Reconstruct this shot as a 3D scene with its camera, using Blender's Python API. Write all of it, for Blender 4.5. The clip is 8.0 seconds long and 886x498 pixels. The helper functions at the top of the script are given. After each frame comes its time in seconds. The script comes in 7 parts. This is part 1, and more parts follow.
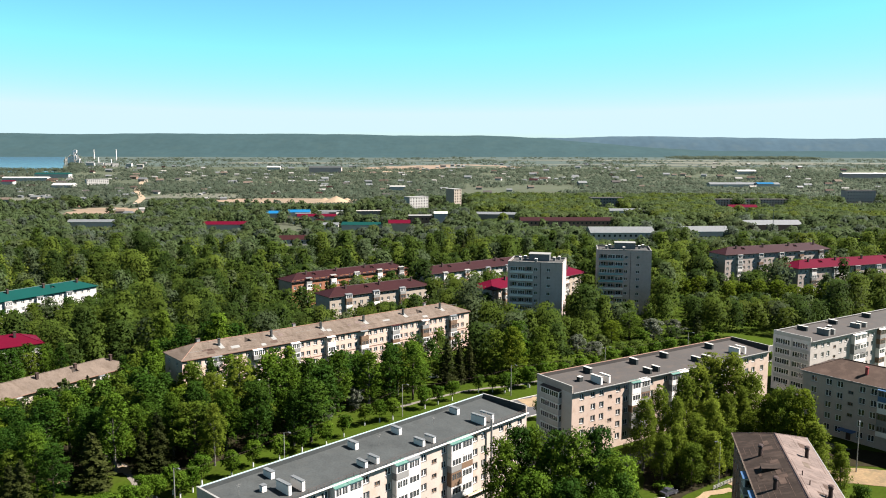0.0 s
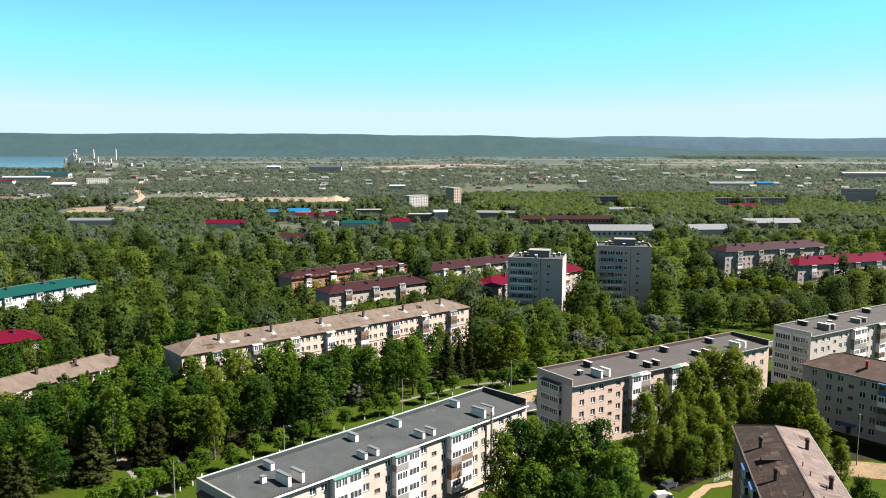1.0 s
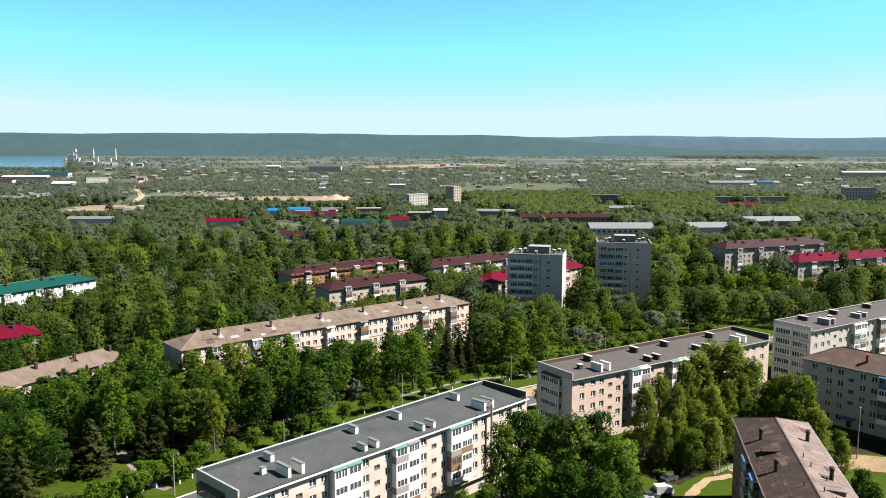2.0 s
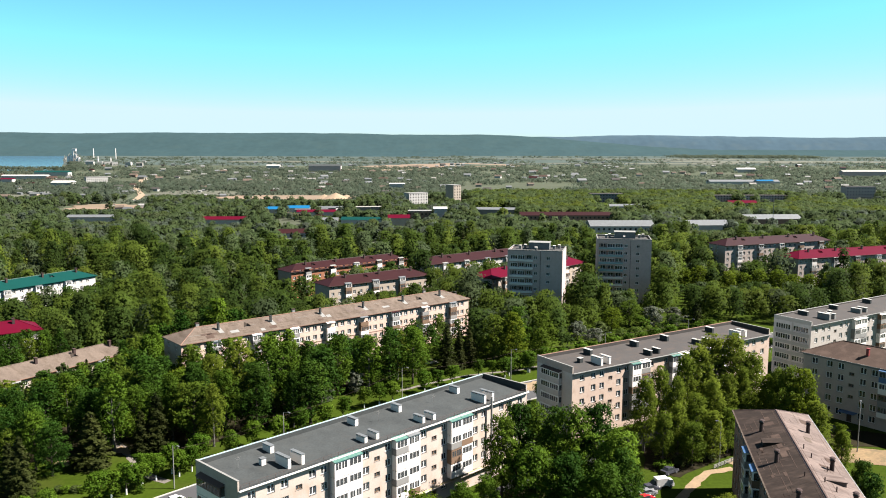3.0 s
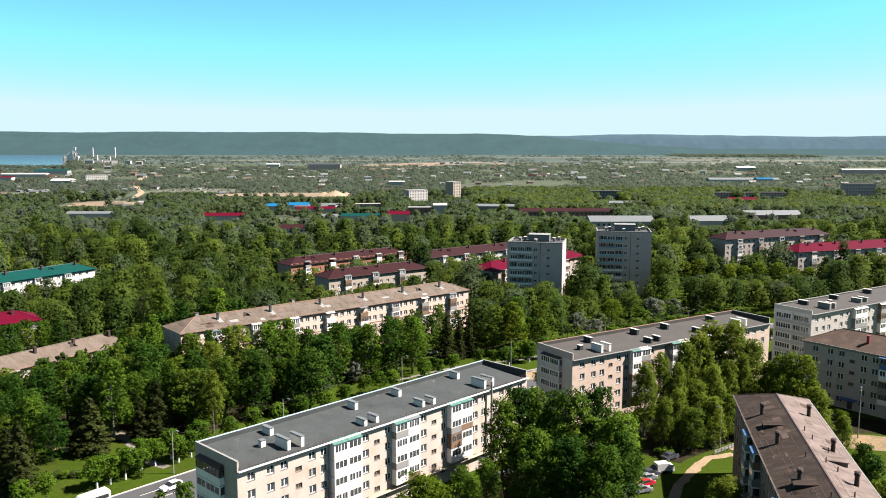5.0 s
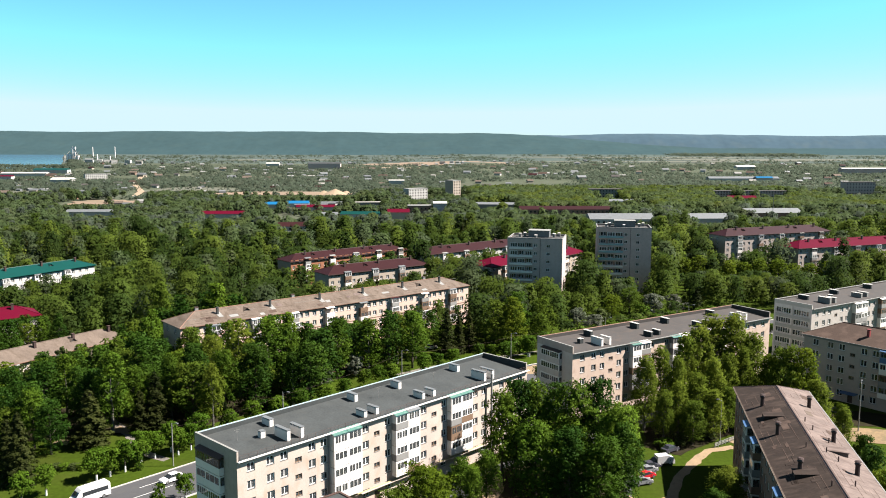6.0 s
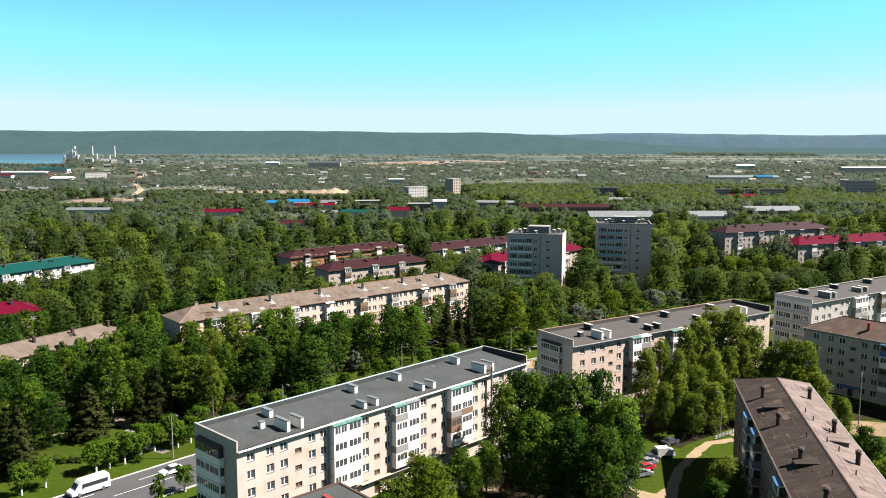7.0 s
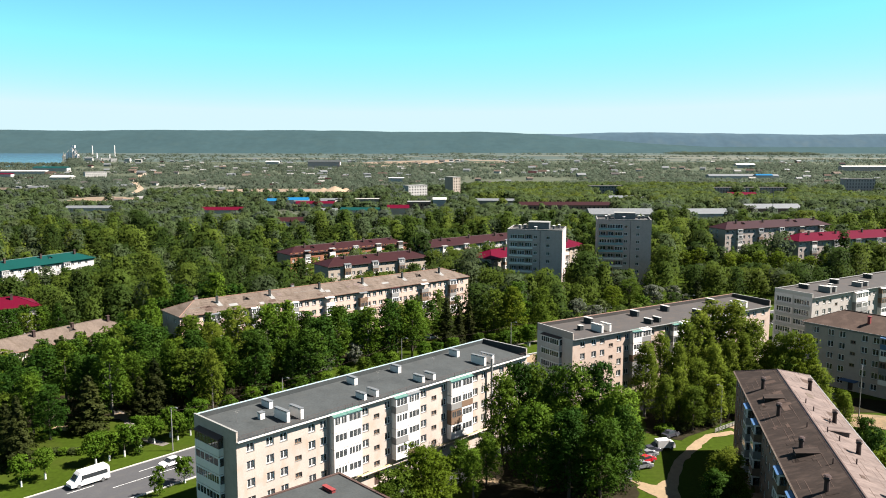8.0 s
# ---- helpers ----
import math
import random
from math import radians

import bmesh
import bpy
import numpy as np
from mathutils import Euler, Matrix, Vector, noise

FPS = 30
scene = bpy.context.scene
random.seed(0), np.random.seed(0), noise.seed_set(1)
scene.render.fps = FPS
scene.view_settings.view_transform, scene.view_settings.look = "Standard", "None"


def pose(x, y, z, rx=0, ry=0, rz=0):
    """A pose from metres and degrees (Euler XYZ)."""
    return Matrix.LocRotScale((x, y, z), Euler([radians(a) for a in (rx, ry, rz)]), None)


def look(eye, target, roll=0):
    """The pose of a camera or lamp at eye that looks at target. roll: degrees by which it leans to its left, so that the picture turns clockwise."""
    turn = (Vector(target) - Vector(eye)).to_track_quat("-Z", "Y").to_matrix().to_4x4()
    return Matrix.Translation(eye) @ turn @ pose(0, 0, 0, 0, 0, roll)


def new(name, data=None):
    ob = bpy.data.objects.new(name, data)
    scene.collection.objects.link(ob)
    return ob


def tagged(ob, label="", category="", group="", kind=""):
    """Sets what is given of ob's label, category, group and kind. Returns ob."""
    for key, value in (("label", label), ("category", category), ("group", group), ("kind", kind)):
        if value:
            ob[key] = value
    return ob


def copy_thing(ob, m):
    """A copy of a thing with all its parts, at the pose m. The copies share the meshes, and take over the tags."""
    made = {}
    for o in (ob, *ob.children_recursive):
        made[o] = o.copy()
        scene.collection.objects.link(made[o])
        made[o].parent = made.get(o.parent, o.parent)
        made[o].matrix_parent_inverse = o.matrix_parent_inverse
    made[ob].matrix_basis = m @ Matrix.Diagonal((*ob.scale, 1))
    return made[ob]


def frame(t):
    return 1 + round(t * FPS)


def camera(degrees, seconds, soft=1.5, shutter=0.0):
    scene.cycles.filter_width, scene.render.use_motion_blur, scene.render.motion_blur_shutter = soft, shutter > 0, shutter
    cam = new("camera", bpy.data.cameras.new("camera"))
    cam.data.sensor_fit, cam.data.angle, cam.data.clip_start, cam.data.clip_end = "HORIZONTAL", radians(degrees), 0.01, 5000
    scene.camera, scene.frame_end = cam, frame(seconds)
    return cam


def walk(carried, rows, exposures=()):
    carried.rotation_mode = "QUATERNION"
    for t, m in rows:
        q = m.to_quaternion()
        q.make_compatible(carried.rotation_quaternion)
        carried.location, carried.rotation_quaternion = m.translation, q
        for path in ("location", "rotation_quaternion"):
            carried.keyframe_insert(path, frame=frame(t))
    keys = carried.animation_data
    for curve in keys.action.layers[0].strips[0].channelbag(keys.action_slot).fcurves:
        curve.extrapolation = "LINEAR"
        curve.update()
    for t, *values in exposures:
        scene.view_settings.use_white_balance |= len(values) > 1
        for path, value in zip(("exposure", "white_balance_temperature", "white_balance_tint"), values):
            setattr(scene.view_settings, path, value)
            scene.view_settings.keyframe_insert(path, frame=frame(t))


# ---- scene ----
# ---- camera ----
cam = camera(56.24, 8.0, soft=1.0)
# seconds, x, y, z, yaw, degrees below the horizon, roll
ROWS = [
    (0, 0.112, 0.083, 69.188, 0.08, 7.477, 0.178),
    (1, 0.098, 0.073, 67.754, 0.07, 7.478, 0.17),
    (2, 0.084, 0.062, 66.323, 0.06, 7.482, 0.163),
    (3, 0.07, 0.052, 64.895, 0.05, 7.491, 0.156),
    (4, 0.056, 0.042, 63.47, 0.04, 7.504, 0.149),
    (5, 0.042, 0.031, 62.048, 0.03, 7.521, 0.142),
    (6, 0.028, 0.021, 60.629, 0.02, 7.543, 0.135),
    (7, 0.014, 0.01, 59.213, 0.01, 7.568, 0.127),
    (8.0, -0.0, -0.0, 57.8, -0.0, 7.597, 0.12),
]
walk(cam, [(t, pose(x, y, z, 90 - down, 0, yaw) @ pose(0, 0, 0, 0, 0, lean)) for t, x, y, z, yaw, down, lean in ROWS])

# ---- sky, sun, exposure ----
SKY = ((0.115, 2.0, 0.98, 5.3), (0.93, 1.25, 0.0, 7.05), (0.197, 2.2, 0.0, 7.6))     # gain, power, base and most of red, green and blue
SUN_TURN, SUN_UP = 2.0, 49.0        # degrees from +x towards +y, and above the horizon
world = bpy.data.worlds.new("sky")
scene.world = world
world.use_nodes = True
wn = world.node_tree
sky = wn.nodes.new("ShaderNodeTexSky")
sky.sky_type = "NISHITA"
sky.sun_disc = False
sky.sun_elevation = radians(SUN_UP)
sky.sun_rotation = radians(90 - SUN_TURN)
sky.air_density, sky.dust_density, sky.ozone_density = 1.0, 0.0, 3.5
# the clear cyan of a dry spring sky: red falls off upwards faster than green and blue, and the haze at the horizon is nearly white
split, join = wn.nodes.new("ShaderNodeSeparateColor"), wn.nodes.new("ShaderNodeCombineColor")
wn.links.new(sky.outputs[0], split.inputs[0])
for i, (gain, power, base, most) in enumerate(SKY):
    p, g, m = wn.nodes.new("ShaderNodeMath"), wn.nodes.new("ShaderNodeMath"), wn.nodes.new("ShaderNodeMath")
    p.operation, g.operation, m.operation = "POWER", "MULTIPLY_ADD", "MINIMUM"
    wn.links.new(split.outputs[i], p.inputs[0])
    p.inputs[1].default_value, g.inputs[1].default_value, g.inputs[2].default_value, m.inputs[1].default_value = power, gain, base, most
    wn.links.new(p.outputs[0], g.inputs[0])
    wn.links.new(g.outputs[0], m.inputs[0])
    wn.links.new(m.outputs[0], join.inputs[i])
wn.links.new(join.outputs[0], wn.nodes["Background"].inputs[0])
wn.nodes["Background"].inputs[1].default_value = 0.0275
sun_data = bpy.data.lights.new("sun", "SUN")
sun_data.energy, sun_data.angle, sun_data.color = 4.8, radians(0.5), (1.0, 0.928, 0.86)
sun = new("sun", sun_data)
su = Vector((math.cos(radians(SUN_UP)) * math.cos(radians(SUN_TURN)), math.cos(radians(SUN_UP)) * math.sin(radians(SUN_TURN)), math.sin(radians(SUN_UP))))
sun.matrix_world = look(su * 300, (0, 0, 0))
scene.view_settings.exposure = 2.275


# ---- materials ----
def surface(name, base, rough=0.8, vary=0.15, grain=8.0, stain=0.6, bump=0.2, metal=0.0, dirt=None, dirt_amount=0.0, spec=0.4, per_object=0.0, stretch=(1, 1, 1)):
    """A surface with a fine grain and broad stains, at the size of metres."""
    m = bpy.data.materials.new(name)
    m.use_nodes = True
    n, l = m.node_tree.nodes, m.node_tree.links
    b = n["Principled BSDF"]
    co = n.new("ShaderNodeTexCoord")
    mp = n.new("ShaderNodeMapping")
    mp.inputs["Scale"].default_value = stretch
    l.new(co.outputs["Object"], mp.inputs[0])
    fine, broad = n.new("ShaderNodeTexNoise"), n.new("ShaderNodeTexNoise")
    fine.inputs["Scale"].default_value, fine.inputs["Detail"].default_value = grain, 4
    broad.inputs["Scale"].default_value, broad.inputs["Detail"].default_value = stain, 5
    for t in (fine, broad):
        l.new(mp.outputs[0], t.inputs["Vector"])
    add = n.new("ShaderNodeMath")
    add.operation = "ADD"
    l.new(fine.outputs[0], add.inputs[0])
    l.new(broad.outputs[0], add.inputs[1])
    last = add.outputs[0]
    if per_object:
        info = n.new("ShaderNodeObjectInfo")
        k = n.new("ShaderNodeMath")
        k.operation = "MULTIPLY_ADD"
        l.new(info.outputs["Random"], k.inputs[0])
        k.inputs[1].default_value = per_object
        l.new(last, k.inputs[2])
        last = k.outputs[0]
    ramp = n.new("ShaderNodeMapRange")
    ramp.inputs[1].default_value, ramp.inputs[2].default_value = 0.6, 1.4 + per_object
    ramp.inputs[3].default_value, ramp.inputs[4].default_value = 1 - vary, 1 + vary
    l.new(last, ramp.inputs[0])
    mul = n.new("ShaderNodeVectorMath")
    mul.operation = "SCALE"
    mul.inputs[0].default_value = base
    l.new(ramp.outputs[0], mul.inputs["Scale"])
    colour = mul.outputs[0]
    if dirt:
        blot = n.new("ShaderNodeTexNoise")
        blot.inputs["Scale"].default_value, blot.inputs["Detail"].default_value = stain * 2.3, 7
        l.new(mp.outputs[0], blot.inputs["Vector"])
        cut = n.new("ShaderNodeMapRange")
        cut.inputs[1].default_value, cut.inputs[2].default_value = 0.5, 0.72
        cut.inputs[4].default_value = dirt_amount
        l.new(blot.outputs[0], cut.inputs[0])
        mix = n.new("ShaderNodeMix")
        mix.data_type = "RGBA"
        l.new(cut.outputs[0], mix.inputs[0])
        l.new(colour, mix.inputs[6])
        mix.inputs[7].default_value = (*dirt, 1)
        colour = mix.outputs[2]
    l.new(colour, b.inputs["Base Color"])
    b.inputs["Roughness"].default_value, b.inputs["Metallic"].default_value = rough, metal
    b.inputs["Specular IOR Level"].default_value = spec
    if bump:
        bp = n.new("ShaderNodeBump")
        bp.inputs["Strength"].default_value, bp.inputs["Distance"].default_value = bump, 0.05
        l.new(fine.outputs[0], bp.inputs["Height"])
        l.new(bp.outputs[0], b.inputs["Normal"])
    return m


def foliage(name, low, high, glow=0.35, fleck=0.2):
    """Leaves: each clump, each tree and each stand in a green of its own, lit through from behind."""
    m = bpy.data.materials.new(name)
    m.use_nodes = True
    n, l = m.node_tree.nodes, m.node_tree.links
    out, b = n["Material Output"], n["Principled BSDF"]
    geo, info = n.new("ShaderNodeNewGeometry"), n.new("ShaderNodeObjectInfo")
    last = None
    tree_tone, stand_tone = n.new("ShaderNodeTexNoise"), n.new("ShaderNodeTexNoise")
    tree_tone.inputs["Scale"].default_value, tree_tone.inputs["Detail"].default_value = 0.13, 1
    stand_tone.inputs["Scale"].default_value, stand_tone.inputs["Detail"].default_value = 0.035, 2
    for t in (tree_tone, stand_tone):
        l.new(geo.outputs["Position"], t.inputs["Vector"])
    for source, weight in ((geo.outputs["Random Per Island"], fleck), (info.outputs["Random"], 0.45), (tree_tone.outputs[0], 1.5), (None, -0.78)):
        a = n.new("ShaderNodeMath")
        a.operation = "MULTIPLY_ADD"
        if source is None:
            a.inputs[0].default_value = 1.0
        else:
            l.new(source, a.inputs[0])
        a.inputs[1].default_value = weight
        a.inputs[2].default_value = 0.0
        if last is not None:
            l.new(last, a.inputs[2])
        last = a.outputs[0]
    mix = n.new("ShaderNodeMix")
    mix.data_type = "RGBA"
    l.new(last, mix.inputs[0])
    mix.inputs[6].default_value, mix.inputs[7].default_value = (*low, 1), (*high, 1)
    # drier olive stands among the fresh ones
    dry = n.new("ShaderNodeMapRange")
    dry.inputs[1].default_value, dry.inputs[2].default_value, dry.inputs[4].default_value = 0.5, 0.72, 0.6
    l.new(stand_tone.outputs[0], dry.inputs[0])
    olive = n.new("ShaderNodeMix")
    olive.data_type, olive.blend_type = "RGBA", "MULTIPLY"
    l.new(dry.outputs[0], olive.inputs[0])
    l.new(mix.outputs[2], olive.inputs[6])
    olive.inputs[7].default_value = (1.12, 0.9, 0.95, 1)
    l.new(olive.outputs[2], b.inputs["Base Color"])
    b.inputs["Roughness"].default_value = 0.6
    b.inputs["Specular IOR Level"].default_value = 0.02
    tr = n.new("ShaderNodeBsdfTranslucent")
    l.new(olive.outputs[2], tr.inputs[0])
    both = n.new("ShaderNodeMixShader")
    both.inputs[0].default_value = glow
    l.new(b.outputs[0], both.inputs[1])
    l.new(tr.outputs[0], both.inputs[2])
    l.new(both.outputs[0], out.inputs[0])
    return m


def glass(name, tint, rough=0.03):
    m = bpy.data.materials.new(name)
    m.use_nodes = True
    b = m.node_tree.nodes["Principled BSDF"]
    b.inputs["Base Color"].default_value = (*tint, 1)
    b.inputs["Roughness"].default_value = rough
    b.inputs["Transmission Weight"].default_value = 0.85
    b.inputs["IOR"].default_value = 1.45
    return m


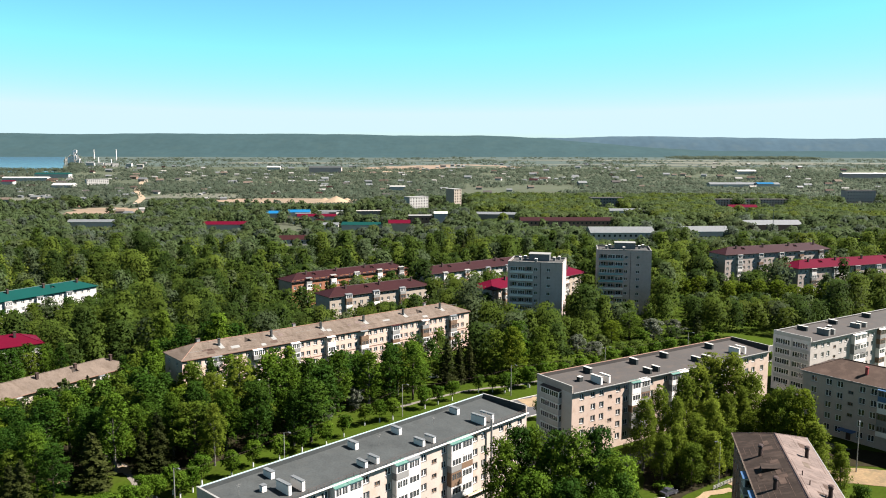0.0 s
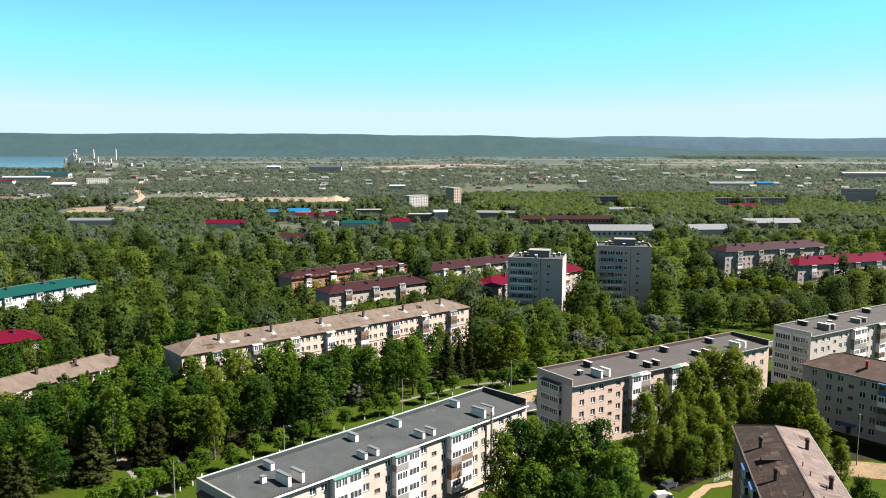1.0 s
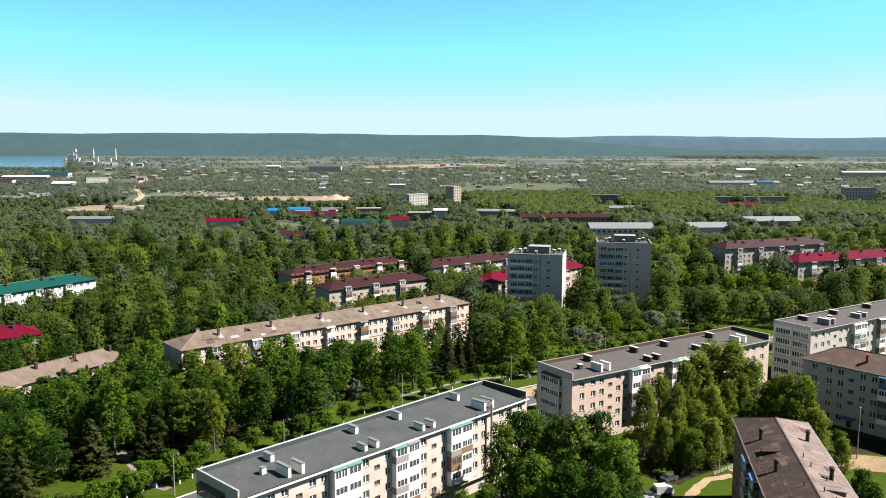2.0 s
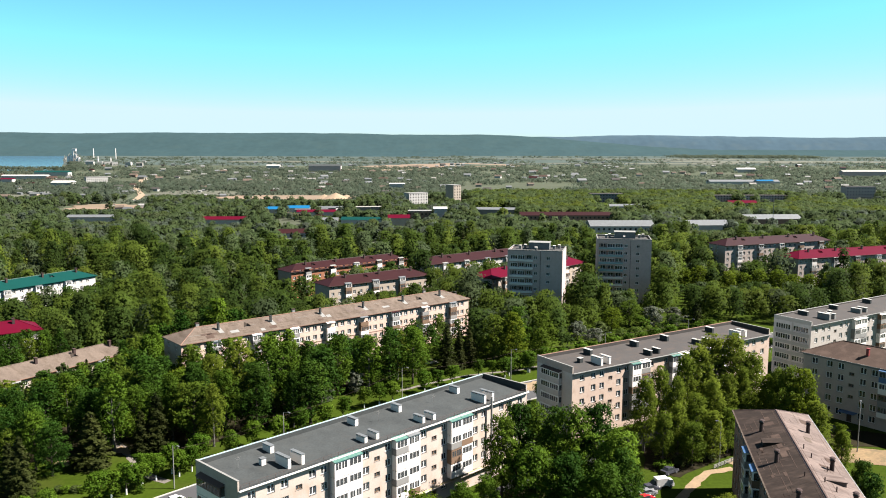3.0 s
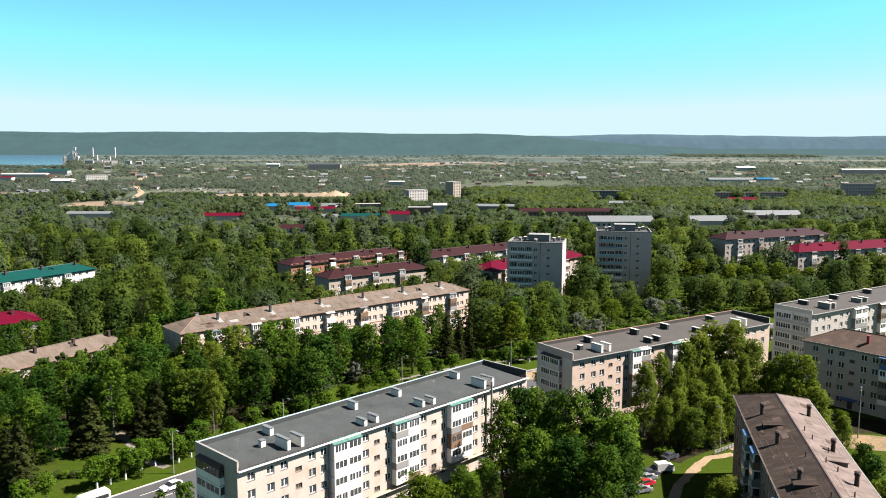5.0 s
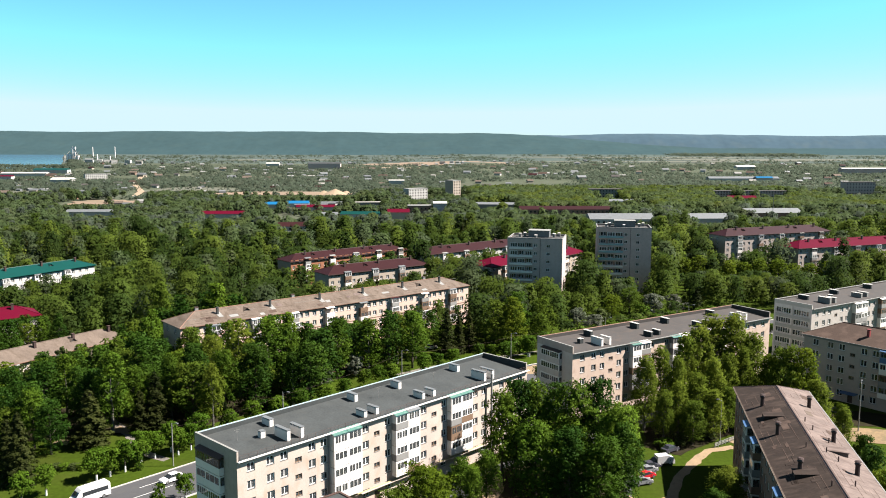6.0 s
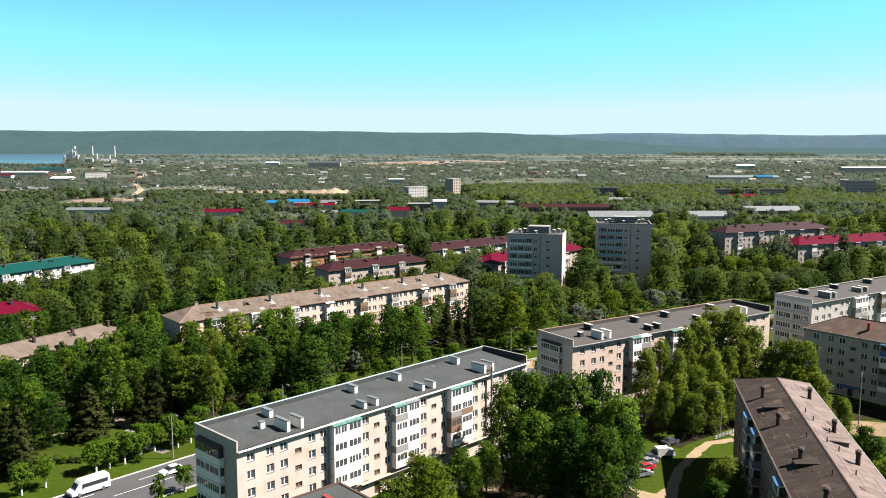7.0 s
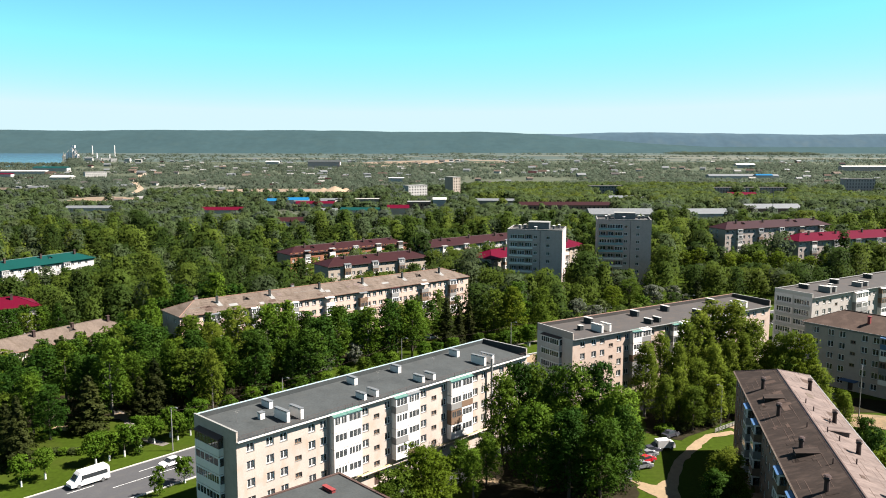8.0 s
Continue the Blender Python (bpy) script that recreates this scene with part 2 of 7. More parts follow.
M = {
    "grass": surface("grass", (0.0215, 0.0345, 0.0032), 0.9, 0.35, 1.2, 0.05, 0.4, spec=0.02, dirt=(0.0281, 0.0316, 0.0066), dirt_amount=0.5),
    # haze over the distance is painted into these two ground colours
    "plain": surface("hazed_plain", (0.045, 0.052, 0.034), 0.95, 0.25, 0.02, 0.003, 0, dirt=(0.056, 0.056, 0.042), dirt_amount=0.7, spec=0.05),
    "scrub": surface("hazed_scrub_plain", (0.042, 0.055, 0.049), 0.95, 0.25, 0.01, 0.002, 0, dirt=(0.052, 0.06, 0.051), dirt_amount=0.7, spec=0.05),
    # a duller white for far walls, roofs and sheds
    "dusty_white": surface("dull_white_wall", (0.16, 0.152, 0.138), 0.9, 0.15, 2.0, 0.2, 0),
    "asphalt": surface("asphalt", (0.0303, 0.0303, 0.0322), 0.9, 0.18, 3.0, 0.25, 0.15, dirt=(0.0397, 0.0387, 0.0359), dirt_amount=0.6),
    "kerb": surface("kerb_stone", (0.256, 0.248, 0.231), 0.85, 0.15, 4.0, 0.5, 0.2),
    "sand": surface("sand", (0.115, 0.077, 0.037), 0.95, 0.4, 1.5, 0.2, 0.4, dirt=(0.062, 0.05, 0.022), dirt_amount=0.7),
    "path": surface("trodden_path", (0.148, 0.104, 0.0585), 0.95, 0.2, 2.5, 0.4, 0.3, dirt=(0.0858, 0.0671, 0.0374), dirt_amount=0.5),
    "pavers": surface("worn_grey_pavers", (0.085, 0.075, 0.063), 0.95, 0.2, 2.5, 0.4, 0.3, dirt=(0.05, 0.047, 0.036), dirt_amount=0.5),
    "paint_line": surface("road_paint", (0.387, 0.387, 0.372), 0.7, 0.15, 5.0, 0.8, 0.1),
    "peach": surface("peach_plaster", (0.386, 0.283, 0.232), 0.9, 0.10, 5.0, 0.35, 0.2, dirt=(0.325, 0.211, 0.157), dirt_amount=0.5),
    "beige": surface("pinkish_beige_plaster", (0.325, 0.25, 0.202), 0.9, 0.14, 5.0, 0.35, 0.2, dirt=(0.25, 0.175, 0.13), dirt_amount=0.7),
    "pale_peach": surface("pale_peach_plaster", (0.308, 0.258, 0.222), 0.9, 0.16, 5.0, 0.2, 0.2, dirt=(0.285, 0.2, 0.15), dirt_amount=0.95, stretch=(1, 1, 0.7)),
    "slate_brown": surface("brown_slate_sheets", (0.046, 0.031, 0.0243), 0.9, 0.25, 4.0, 0.25, 0.3, dirt=(0.078, 0.0535, 0.0425), dirt_amount=0.6, spec=0.12),
    "slate_pale": surface("pale_slate", (0.092, 0.069, 0.06), 0.85, 0.4, 3.0, 0.45, 0.3, dirt=(0.0451, 0.0303, 0.0246), dirt_amount=0.85, spec=0.2, stretch=(1, 0.25, 1)),
    "cream": surface("cream_plaster", (0.241, 0.202, 0.163), 0.9, 0.10, 5.0, 0.35, 0.2, dirt=(0.202, 0.151, 0.114), dirt_amount=0.4),
    "grey_brick": surface("grey_silicate_brick", (0.266, 0.222, 0.196), 0.92, 0.14, 9.0, 0.5, 0.4, dirt=(0.212, 0.172, 0.148), dirt_amount=0.5),
    "pale_brick": surface("pale_silicate_brick", (0.262, 0.236, 0.214), 0.92, 0.14, 9.0, 0.5, 0.4, dirt=(0.2, 0.175, 0.155), dirt_amount=0.6),
    "slag_brick": surface("dark_grey_brick", (0.285, 0.238, 0.205), 0.92, 0.14, 9.0, 0.5, 0.4, dirt=(0.218, 0.185, 0.164), dirt_amount=0.5),
    "end_white": surface("whitewashed_brick", (0.478, 0.421, 0.402), 0.92, 0.14, 9.0, 0.5, 0.4, dirt=(0.359, 0.31, 0.289), dirt_amount=0.6),
    "end_grey": surface("grey_silicate_end_brick", (0.268, 0.228, 0.2), 0.92, 0.14, 9.0, 0.5, 0.4, dirt=(0.215, 0.178, 0.152), dirt_amount=0.6, spec=0.15),
    # near-black ground colour that stands in for shade below trees
    "shade_ground": surface("shade_dark_ground", (0.016, 0.0135, 0.008), 0.95, 0.35, 1.5, 0.3, 0.4, spec=0.02, dirt=(0.012, 0.016, 0.004), dirt_amount=0.7),
    "pale_panel": surface("pale_panel", (0.343, 0.313, 0.287), 0.9, 0.10, 5.0, 0.4, 0.2, dirt=(0.274, 0.246, 0.223), dirt_amount=0.4),
    "pink_brick": surface("pinkish_brick", (0.165, 0.1, 0.072), 0.92, 0.16, 9.0, 0.5, 0.4, dirt=(0.15, 0.0976, 0.0748), dirt_amount=0.5),
    "orange_brick": surface("orange_brick", (0.179, 0.0714, 0.0359), 0.92, 0.18, 9.0, 0.5, 0.4, dirt=(0.13, 0.052, 0.0291), dirt_amount=0.5),
    "tower_grey": surface("tower_grey_panel", (0.31, 0.246, 0.226), 0.92, 0.16, 6.0, 0.4, 0.25, dirt=(0.235, 0.182, 0.166), dirt_amount=0.6),
    "white_wall": surface("white_wall", (0.284, 0.275, 0.258), 0.9, 0.08, 5.0, 0.4, 0.15, dirt=(0.227, 0.21, 0.187), dirt_amount=0.4),
    "felt": surface("grey_roofing_felt", (0.0305, 0.0338, 0.0338), 0.85, 0.32, 3.0, 0.3, 0.25, dirt=(0.0347, 0.0366, 0.0353), dirt_amount=0.75, spec=0.15),
    "felt_warm": surface("dusty_roofing_felt", (0.038, 0.0345, 0.0325), 0.88, 0.16, 3.0, 0.2, 0.25, dirt=(0.0542, 0.0425, 0.0354), dirt_amount=0.6, spec=0.15),
    "rust_edge": surface("rusty_edge_brick", (0.129, 0.0716, 0.0502), 0.9, 0.2, 6.0, 0.6, 0.3),
    "slate": surface("weathered_slate", (0.081, 0.063, 0.0505), 0.9, 0.34, 4.0, 0.3, 0.3, dirt=(0.05, 0.0375, 0.0275), dirt_amount=0.85, stretch=(1, 0.35, 1), spec=0.12),
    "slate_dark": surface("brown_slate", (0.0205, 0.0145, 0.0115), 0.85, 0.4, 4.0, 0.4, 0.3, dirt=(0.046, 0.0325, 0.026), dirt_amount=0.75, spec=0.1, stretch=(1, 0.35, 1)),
    "maroon": surface("maroon_metal_roof", (0.0184, 0.0053, 0.00563), 0.5, 0.12, 3.0, 0.3, 0.1, dirt=(0.0252, 0.00904, 0.00912), dirt_amount=0.4, spec=0.1),
    "crimson": surface("crimson_metal_roof", (0.056, 0.0022, 0.0095), 0.5, 0.12, 3.0, 0.3, 0.1, dirt=(0.05, 0.004, 0.0105), dirt_amount=0.4, spec=0.03),
    "teal": surface("teal_metal_roof", (0.00123, 0.0281, 0.0238), 0.45, 0.10, 3.0, 0.3, 0.1, dirt=(0.00223, 0.0235, 0.0202), dirt_amount=0.4, spec=0.15),
    "blue_metal": surface("blue_metal_roof", (0.00489, 0.0755, 0.169), 0.45, 0.08, 3.0, 0.3, 0.1, spec=0.15),
    "tin": surface("galvanised_tin", (0.082, 0.087, 0.09), 0.55, 0.2, 3.0, 0.4, 0.1, dirt=(0.056, 0.056, 0.053), dirt_amount=0.7),
    "pale_trim": surface("pale_blue_trim", (0.199, 0.252, 0.266), 0.55, 0.08, 4.0, 0.6, 0.1),
    "white": surface("white_plaster", (0.504, 0.472, 0.44), 0.75, 0.06, 4.0, 0.6, 0.1, dirt=(0.403, 0.397, 0.378), dirt_amount=0.35),
    "frame_white": surface("white_frame", (0.508, 0.488, 0.465), 0.5, 0.04, 6.0, 1.0, 0.0),
    "green_tin": surface("green_canopy_tin", (0.0343, 0.0914, 0.0742), 0.55, 0.15, 4.0, 0.7, 0.1, dirt=(0.126, 0.171, 0.148), dirt_amount=0.6, per_object=0.5),
    "wood": surface("brown_balcony_boards", (0.107, 0.0651, 0.0389), 0.8, 0.2, 6.0, 0.8, 0.2, per_object=0.4),
    "grey_boards": surface("grey_balcony_boards", (0.147, 0.143, 0.136), 0.8, 0.2, 6.0, 0.8, 0.2, per_object=0.4),
    "blue_panel": surface("blue_panel", (0.0325, 0.0782, 0.163), 0.6, 0.1, 6.0, 0.8, 0.1),
    "turquoise": surface("turquoise_panel", (0.137, 0.237, 0.246), 0.7, 0.1, 6.0, 0.8, 0.1),
    "dark_brick": surface("dark_flue_brick", (0.024, 0.0125, 0.0105), 0.9, 0.2, 7.0, 0.8, 0.3),
    "red_vent": surface("red_vent_paint", (0.136, 0.0194, 0.0194), 0.6, 0.15, 5.0, 0.7, 0.1),
    "brown_metal": surface("dark_brown_edging", (0.0422, 0.0228, 0.0177), 0.6, 0.15, 5.0, 0.6, 0.1),
    "concrete": surface("concrete", (0.136, 0.134, 0.127), 0.9, 0.14, 4.0, 0.4, 0.25, dirt=(0.0976, 0.0942, 0.0879), dirt_amount=0.5),
    "gas_pipe": surface("yellow_pipe_paint", (0.228, 0.189, 0.0815), 0.6, 0.1, 5.0, 0.8, 0.0),
    "curtain": surface("white_curtain_cloth", (0.5, 0.49, 0.46), 0.9, 0.15, 9.0, 2.0, 0.1, per_object=0.5),
    "pane": glass("window_glass", (0.22, 0.24, 0.25)),
    "dark": surface("dark_interior", (0.0249, 0.0236, 0.0223), 0.95, 0.3, 1.0, 0.3, 0.0),
    "bark": surface("bark", (0.0389, 0.0308, 0.0228), 0.95, 0.3, 8.0, 1.0, 0.5),
    "birch_bark": surface("pale_bark", (0.07, 0.064, 0.055), 0.95, 0.4, 8.0, 1.0, 0.4),
    "whitewash": surface("whitewashed_bark", (0.42, 0.42, 0.4), 0.9, 0.1, 8.0, 1.0, 0.4),
    "leaf": foliage("summer_leaves", (0.0219, 0.046, 0.00421), (0.069, 0.113, 0.0096), 0.24),
    "leaf_deep": foliage("deep_green_leaves", (0.0105, 0.028, 0.0034), (0.031, 0.062, 0.0065), 0.2),
    "leaf_fresh": foliage("fresh_yellow_green_leaves", (0.044, 0.068, 0.005), (0.09, 0.12, 0.0105), 0.42),
    "leaf_willow": foliage("loose_light_green_leaves", (0.036, 0.06, 0.0068), (0.08, 0.115, 0.013), 0.42),
    "leaf_birch": foliage("loose_olive_birch_leaves", (0.058, 0.085, 0.0095), (0.115, 0.148, 0.0175), 0.55),
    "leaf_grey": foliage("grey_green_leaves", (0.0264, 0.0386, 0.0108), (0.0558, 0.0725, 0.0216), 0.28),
    "needle": foliage("spruce_needles", (0.0075, 0.0115, 0.0028), (0.026, 0.031, 0.0078), 0.12, 0.35),
    "blossom": foliage("pale_blossom", (0.06, 0.071, 0.048), (0.12, 0.13, 0.1), 0.3),
    "wood_deep": foliage("deep_wood_leaves", (0.0165, 0.0295, 0.0066), (0.041, 0.067, 0.013), 0.5, 0.12),
    "wood_mid": foliage("mixed_wood_leaves", (0.0265, 0.0435, 0.0078), (0.0615, 0.092, 0.0155), 0.5, 0.12),
    "wood_light": foliage("light_wood_leaves", (0.0355, 0.0535, 0.0082), (0.078, 0.108, 0.0175), 0.5, 0.12),
    "wood_grey": foliage("grey_wood_leaves", (0.0208, 0.031, 0.0138), (0.0537, 0.0726, 0.0307), 0.42, 0.12),
    # the next four greens have the distance's haze put into their colour
    "hazed_deep": foliage("hazed_deep_leaves", (0.035, 0.0505, 0.0235), (0.0535, 0.073, 0.0315), 0.45, 0.06),
    "hazed_mid": foliage("hazed_mixed_leaves", (0.039, 0.058, 0.0235), (0.0635, 0.0855, 0.033), 0.45, 0.06),
    "hazed_light": foliage("hazed_light_leaves", (0.036, 0.0525, 0.0185), (0.058, 0.08, 0.0265), 0.45, 0.06),
    "hazed_leaf": foliage("hazed_far_leaves", (0.051, 0.067, 0.047), (0.073, 0.091, 0.062), 0.6, 0.05),
    "belt_leaf": foliage("young_wood_leaves", (0.042, 0.0595, 0.012), (0.064, 0.085, 0.0168), 0.45, 0.06),
    "hedge": foliage("clipped_hedge_leaves", (0.0233, 0.0506, 0.00414), (0.0619, 0.106, 0.0089), 0.28),
}


# ---- shapes ----
class Form:
    """Points and faces of one mesh, gathered piece by piece."""

    def __init__(self):
        self.v, self.f = [], []

    def face(self, *pts):
        k = len(self.v)
        self.v.extend(tuple(p) for p in pts)
        self.f.append(tuple(range(k, k + len(pts))))
        return self

    def box(self, x0, y0, z0, x1, y1, z1, turn=None):
        k = len(self.v)
        pts = [(x, y, z) for z in (z0, z1) for x, y in ((x0, y0), (x1, y0), (x1, y1), (x0, y1))]
        if turn is not None:
            pts = [tuple(turn @ Vector(p)) for p in pts]
        self.v.extend(pts)
        self.f.extend(tuple(k + i for i in q) for q in ((3, 2, 1, 0), (4, 5, 6, 7), (0, 1, 5, 4), (1, 2, 6, 5), (2, 3, 7, 6), (3, 0, 4, 7)))
        return self

    def blocks(self, *boxes):
        """One connected solid from boxes (x0, y0, z0, x1, y1, z1) that touch or overlap."""
        axes = [sorted({round(b[i + k], 4) for b in boxes for k in (0, 3)}) for i in range(3)]
        full = np.zeros([len(a) + 1 for a in axes], bool)
        for b in boxes:
            lo, hi = [axes[i].index(round(b[i], 4)) for i in range(3)], [axes[i].index(round(b[i + 3], 4)) for i in range(3)]
            full[lo[0] + 1:hi[0] + 1, lo[1] + 1:hi[1] + 1, lo[2] + 1:hi[2] + 1] = True
        ids = {}

        def vert(i, j, k):
            if (i, j, k) not in ids:
                ids[i, j, k] = len(self.v)
                self.v.append((axes[0][i], axes[1][j], axes[2][k]))
            return ids[i, j, k]

        for c in np.argwhere(full):
            i, j, k = (int(v) for v in c - 1)
            for d, quad in (((1, 0, 0), ((1, 0, 0), (1, 1, 0), (1, 1, 1), (1, 0, 1))), ((-1, 0, 0), ((0, 1, 0), (0, 0, 0), (0, 0, 1), (0, 1, 1))),
                            ((0, 1, 0), ((1, 1, 0), (0, 1, 0), (0, 1, 1), (1, 1, 1))), ((0, -1, 0), ((0, 0, 0), (1, 0, 0), (1, 0, 1), (0, 0, 1))),
                            ((0, 0, 1), ((0, 0, 1), (1, 0, 1), (1, 1, 1), (0, 1, 1))), ((0, 0, -1), ((0, 1, 0), (1, 1, 0), (1, 0, 0), (0, 0, 0)))):
                n = c + d
                if not (0 <= n[0] < full.shape[0] and 0 <= n[1] < full.shape[1] and 0 <= n[2] < full.shape[2] and full[tuple(n)]):
                    self.f.append(tuple(vert(i + q[0], j + q[1], k + q[2]) for q in quad))
        return self

    def prism(self, poly, z0, z1):
        k, n = len(self.v), len(poly)
        self.v.extend((x, y, z0) for x, y in poly)
        self.v.extend((x, y, z1) for x, y in poly)
        self.f.append(tuple(k + i for i in reversed(range(n))))
        self.f.append(tuple(k + n + i for i in range(n)))
        self.f.extend((k + i, k + (i + 1) % n, k + n + (i + 1) % n, k + n + i) for i in range(n))
        return self

    def tube(self, p0, p1, r0, r1, n=8, caps=True):
        p0, p1 = Vector(p0), Vector(p1)
        q = (p1 - p0).to_track_quat("Z", "Y")
        k = len(self.v)
        for p, r in ((p0, r0), (p1, r1)):
            for i in range(n):
                a = 2 * math.pi * i / n
                self.v.append(tuple(p + q @ Vector((r * math.cos(a), r * math.sin(a), 0))))
        self.f.extend((k + i, k + (i + 1) % n, k + n + (i + 1) % n, k + n + i) for i in range(n))
        if caps:
            self.f.append(tuple(k + i for i in reversed(range(n))))
            self.f.append(tuple(k + n + i for i in range(n)))
        return self

    def pipe(self, points, r, n=4):
        """One bent tube through the points."""
        pts = [Vector(p) for p in points]
        k = len(self.v)
        for i, p in enumerate(pts):
            q = (pts[min(i + 1, len(pts) - 1)] - pts[max(i - 1, 0)]).to_track_quat("Z", "Y")
            self.v.extend(tuple(p + q @ Vector((r * math.cos(2 * math.pi * j / n), r * math.sin(2 * math.pi * j / n), 0))) for j in range(n))
        for i in range(len(pts) - 1):
            self.f.extend((k + i * n + j, k + i * n + (j + 1) % n, k + (i + 1) * n + (j + 1) % n, k + (i + 1) * n + j) for j in range(n))
        return self

    def wall(self, length, z0, z1, openings, depth, put):
        """A wall face along x, with openings (x0, z0, x1, z1) cut through and reveals of that depth; put maps (x, depth, z) to a place."""
        xs = sorted({0.0, length, *(c for o in openings for c in (o[0], o[2]))})
        zs = sorted({z0, z1, *(c for o in openings for c in (o[1], o[3]))})
        for a, b in zip(zs, zs[1:]):
            start = None
            for c, d in zip(xs, xs[1:]):
                hole = any(o[0] < (c + d) / 2 < o[2] and o[1] < (a + b) / 2 < o[3] for o in openings)
                if not hole and start is None:
                    start = c
                if hole and start is not None:
                    self.face(put(start, 0, a), put(c, 0, a), put(c, 0, b), put(start, 0, b))
                    start = None
            if start is not None:
                self.face(put(start, 0, a), put(length, 0, a), put(length, 0, b), put(start, 0, b))
        for x0, a, x1, b in openings:
            self.face(put(x0, 0, a), put(x0, 0, b), put(x0, depth, b), put(x0, depth, a))
            self.face(put(x1, 0, b), put(x1, 0, a), put(x1, depth, a), put(x1, depth, b))
            self.face(put(x0, 0, b), put(x1, 0, b), put(x1, depth, b), put(x0, depth, b))
            self.face(put(x1, 0, a), put(x0, 0, a), put(x0, depth, a), put(x1, depth, a))
        return self

    def mesh(self, name, material):
        me = bpy.data.meshes.new(name)
        me.from_pydata(self.v, [], self.f)
        me.materials.append(material)
        me.update()
        return me


def part(name, form, material, parent, label="", at=None):
    """One mesh object under a thing or under a part. form: a Form, or a mesh that alike parts share."""
    me = form.mesh(name, M[material]) if isinstance(form, Form) else form
    ob = new(name, me)
    ob.parent = parent
    if at is not None:
        ob.matrix_basis = at
    return tagged(ob, label)


def thing(name, m, label, category, group="", kind=""):
    ob = new(name)
    ob.empty_display_size = 0.5
    ob.matrix_basis = m
    return tagged(ob, label, category, group, kind)


def smooth(v):
    v = min(1.0, max(0.0, v))
    return v * v * (3 - 2 * v)


def ground_z(x, y):
    """The lie of the land: level near by, falling gently to the left and away, and on to the lake's plain."""
    z = -4.5 * smooth((y - 190) / 140) * smooth((70 - x) / 150)
    z -= 9.0 * smooth((y - 420) / 500) + 9.0 * smooth((y - 900) / 1100)
    return z


# ---- land, lake, ridge ----
def ground_sheet():
    ys = [-300, -100, 0, 60, *range(100, 480, 10), *range(480, 1000, 40), *range(1000, 4950, 130), 4960]
    f = Form()
    us = [i / 90 for i in range(-90, 91)]
    for y in ys:
        half = max(320.0, 0.75 * y + 200)
        for u in us:
            x = u * half
            z = ground_z(x, y)
            if y > 2350 and x < -0.45 * y:
                z -= 8 * smooth((y - 2350) / 130) * smooth((-0.452 * y - x) / 60)
            z += 0.25 * noise.noise((x / 18, y / 18, 0)) * smooth((y - 230) / 100)
            f.v.append((x, y, z))
    n = len(us)
    near, far, last = [], [], []
    for j in range(len(ys) - 1):
        for i in range(n - 1):
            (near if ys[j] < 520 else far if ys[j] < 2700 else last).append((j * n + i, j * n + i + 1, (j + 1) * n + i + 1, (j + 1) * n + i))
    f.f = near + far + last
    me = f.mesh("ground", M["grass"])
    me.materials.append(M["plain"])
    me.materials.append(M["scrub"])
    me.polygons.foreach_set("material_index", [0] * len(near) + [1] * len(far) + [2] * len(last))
    me.polygons.foreach_set("use_smooth", [True] * len(me.polygons))
    return tagged(new("ground", me), "grassy town ground falling gently towards the lake plain", "ground", kind="structure")


ground_sheet()

# ---- buildings ----
WINDOW_MESHES = {}
CURTAINS = {"rnd": random.Random(3), "share": 0.45}       # how many of the windows near by have curtains drawn


def window(parent, at, w, h, trim="frame_white", panes=2):
    """A recessed window: frame with sill, and the pane in it. Lies in the xz plane of at, facing -y."""
    key = (round(w, 2), round(h, 2), trim, panes)
    if key not in WINDOW_MESHES:
        b = 0.13
        bars = [(-w / 2, -0.03, -h / 2, w / 2, 0.05, -h / 2 + b), (-w / 2, -0.03, h / 2 - b, w / 2, 0.05, h / 2)]
        for i in range(panes + 1):
            x = -w / 2 + b / 2 + (w - b) * i / panes
            bars.append((x - b / 2, -0.03, -h / 2, x + b / 2, 0.05, h / 2))
        f = Form().blocks(*bars)
        sill = Form().box(-w / 2 - 0.06, -0.2, -h / 2 - 0.05, w / 2 + 0.06, -0.03, -h / 2)
        g = Form().box(-w / 2 + b, 0.005, -h / 2 + b, w / 2 - b, 0.02, h / 2 - b)
        WINDOW_MESHES[key] = f.mesh("window", M[trim]), g.mesh("pane", M["pane"]), sill.mesh("sill", M["concrete"])
    a, c, d = WINDOW_MESHES[key]
    ob = part("window", a, "", parent, at=at)
    part("pane", c, "", ob)
    part("sill", d, "", ob)
    if CURTAINS["rnd"].random() < CURTAINS["share"]:
        # drawn to one side, or half down
        f = Form()
        if CURTAINS["rnd"].random() < 0.6:
            f.box(-w / 2 + 0.06, 0.1, -h / 2 + 0.08, -w / 2 + w * CURTAINS["rnd"].uniform(0.35, 0.9), 0.12, h / 2 - 0.05)
        else:
            f.box(-w / 2 + 0.06, 0.1, h / 2 - h * CURTAINS["rnd"].uniform(0.35, 0.8), w / 2 - 0.06, 0.12, h / 2 - 0.05)
        part("curtain", f, "curtain", ob)
    return ob


BALCONY_MESHES = {}


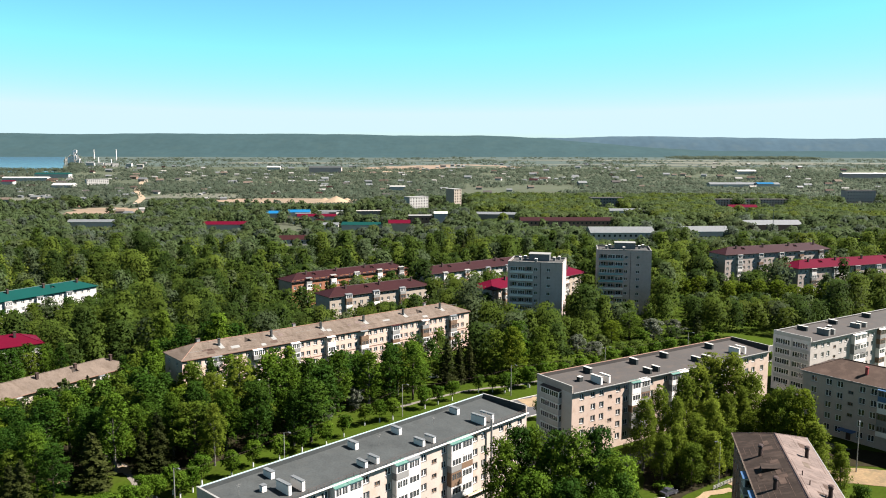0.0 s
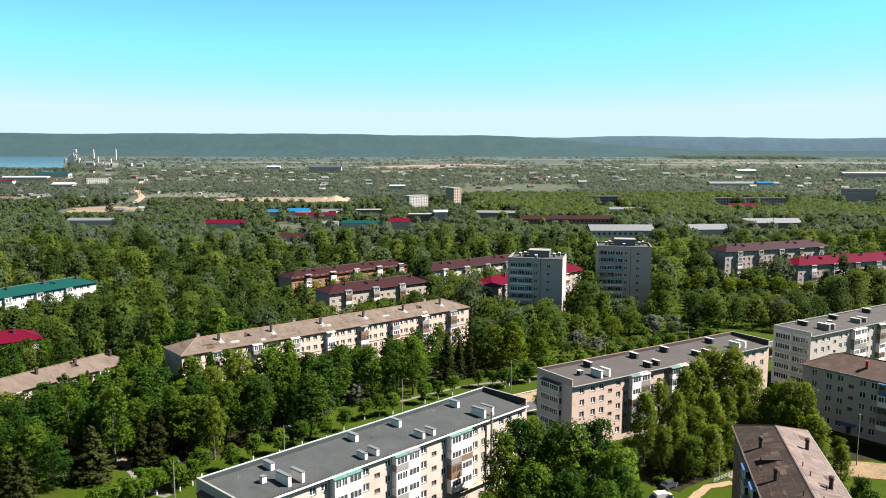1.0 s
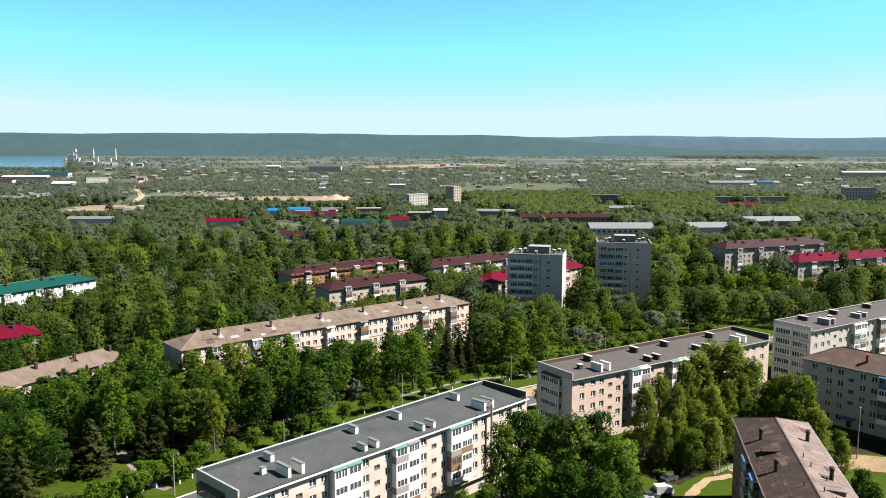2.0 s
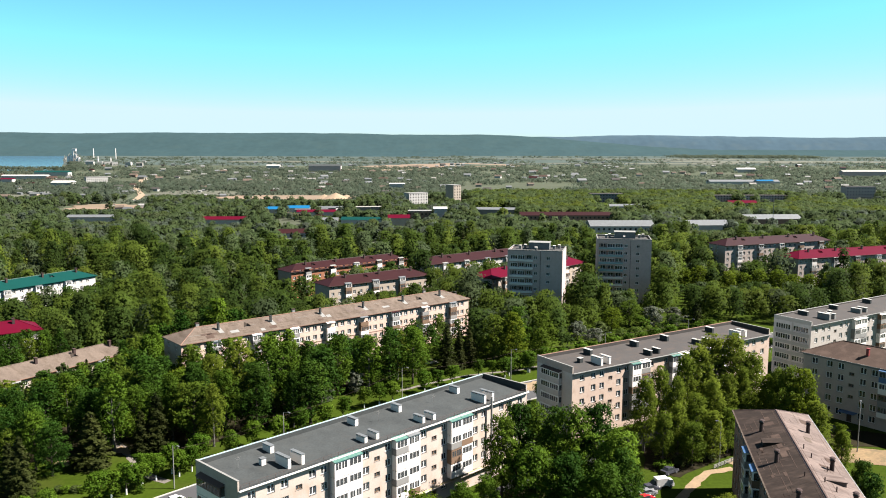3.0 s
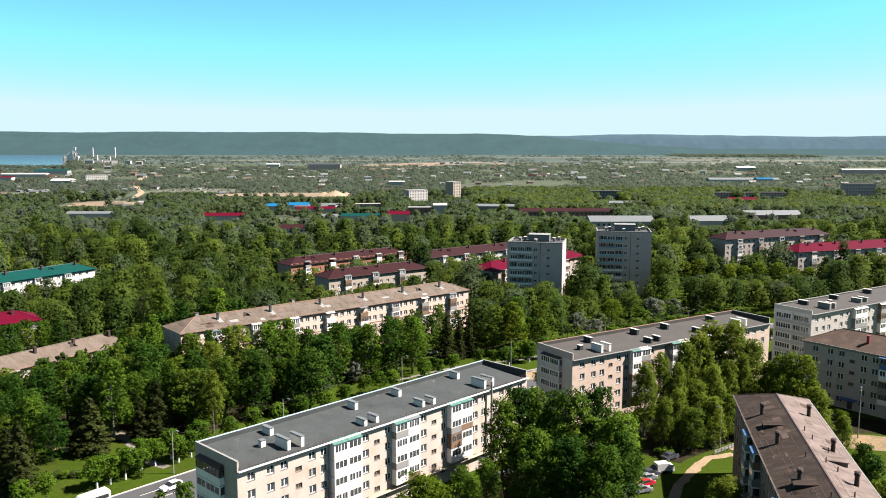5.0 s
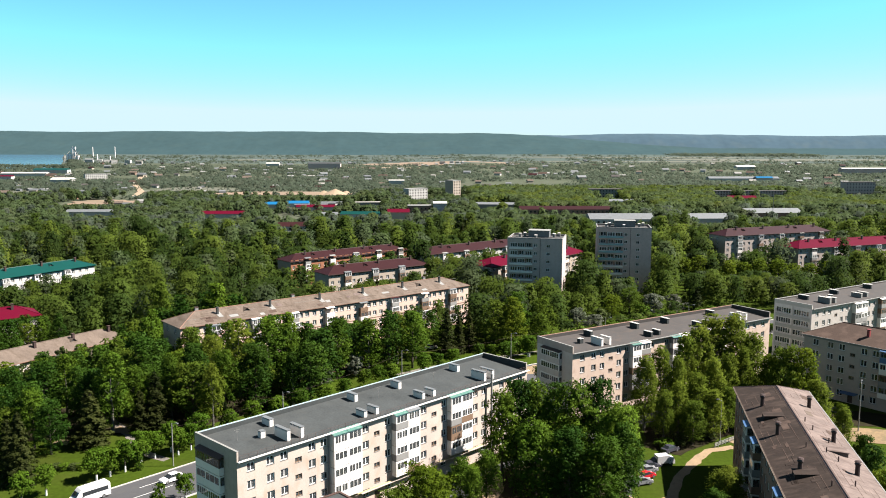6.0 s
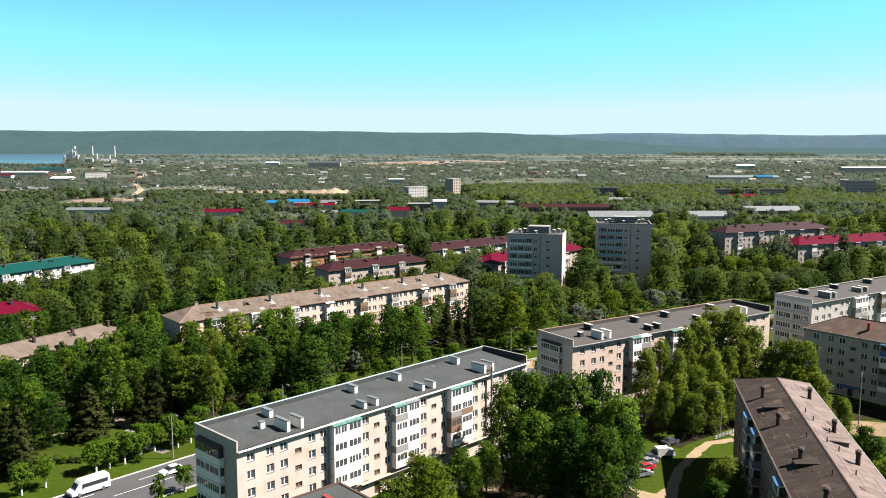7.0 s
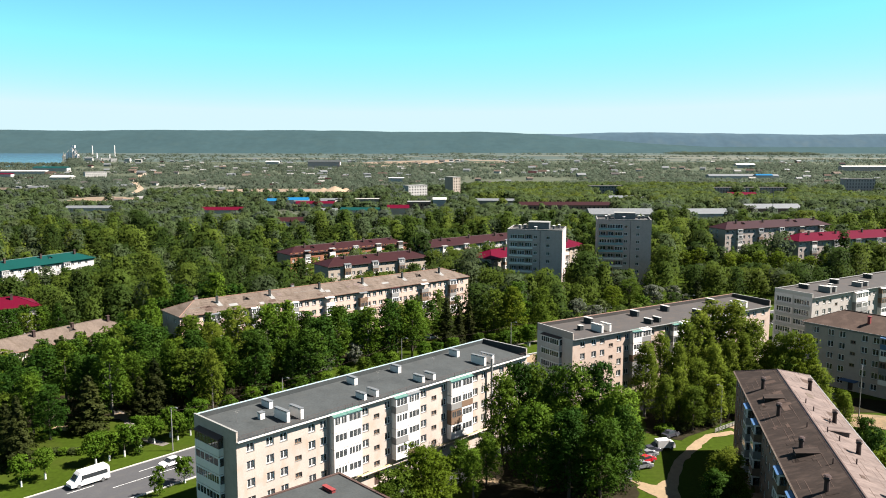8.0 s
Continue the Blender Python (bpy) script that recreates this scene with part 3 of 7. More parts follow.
def balcony(parent, at, w, deep=1.15, clad="white", glazed=True, canopy="", trim="frame_white", pitch=0.72):
    """A balcony that stands out from the wall: slab and parapet, glazing above it, and a tin canopy on the top one."""
    key = (round(w, 2), deep, clad, trim, pitch)
    if key not in BALCONY_MESHES:
        f = Form().blocks((0, -deep, -0.14, w, 0, 0.001), (0, -deep, 0, w, -deep + 0.07, 1.02), (0, -deep, 0, 0.07, 0, 1.02), (w - 0.07, -deep, 0, w, 0, 1.02))
        pier = min(0.2, w * 0.08)
        n = max(2, round((w - 2 * pier) / pitch))
        bars = [(0, -deep, 2.2, w, -deep + 0.06, 2.48), (0, -deep, 1.02, w, -deep + 0.06, 1.1), (0, -deep, 1.02, pier, -deep + 0.06, 2.48), (w - pier, -deep, 1.02, w, -deep + 0.06, 2.48)]
        for i in range(n + 1):
            x = pier + (w - 2 * pier) * i / n
            t = 0.11 if n > 3 and i == n // 2 else 0.045
            bars.append((x - t, -deep, 1.02, x + t, -deep + 0.06, 2.28))
        bars += [(0, -deep, 1.02, 0.06, 0, 2.48), (w - 0.06, -deep, 1.02, w, -deep * 0.8, 2.48), (w - 0.06, -deep, 2.28, w, 0, 2.48)]
        g = Form().blocks(*bars)
        p = Form().box(pier, -deep + 0.02, 1.09, w - pier, -deep + 0.03, 2.22)
        p.box(w - 0.03, -deep * 0.8, 1.05, w - 0.02, 0, 2.28)
        BALCONY_MESHES[key] = f.mesh("balcony", M[clad]), g.mesh("glazing", M[trim]), p.mesh("pane", M["pane"])
    a, c, d = BALCONY_MESHES[key]
    ob = part("balcony", a, "", parent, at=at)
    if glazed:
        part("glazing", c, "", ob)
        part("pane", d, "", ob)
    if canopy:
        f = Form()
        f.face((-0.1, -deep - 0.15, 2.5), (w + 0.1, -deep - 0.15, 2.5), (w + 0.1, 0, 2.85), (-0.1, 0, 2.85))
        f.face((-0.1, -deep - 0.15, 2.44), (-0.1, 0, 2.79), (w + 0.1, 0, 2.79), (w + 0.1, -deep - 0.15, 2.44))
        f.face((-0.1, -deep - 0.15, 2.44), (w + 0.1, -deep - 0.15, 2.44), (w + 0.1, -deep - 0.15, 2.5), (-0.1, -deep - 0.15, 2.5))
        part("canopy", f, canopy, ob)
    return ob


def chimney(parent, x, y, z0, z1, w=0.6, d=0.6, material="dark_brick", cap="brown_metal"):
    f = Form().box(x - w / 2, y - d / 2, z0, x + w / 2, y + d / 2, z1 - 0.25)
    f.box(x - w / 2 + 0.06, y - d / 2 + 0.06, z1 - 0.25, x + w / 2 - 0.06, y + d / 2 - 0.06, z1 - 0.1)
    ob = part("chimney", f, material, parent)
    part("cap", Form().box(x - w / 2 - 0.1, y - d / 2 - 0.1, z1 - 0.1, x + w / 2 + 0.1, y + d / 2 + 0.1, z1), cap, ob)


def flue(parent, x, y, z0, z1, r=0.33):
    """A round brick flue with a flared collar and a tin hood on short stays."""
    f = Form().tube((x, y, z0), (x, y, z1 - 0.75), r, r * 0.92, 10).tube((x, y, z1 - 0.75), (x, y, z1 - 0.5), r * 0.92, r * 1.3, 10).tube((x, y, z1 - 0.5), (x, y, z1 - 0.42), r * 1.3, r * 1.3, 10)
    for k in range(3):
        a = 2.1 * k
        f.tube((x + r * math.cos(a), y + r * math.sin(a), z1 - 0.42), (x + r * math.cos(a), y + r * math.sin(a), z1 - 0.16), 0.04, 0.04, 4)
    ob = part("chimney", f, "dark_brick", parent)
    part("cap", Form().tube((x, y, z1 - 0.16), (x, y, z1), r * 1.45, r * 0.9, 10), "dark_brick", ob)


def vent_block(parent, x, y, z0, w, d, h, material="white", cap="tin"):
    """A long ventilation stack on a flat roof, with openings at the top and a lid."""
    solid = [(x - w / 2, y - d / 2, z0 - 0.3, x + w / 2, y + d / 2, z0 + h - 0.28)]
    n = max(2, round(d / 0.8))
    for i in range(n + 1):
        yy = y - d / 2 + 0.06 + (d - 0.12) * i / n
        solid.append((x - w / 2, yy - 0.06, z0 + h - 0.28, x + w / 2, yy + 0.06, z0 + h - 0.08))
    ob = part("ventilation_shaft", Form().blocks(*solid), material, parent)
    part("lid", Form().box(x - w / 2 - 0.07, y - d / 2 - 0.07, z0 + h - 0.08, x + w / 2 + 0.07, y + d / 2 + 0.07, z0 + h), cap, ob)


def shell(house, L, W, z_top, cols, rows, front, side, recess=0.16, base=0.0, gable_cols=(), gable_rows=(), size=(1.35, 1.35), stairs=(), stair_rows=(), stair_size=(1.25, 0.8), doors=(), panes=2, gable_size=None, gable_panes=2):
    """The four walls with windows cut into the front and the left end, and a dark inside behind them."""
    low = base - 3.0
    w, h = size
    opens, marks = [], []
    for z in rows:
        for x in cols:
            opens.append((x - w / 2, z - h / 2, x + w / 2, z + h / 2))
            marks.append((x, z, w, h, "frame_white"))
    for z in stair_rows:
        for x in stairs:
            opens.append((x - stair_size[0] / 2, z - stair_size[1] / 2, x + stair_size[0] / 2, z + stair_size[1] / 2))
            marks.append((x, z, *stair_size, "wood"))
    for x in doors:
        opens.append((x - 0.6, base, x + 0.6, base + 2.1))
    part("front_wall", Form().wall(L, low, z_top, opens, recess + 0.1, lambda a, d, z: (a, d, z)), front, house)
    for x, z, a, b, fm in marks:
        window(house, Matrix.Translation((x, recess, z)), a, b, fm, panes=panes)
    for x in doors:
        part("door", Form().box(x - 0.6, recess, base, x + 0.6, recess + 0.05, base + 2.1), "brown_metal", house)
    gw, gh = gable_size or size
    opens = [(x - gw / 2, z - gh / 2, x + gw / 2, z + gh / 2) for z in gable_rows for x in gable_cols]
    part("end_wall", Form().wall(W, low, z_top, opens, recess + 0.1, lambda a, d, z: (d, W - a, z)), side, house)
    for z in gable_rows:
        for x in gable_cols:
            window(house, pose(recess, W - x, z, 0, 0, -90), gw, gh, panes=gable_panes)
    part("end_wall", Form().face((L, 0, low), (L, W, low), (L, W, z_top), (L, 0, z_top)), side, house)
    part("back_wall", Form().face((L, W, low), (0, W, low), (0, W, z_top), (L, W, z_top)), front, house)
    f = Form()
    i = recess + 0.9
    f.box(i, i, low, L - i, W - i, z_top - 0.1)
    for k in range(int(z_top // 2.7) + 1):
        f.box(0.02, recess + 0.1, k * 2.72 + 0.0, L - 0.02, i, k * 2.72 + 0.15)
    part("interior", f, "dark", house)


def flat_roof(house, L, W, eave, top, felt, edge, end_edge, back_edge="pale_trim", slope=0.55, gutter="concrete"):
    """A felt roof that falls to the front eave, between end walls that rise over it as parapets."""
    z0, z1 = eave + 0.1, eave + 0.1 + slope
    f = Form().face((0.3, -0.3, z0), (L - 0.3, -0.3, z0), (L - 0.3, W - 0.3, z1), (0.3, W - 0.3, z1))
    f.face((0.3, -0.3, z0 - 0.12), (0.3, W - 0.3, z0 - 0.12), (L - 0.3, W - 0.3, z0 - 0.12), (L - 0.3, -0.3, z0 - 0.12))
    f.face((0.3, -0.3, z0 - 0.12), (L - 0.3, -0.3, z0 - 0.12), (L - 0.3, -0.3, z0), (0.3, -0.3, z0))
    roof = part("roof", f, felt, house)
    part("gutter", Form().box(-0.05, -0.62, z0 - 0.1, L + 0.05, -0.3, z0 + 0.03), gutter, roof)
    part("cornice", Form().box(0, -0.2, eave - 0.28, L, -0.003, z0 - 0.125), edge, house)
    # the ends stand proud of the roof
    for a, b in ((0.0, 0.3), (L - 0.3, L)):
        p = part("parapet", Form().box(a, 0.0, eave + 0.001, b, W, top), end_edge, house)
        part("coping", Form().box(a - 0.03, -0.03, top, b + 0.03, W + 0.03, top + 0.05), "concrete", p)
    p = part("parapet", Form().box(0.3, W - 0.3, eave + 0.001, L - 0.3, W, top - 0.12), end_edge, house)
    part("coping", Form().box(0.3, W - 0.33, top - 0.12, L - 0.3, W + 0.05, top - 0.06), back_edge, p)
    # flashing where the felt turns up against the back parapet
    part("flashing", Form().blocks((0.3, W - 0.36, z0 - 0.1, L - 0.3, W - 0.3, top - 0.12), (0.3, 0.0, z0 - 0.1, 0.36, W - 0.3, top - 0.02), (L - 0.36, 0.0, z0 - 0.1, L - 0.3, W - 0.3, top - 0.02)), felt, roof)
    n = int(L / 1.05)
    s = Form()
    for i in range(1, n):
        x = 0.3 + (L - 0.6) * i / n
        s.box(x - 0.02, -0.29, z0 + 0.012, x + 0.02, 1.6, z0 + 0.03, Matrix.Rotation(0, 4, "X"))
    part("felt_lap", s, felt, roof)


def hip_roof(house, L, W, eave, rise, material, over=0.6, hip=None, edge="brown_metal", gables=False, ridge_trim="", back=""):
    hip = 0.0 if gables else (hip if hip is not None else W / 2)
    o = over
    a, b, c, d = (-o, -o, eave), (L + o, -o, eave), (L + o, W + o, eave), (-o, W + o, eave)
    e = o if gables else 0
    r0, r1 = (hip - e, W / 2, eave + rise), (L - hip + e, W / 2, eave + rise)
    k = Vector((0, 0, -0.14))
    top = Form()
    top.face(a, b, r1, r0)
    if back:
        part("roof", Form().face(c, d, r0, r1), back, house)
    else:
        top.face(c, d, r0, r1)
    if not gables:
        top.face(d, a, r0).face(b, c, r1)
    low = [tuple(Vector(p) + k) for p in (a, b, c, d)]
    top.face(low[3], low[2], low[1], low[0])
    for p, q in ((a, b), (b, c), (c, d), (d, a)):
        top.face(tuple(Vector(p) + k), tuple(Vector(q) + k), q, p)
    if gables:
        for s in (a, d, r0), (c, b, r1):
            top.face(*s)
    roof = part("roof", top, material, house)
    t = Form().box(-o - 0.05, -o - 0.1, eave - 0.16, L + o + 0.05, -o - 0.005, eave + 0.02)
    part("gutter", t, edge, roof)
    rc = Form().tube(Vector(r0) + Vector((0, 0, 0.02)), Vector(r1) + Vector((0, 0, 0.02)), 0.13, 0.13, 6)
    if not gables:
        for p, q in ((a, r0), (d, r0), (b, r1), (c, r1)):
            rc.tube(p, q, 0.1, 0.1, 6)
    part("ridge_cap", rc, ridge_trim or material, roof)
    part("cornice", Form().box(-0.12, -0.22, eave - 0.55, L + 0.12, -0.003, eave - 0.145), edge, house)
    return roof


def slope_z(y, W, eave, rise, over=0.6):
    return eave + rise * (1 - abs(y - W / 2) / (W / 2 + over))


def dormer(house, x, W, eave, rise, y, material, w=2.2, front="dark"):
    """A small pitched dormer that looks out of the front slope."""
    z = slope_z(y, W, eave, rise)
    h = 0.85
    back = y + h * (W / 2 + 0.6) / rise
    f = Form()
    f.face((x - w / 2, y - 0.25, z - 0.02), (x, y - 0.25, z + h), (x, back, z + h))
    f.face((x, y - 0.25, z + h), (x + w / 2, y - 0.25, z - 0.02), (x, back, z + h))
    f.face((x - w / 2, y - 0.25, z - 0.09), (x, back, z + h - 0.07), (x, y - 0.25, z + h - 0.07))
    f.face((x, y - 0.25, z + h - 0.07), (x, back, z + h - 0.07), (x + w / 2, y - 0.25, z - 0.09))
    ob = part("dormer", f, material, house)
    part("louvre", Form().face((x - w / 2 + 0.15, y, z), (x + w / 2 - 0.15, y, z), (x, y, z + h - 0.12)), front, ob)


def shed_dormer(house, x, y, W, eave, rise, material, w=2.2, h=0.75):
    """A wide low shed dormer: a nearly level roof that runs back into the slope, over a dark slot towards the eave."""
    side = 1 if y < W / 2 else -1
    k = rise / (W / 2 + 0.6)
    z = eave + rise - abs(y - W / 2) * k
    back = y + side * (h - 0.1) / (k - 0.1)
    zb = z + abs(back - y) * k
    a, b, c, d = (x - w / 2, y - side * 0.1, z + h - 0.03), (x + w / 2, y - side * 0.1, z + h - 0.03), (x + w / 2, back, zb + 0.02), (x - w / 2, back, zb + 0.02)
    f = Form().face(a, b, c, d)
    lo = [(p[0], p[1], p[2] - 0.1) for p in (a, b, c, d)]
    f.face(*lo[::-1]).face(lo[0], lo[1], b, a)
    for i, j, s in ((0, 3, x - w / 2), (1, 2, x + w / 2)):
        f.face(lo[i], lo[j], (a, b, c, d)[j], (a, b, c, d)[i])
        e = s + (0.12 if s < x else -0.12)
        f.face((e, y, z - 0.05), (e, y, z + h - 0.12), (e, back, zb - 0.06))
    ob = part("dormer", f, material, house)
    part("louvre", Form().face((x - w / 2 + 0.12, y + side * 0.05, z - 0.05), (x + w / 2 - 0.12, y + side * 0.05, z - 0.05), (x + w / 2 - 0.12, y + side * 0.05, z + h - 0.12), (x - w / 2 + 0.12, y + side * 0.05, z + h - 0.12)), "dark_brick", ob)


def bays(house, spans, rows, clads, canopies, deep=1.15, seed=1, plan=()):
    """Balconies in pairs: spans of x, floors by z of the slab; plan names the cladding span by span from the top."""
    rnd = random.Random(seed)
    for j, (x0, x1) in enumerate(spans):
        for k, z in enumerate(rows):
            if plan:
                clad = plan[j][k]
                balcony(house, Matrix.Translation((x0, 0, z)), x1 - x0 - 0.06, deep, clad, True, rnd.choice(canopies) if k == 0 else "", "wood" if clad == "wood" and k == 2 else "frame_white", 0.6 + 0.16 * ((j + k) % 3))
                continue
            balcony(house, Matrix.Translation((x0, 0, z)), x1 - x0 - 0.06, deep, rnd.choice(clads), rnd.random() < 0.88, rnd.choice(canopies) if k == 0 else "", rnd.choice(("frame_white", "frame_white", "frame_white", "wood", "grey_boards")), rnd.choice((0.6, 0.72, 0.72, 0.95)))


FOOT = []          # footprints: x, y, rot, L, W, and how deep the trees keep off in front


def placed(x, y, z, rot, L, W, clear=6.0, back=4.0, side=3.0):
    FOOT.append((x, y, radians(rot), L, W, clear, back, side))
    return pose(x, y, z, 0, 0, rot)


# the long grey-roofed block by the road
A_L, A_W = 66.7, 11.65
block = thing("apartment_block", placed(-29.4, 113.4, 0, 46.1, A_L, A_W, 7), "five-storey peach apartment block with a flat grey felt roof", "apartment block", "five-storey flat-roofed blocks")
A_COLS = [2.3, 5.65, 8.1, 13.3, 15.6, 24.2, 29.1, 37.6, 42.7, 51.2, 53.6, 58.8, 61.2, 64.5]
A_STAIRS = [10.7, 26.6, 40.15, 56.2]
ROWS4 = [13.5, 10.78, 8.06, 5.34]
shell(block, A_L, A_W, 14.8, A_COLS, ROWS4 + [2.5], "pale_peach", "end_grey", stairs=A_STAIRS, stair_rows=[12.15, 9.43, 6.71, 3.99], doors=[10.7, 26.6, 40.15, 56.2], base=0.2)
bays(block, [(16.75, 19.6), (19.6, 22.5), (29.95, 32.8), (32.8, 35.65), (43.5, 46.3), (46.3, 49.3)], [12.1, 9.38, 6.66, 3.94], ["white"], ["green_tin", "green_tin", "tin"], seed=4,
     plan=(["white"] * 4, ["white"] * 4, ["grey_boards", "white", "grey_boards", "white"], ["white", "white", "white", "wood"], ["white", "grey_boards", "wood", "white"], ["white", "wood", "white", "white"]))
flat_roof(block, A_L, A_W, 14.8, 16.3, "felt", "grey_brick", "end_grey", gutter="white")
for x, y, w, d, h in ((9.9, 2.9, 0.55, 3.4, 1.7), (12.3, 2.5, 0.55, 3.0, 1.7), (11.3, 8.9, 0.7, 2.2, 1.2), (7.7, 5.2, 0.8, 0.8, 1.1),
                      (25.2, 2.2, 0.6, 2.2, 1.1), (27.7, 2.2, 0.6, 2.4, 1.2), (28.9, 9.0, 0.7, 2.2, 1.3), (38.8, 2.4, 0.6, 2.4, 1.2), (41.3, 2.2, 0.6, 2.4, 1.2),
                      (39.3, 9.0, 0.7, 2.2, 1.3), (55.0, 9.0, 0.7, 2.2, 1.3), (54.8, 2.4, 0.55, 3.4, 1.7), (57.1, 2.3, 0.55, 3.2, 1.7)):
    vent_block(block, x, y, 14.9 + 0.05 * y, w, d, h)
for z, clad, fr, pt in ((12.0, "white", "brown_metal", 0.9), (9.28, "white", "frame_white", 1.2), (6.56, "white", "frame_white", 0.6), (3.84, "white", "frame_white", 0.85)):
    balcony(block, pose(0, 10.2, z, 0, 0, -90), 6.7, 0.8, clad, True, "brown_metal" if z > 11 else "", fr, pt)
part("gas_pipe", Form().tube((0.3, -0.35, 3.1), (66.4, -0.35, 3.1), 0.11, 0.11, 6), "gas_pipe", block)
# low guard rail along the front eave
rail = part("guard_rail", Form().tube((0.4, -0.15, 15.62), (66.3, -0.15, 15.62), 0.02, 0.02, 5).tube((0.4, -0.15, 15.3), (66.3, -0.15, 15.3), 0.015, 0.015, 5), "brown_metal", block)
post = Form().tube((0, 0, 0), (0, 0, 0.68), 0.022, 0.022, 5).mesh("post", M["brown_metal"])
for i in range(45):
    part("post", post, "", rail, at=Matrix.Translation((0.4 + 1.497 * i, -0.15, 14.9)))
for x, y, h in ((4.2, 6.5, 1.9), (33.0, 6.8, 2.2), (47.5, 7.4, 1.7)):
    aerial = part("aerial", Form().tube((x, y, 15.0), (x, y, 15.2 + h), 0.025, 0.02, 5), "concrete", block)
    part("crossbar", Form().tube((x - 0.5, y, 15.0 + h), (x + 0.5, y, 15.0 + h), 0.015, 0.015, 4).tube((x - 0.3, y, 15.0 + h * 0.85), (x + 0.3, y, 15.0 + h * 0.85), 0.015, 0.015, 4), "concrete", aerial)
part("ledge", Form().box(22.7, -0.75, 2.95, 66.5, -0.003, 3.05), "pale_peach", block)
part("flue", Form().tube((55.0, -0.75, 0.2), (55.0, -0.75, 16.6), 0.2, 0.2, 10), "concrete", block)
part("downpipe", Form().tube((16.3, -0.18, 0.2), (16.3, -0.18, 14.6), 0.08, 0.08, 6), "concrete", block)

# its neighbour, behind the tall trees
block = thing("apartment_block", placed(28.0, 174.4, 0, 33.1, 68.2, 11.9, 5), "five-storey cream apartment block with a dusty flat roof", "apartment block", "five-storey flat-roofed blocks")
B_COLS = [2.9, 6.2, 8.75, 13.9, 16.4, 24.5, 29.4, 38.0, 43.0, 51.5, 54.0, 59.3, 61.9, 65.4]
shell(block, 68.2, 11.9, 14.8, B_COLS, ROWS4 + [2.5], "beige", "pale_panel", stairs=[11.35, 27.0, 40.5, 56.6], stair_rows=[12.15, 9.43, 6.71, 3.99])
bays(block, [(17.2, 20.1), (20.1, 23.0), (30.4, 33.3), (33.3, 36.2), (44.0, 46.9), (46.9, 49.8)], [12.1, 9.38, 6.66, 3.94], ["white", "white", "wood", "grey_boards"], ["white", "green_tin"], seed=8)
flat_roof(block, 68.2, 11.9, 14.8, 16.3, "felt_warm", "concrete", "grey_brick", "rust_edge")
for x, y, w, d, h in ((9.6, 2.6, 0.55, 3.4, 1.7), (12.0, 2.4, 0.55, 3.0, 1.7), (6.9, 5.2, 1.0, 1.0, 1.1), (12.8, 9.0, 0.7, 2.4, 1.3), (25.4, 2.2, 0.6, 2.4, 1.2), (27.8, 8.9, 0.7, 2.4, 1.3),
                      (28.4, 2.4, 0.6, 2.2, 1.2), (38.5, 9.0, 0.7, 2.4, 1.3), (43.2, 3.0, 0.6, 2.4, 1.2), (46.5, 2.6, 0.6, 2.4, 1.2), (55.5, 9.0, 0.7, 2.4, 1.3), (57.5, 2.6, 0.55, 3.2, 1.7), (60.0, 2.6, 0.55, 3.0, 1.7)):
    vent_block(block, x, y, 14.9 + 0.05 * y, w, d, h, "felt" if d < 3 else "white", "white_wall")
for z in (11.9, 9.18, 6.46, 3.74):
    balcony(block, pose(0, 9.6, z, 0, 0, -90), 6.2, 0.9, "pale_panel", True, "brown_metal" if z > 11 else "")

# the pale block with the banded end
block = thing("apartment_block", placed(99.0, 218.4, 0, 33, 62.0, 11.5, 5), "five-storey pale apartment block with a flat dusty roof", "apartment block", "five-storey flat-roofed blocks")
shell(block, 62.0, 11.5, 15.6, [2.4, 5.6, 8.2, 14.0, 16.6, 27.4, 30.0, 41, 43.5, 55, 58], [14.1, 11.3, 8.5, 5.7, 2.8], "pale_brick", "end_white", stairs=[11.2, 38.0], stair_rows=[12.8, 10.0, 7.2], gable_cols=[2.9, 8.3], gable_rows=[14.0, 11.2, 8.4, 5.6, 2.8], gable_size=(4.6, 1.55), gable_panes=6)
bays(block, [(19.0, 22.0), (22.0, 25.0), (32.0, 35.0), (46.0, 49.0), (49.0, 52.0)], [12.7, 9.9, 7.1, 4.3], ["white", "white", "grey_boards"], ["white"], seed=3)
flat_roof(block, 62.0, 11.5, 15.6, 16.7, "felt_warm", "concrete", "pale_panel", "concrete")
for z in (12.55, 9.75, 6.95, 4.15):
    part("band", Form().box(-0.09, 0.5, z - 0.45, -0.003, 11.0, z + 0.45), "white_wall", block)
part("seam", Form().box(-0.06, 5.4, 0, -0.003, 5.9, 15.5), "pale_panel", block)
for x, y, w, d, h in ((10.0, 2.8, 0.8, 3.6, 1.7), (12.6, 2.6, 0.7, 3.0, 1.5), (9.0, 8.6, 0.7, 3.0, 1.2), (17.0, 5.6, 1.0, 1.0, 1.1), (24.0, 8.8, 0.7, 2.6, 1.2), (26.0, 3.0, 0.7, 3.0, 1.3), (29.0, 3.0, 0.7, 3.0, 1.3), (41.0, 8.6, 0.7, 2.6, 1.3)):
    vent_block(block, x, y, 15.7 + 0.05 * y, w, d, h, "felt" if y > 5 else "concrete", "white_wall")

# the grey block with a brown hipped roof, in its own shade
block = thing("apartment_block", placed(87.2, 195.6, 0, -52, 46.0, 12.5, 6), "five-storey grey brick block with a brown hipped slate roof", "apartment block", "five-storey hipped-roof blocks")
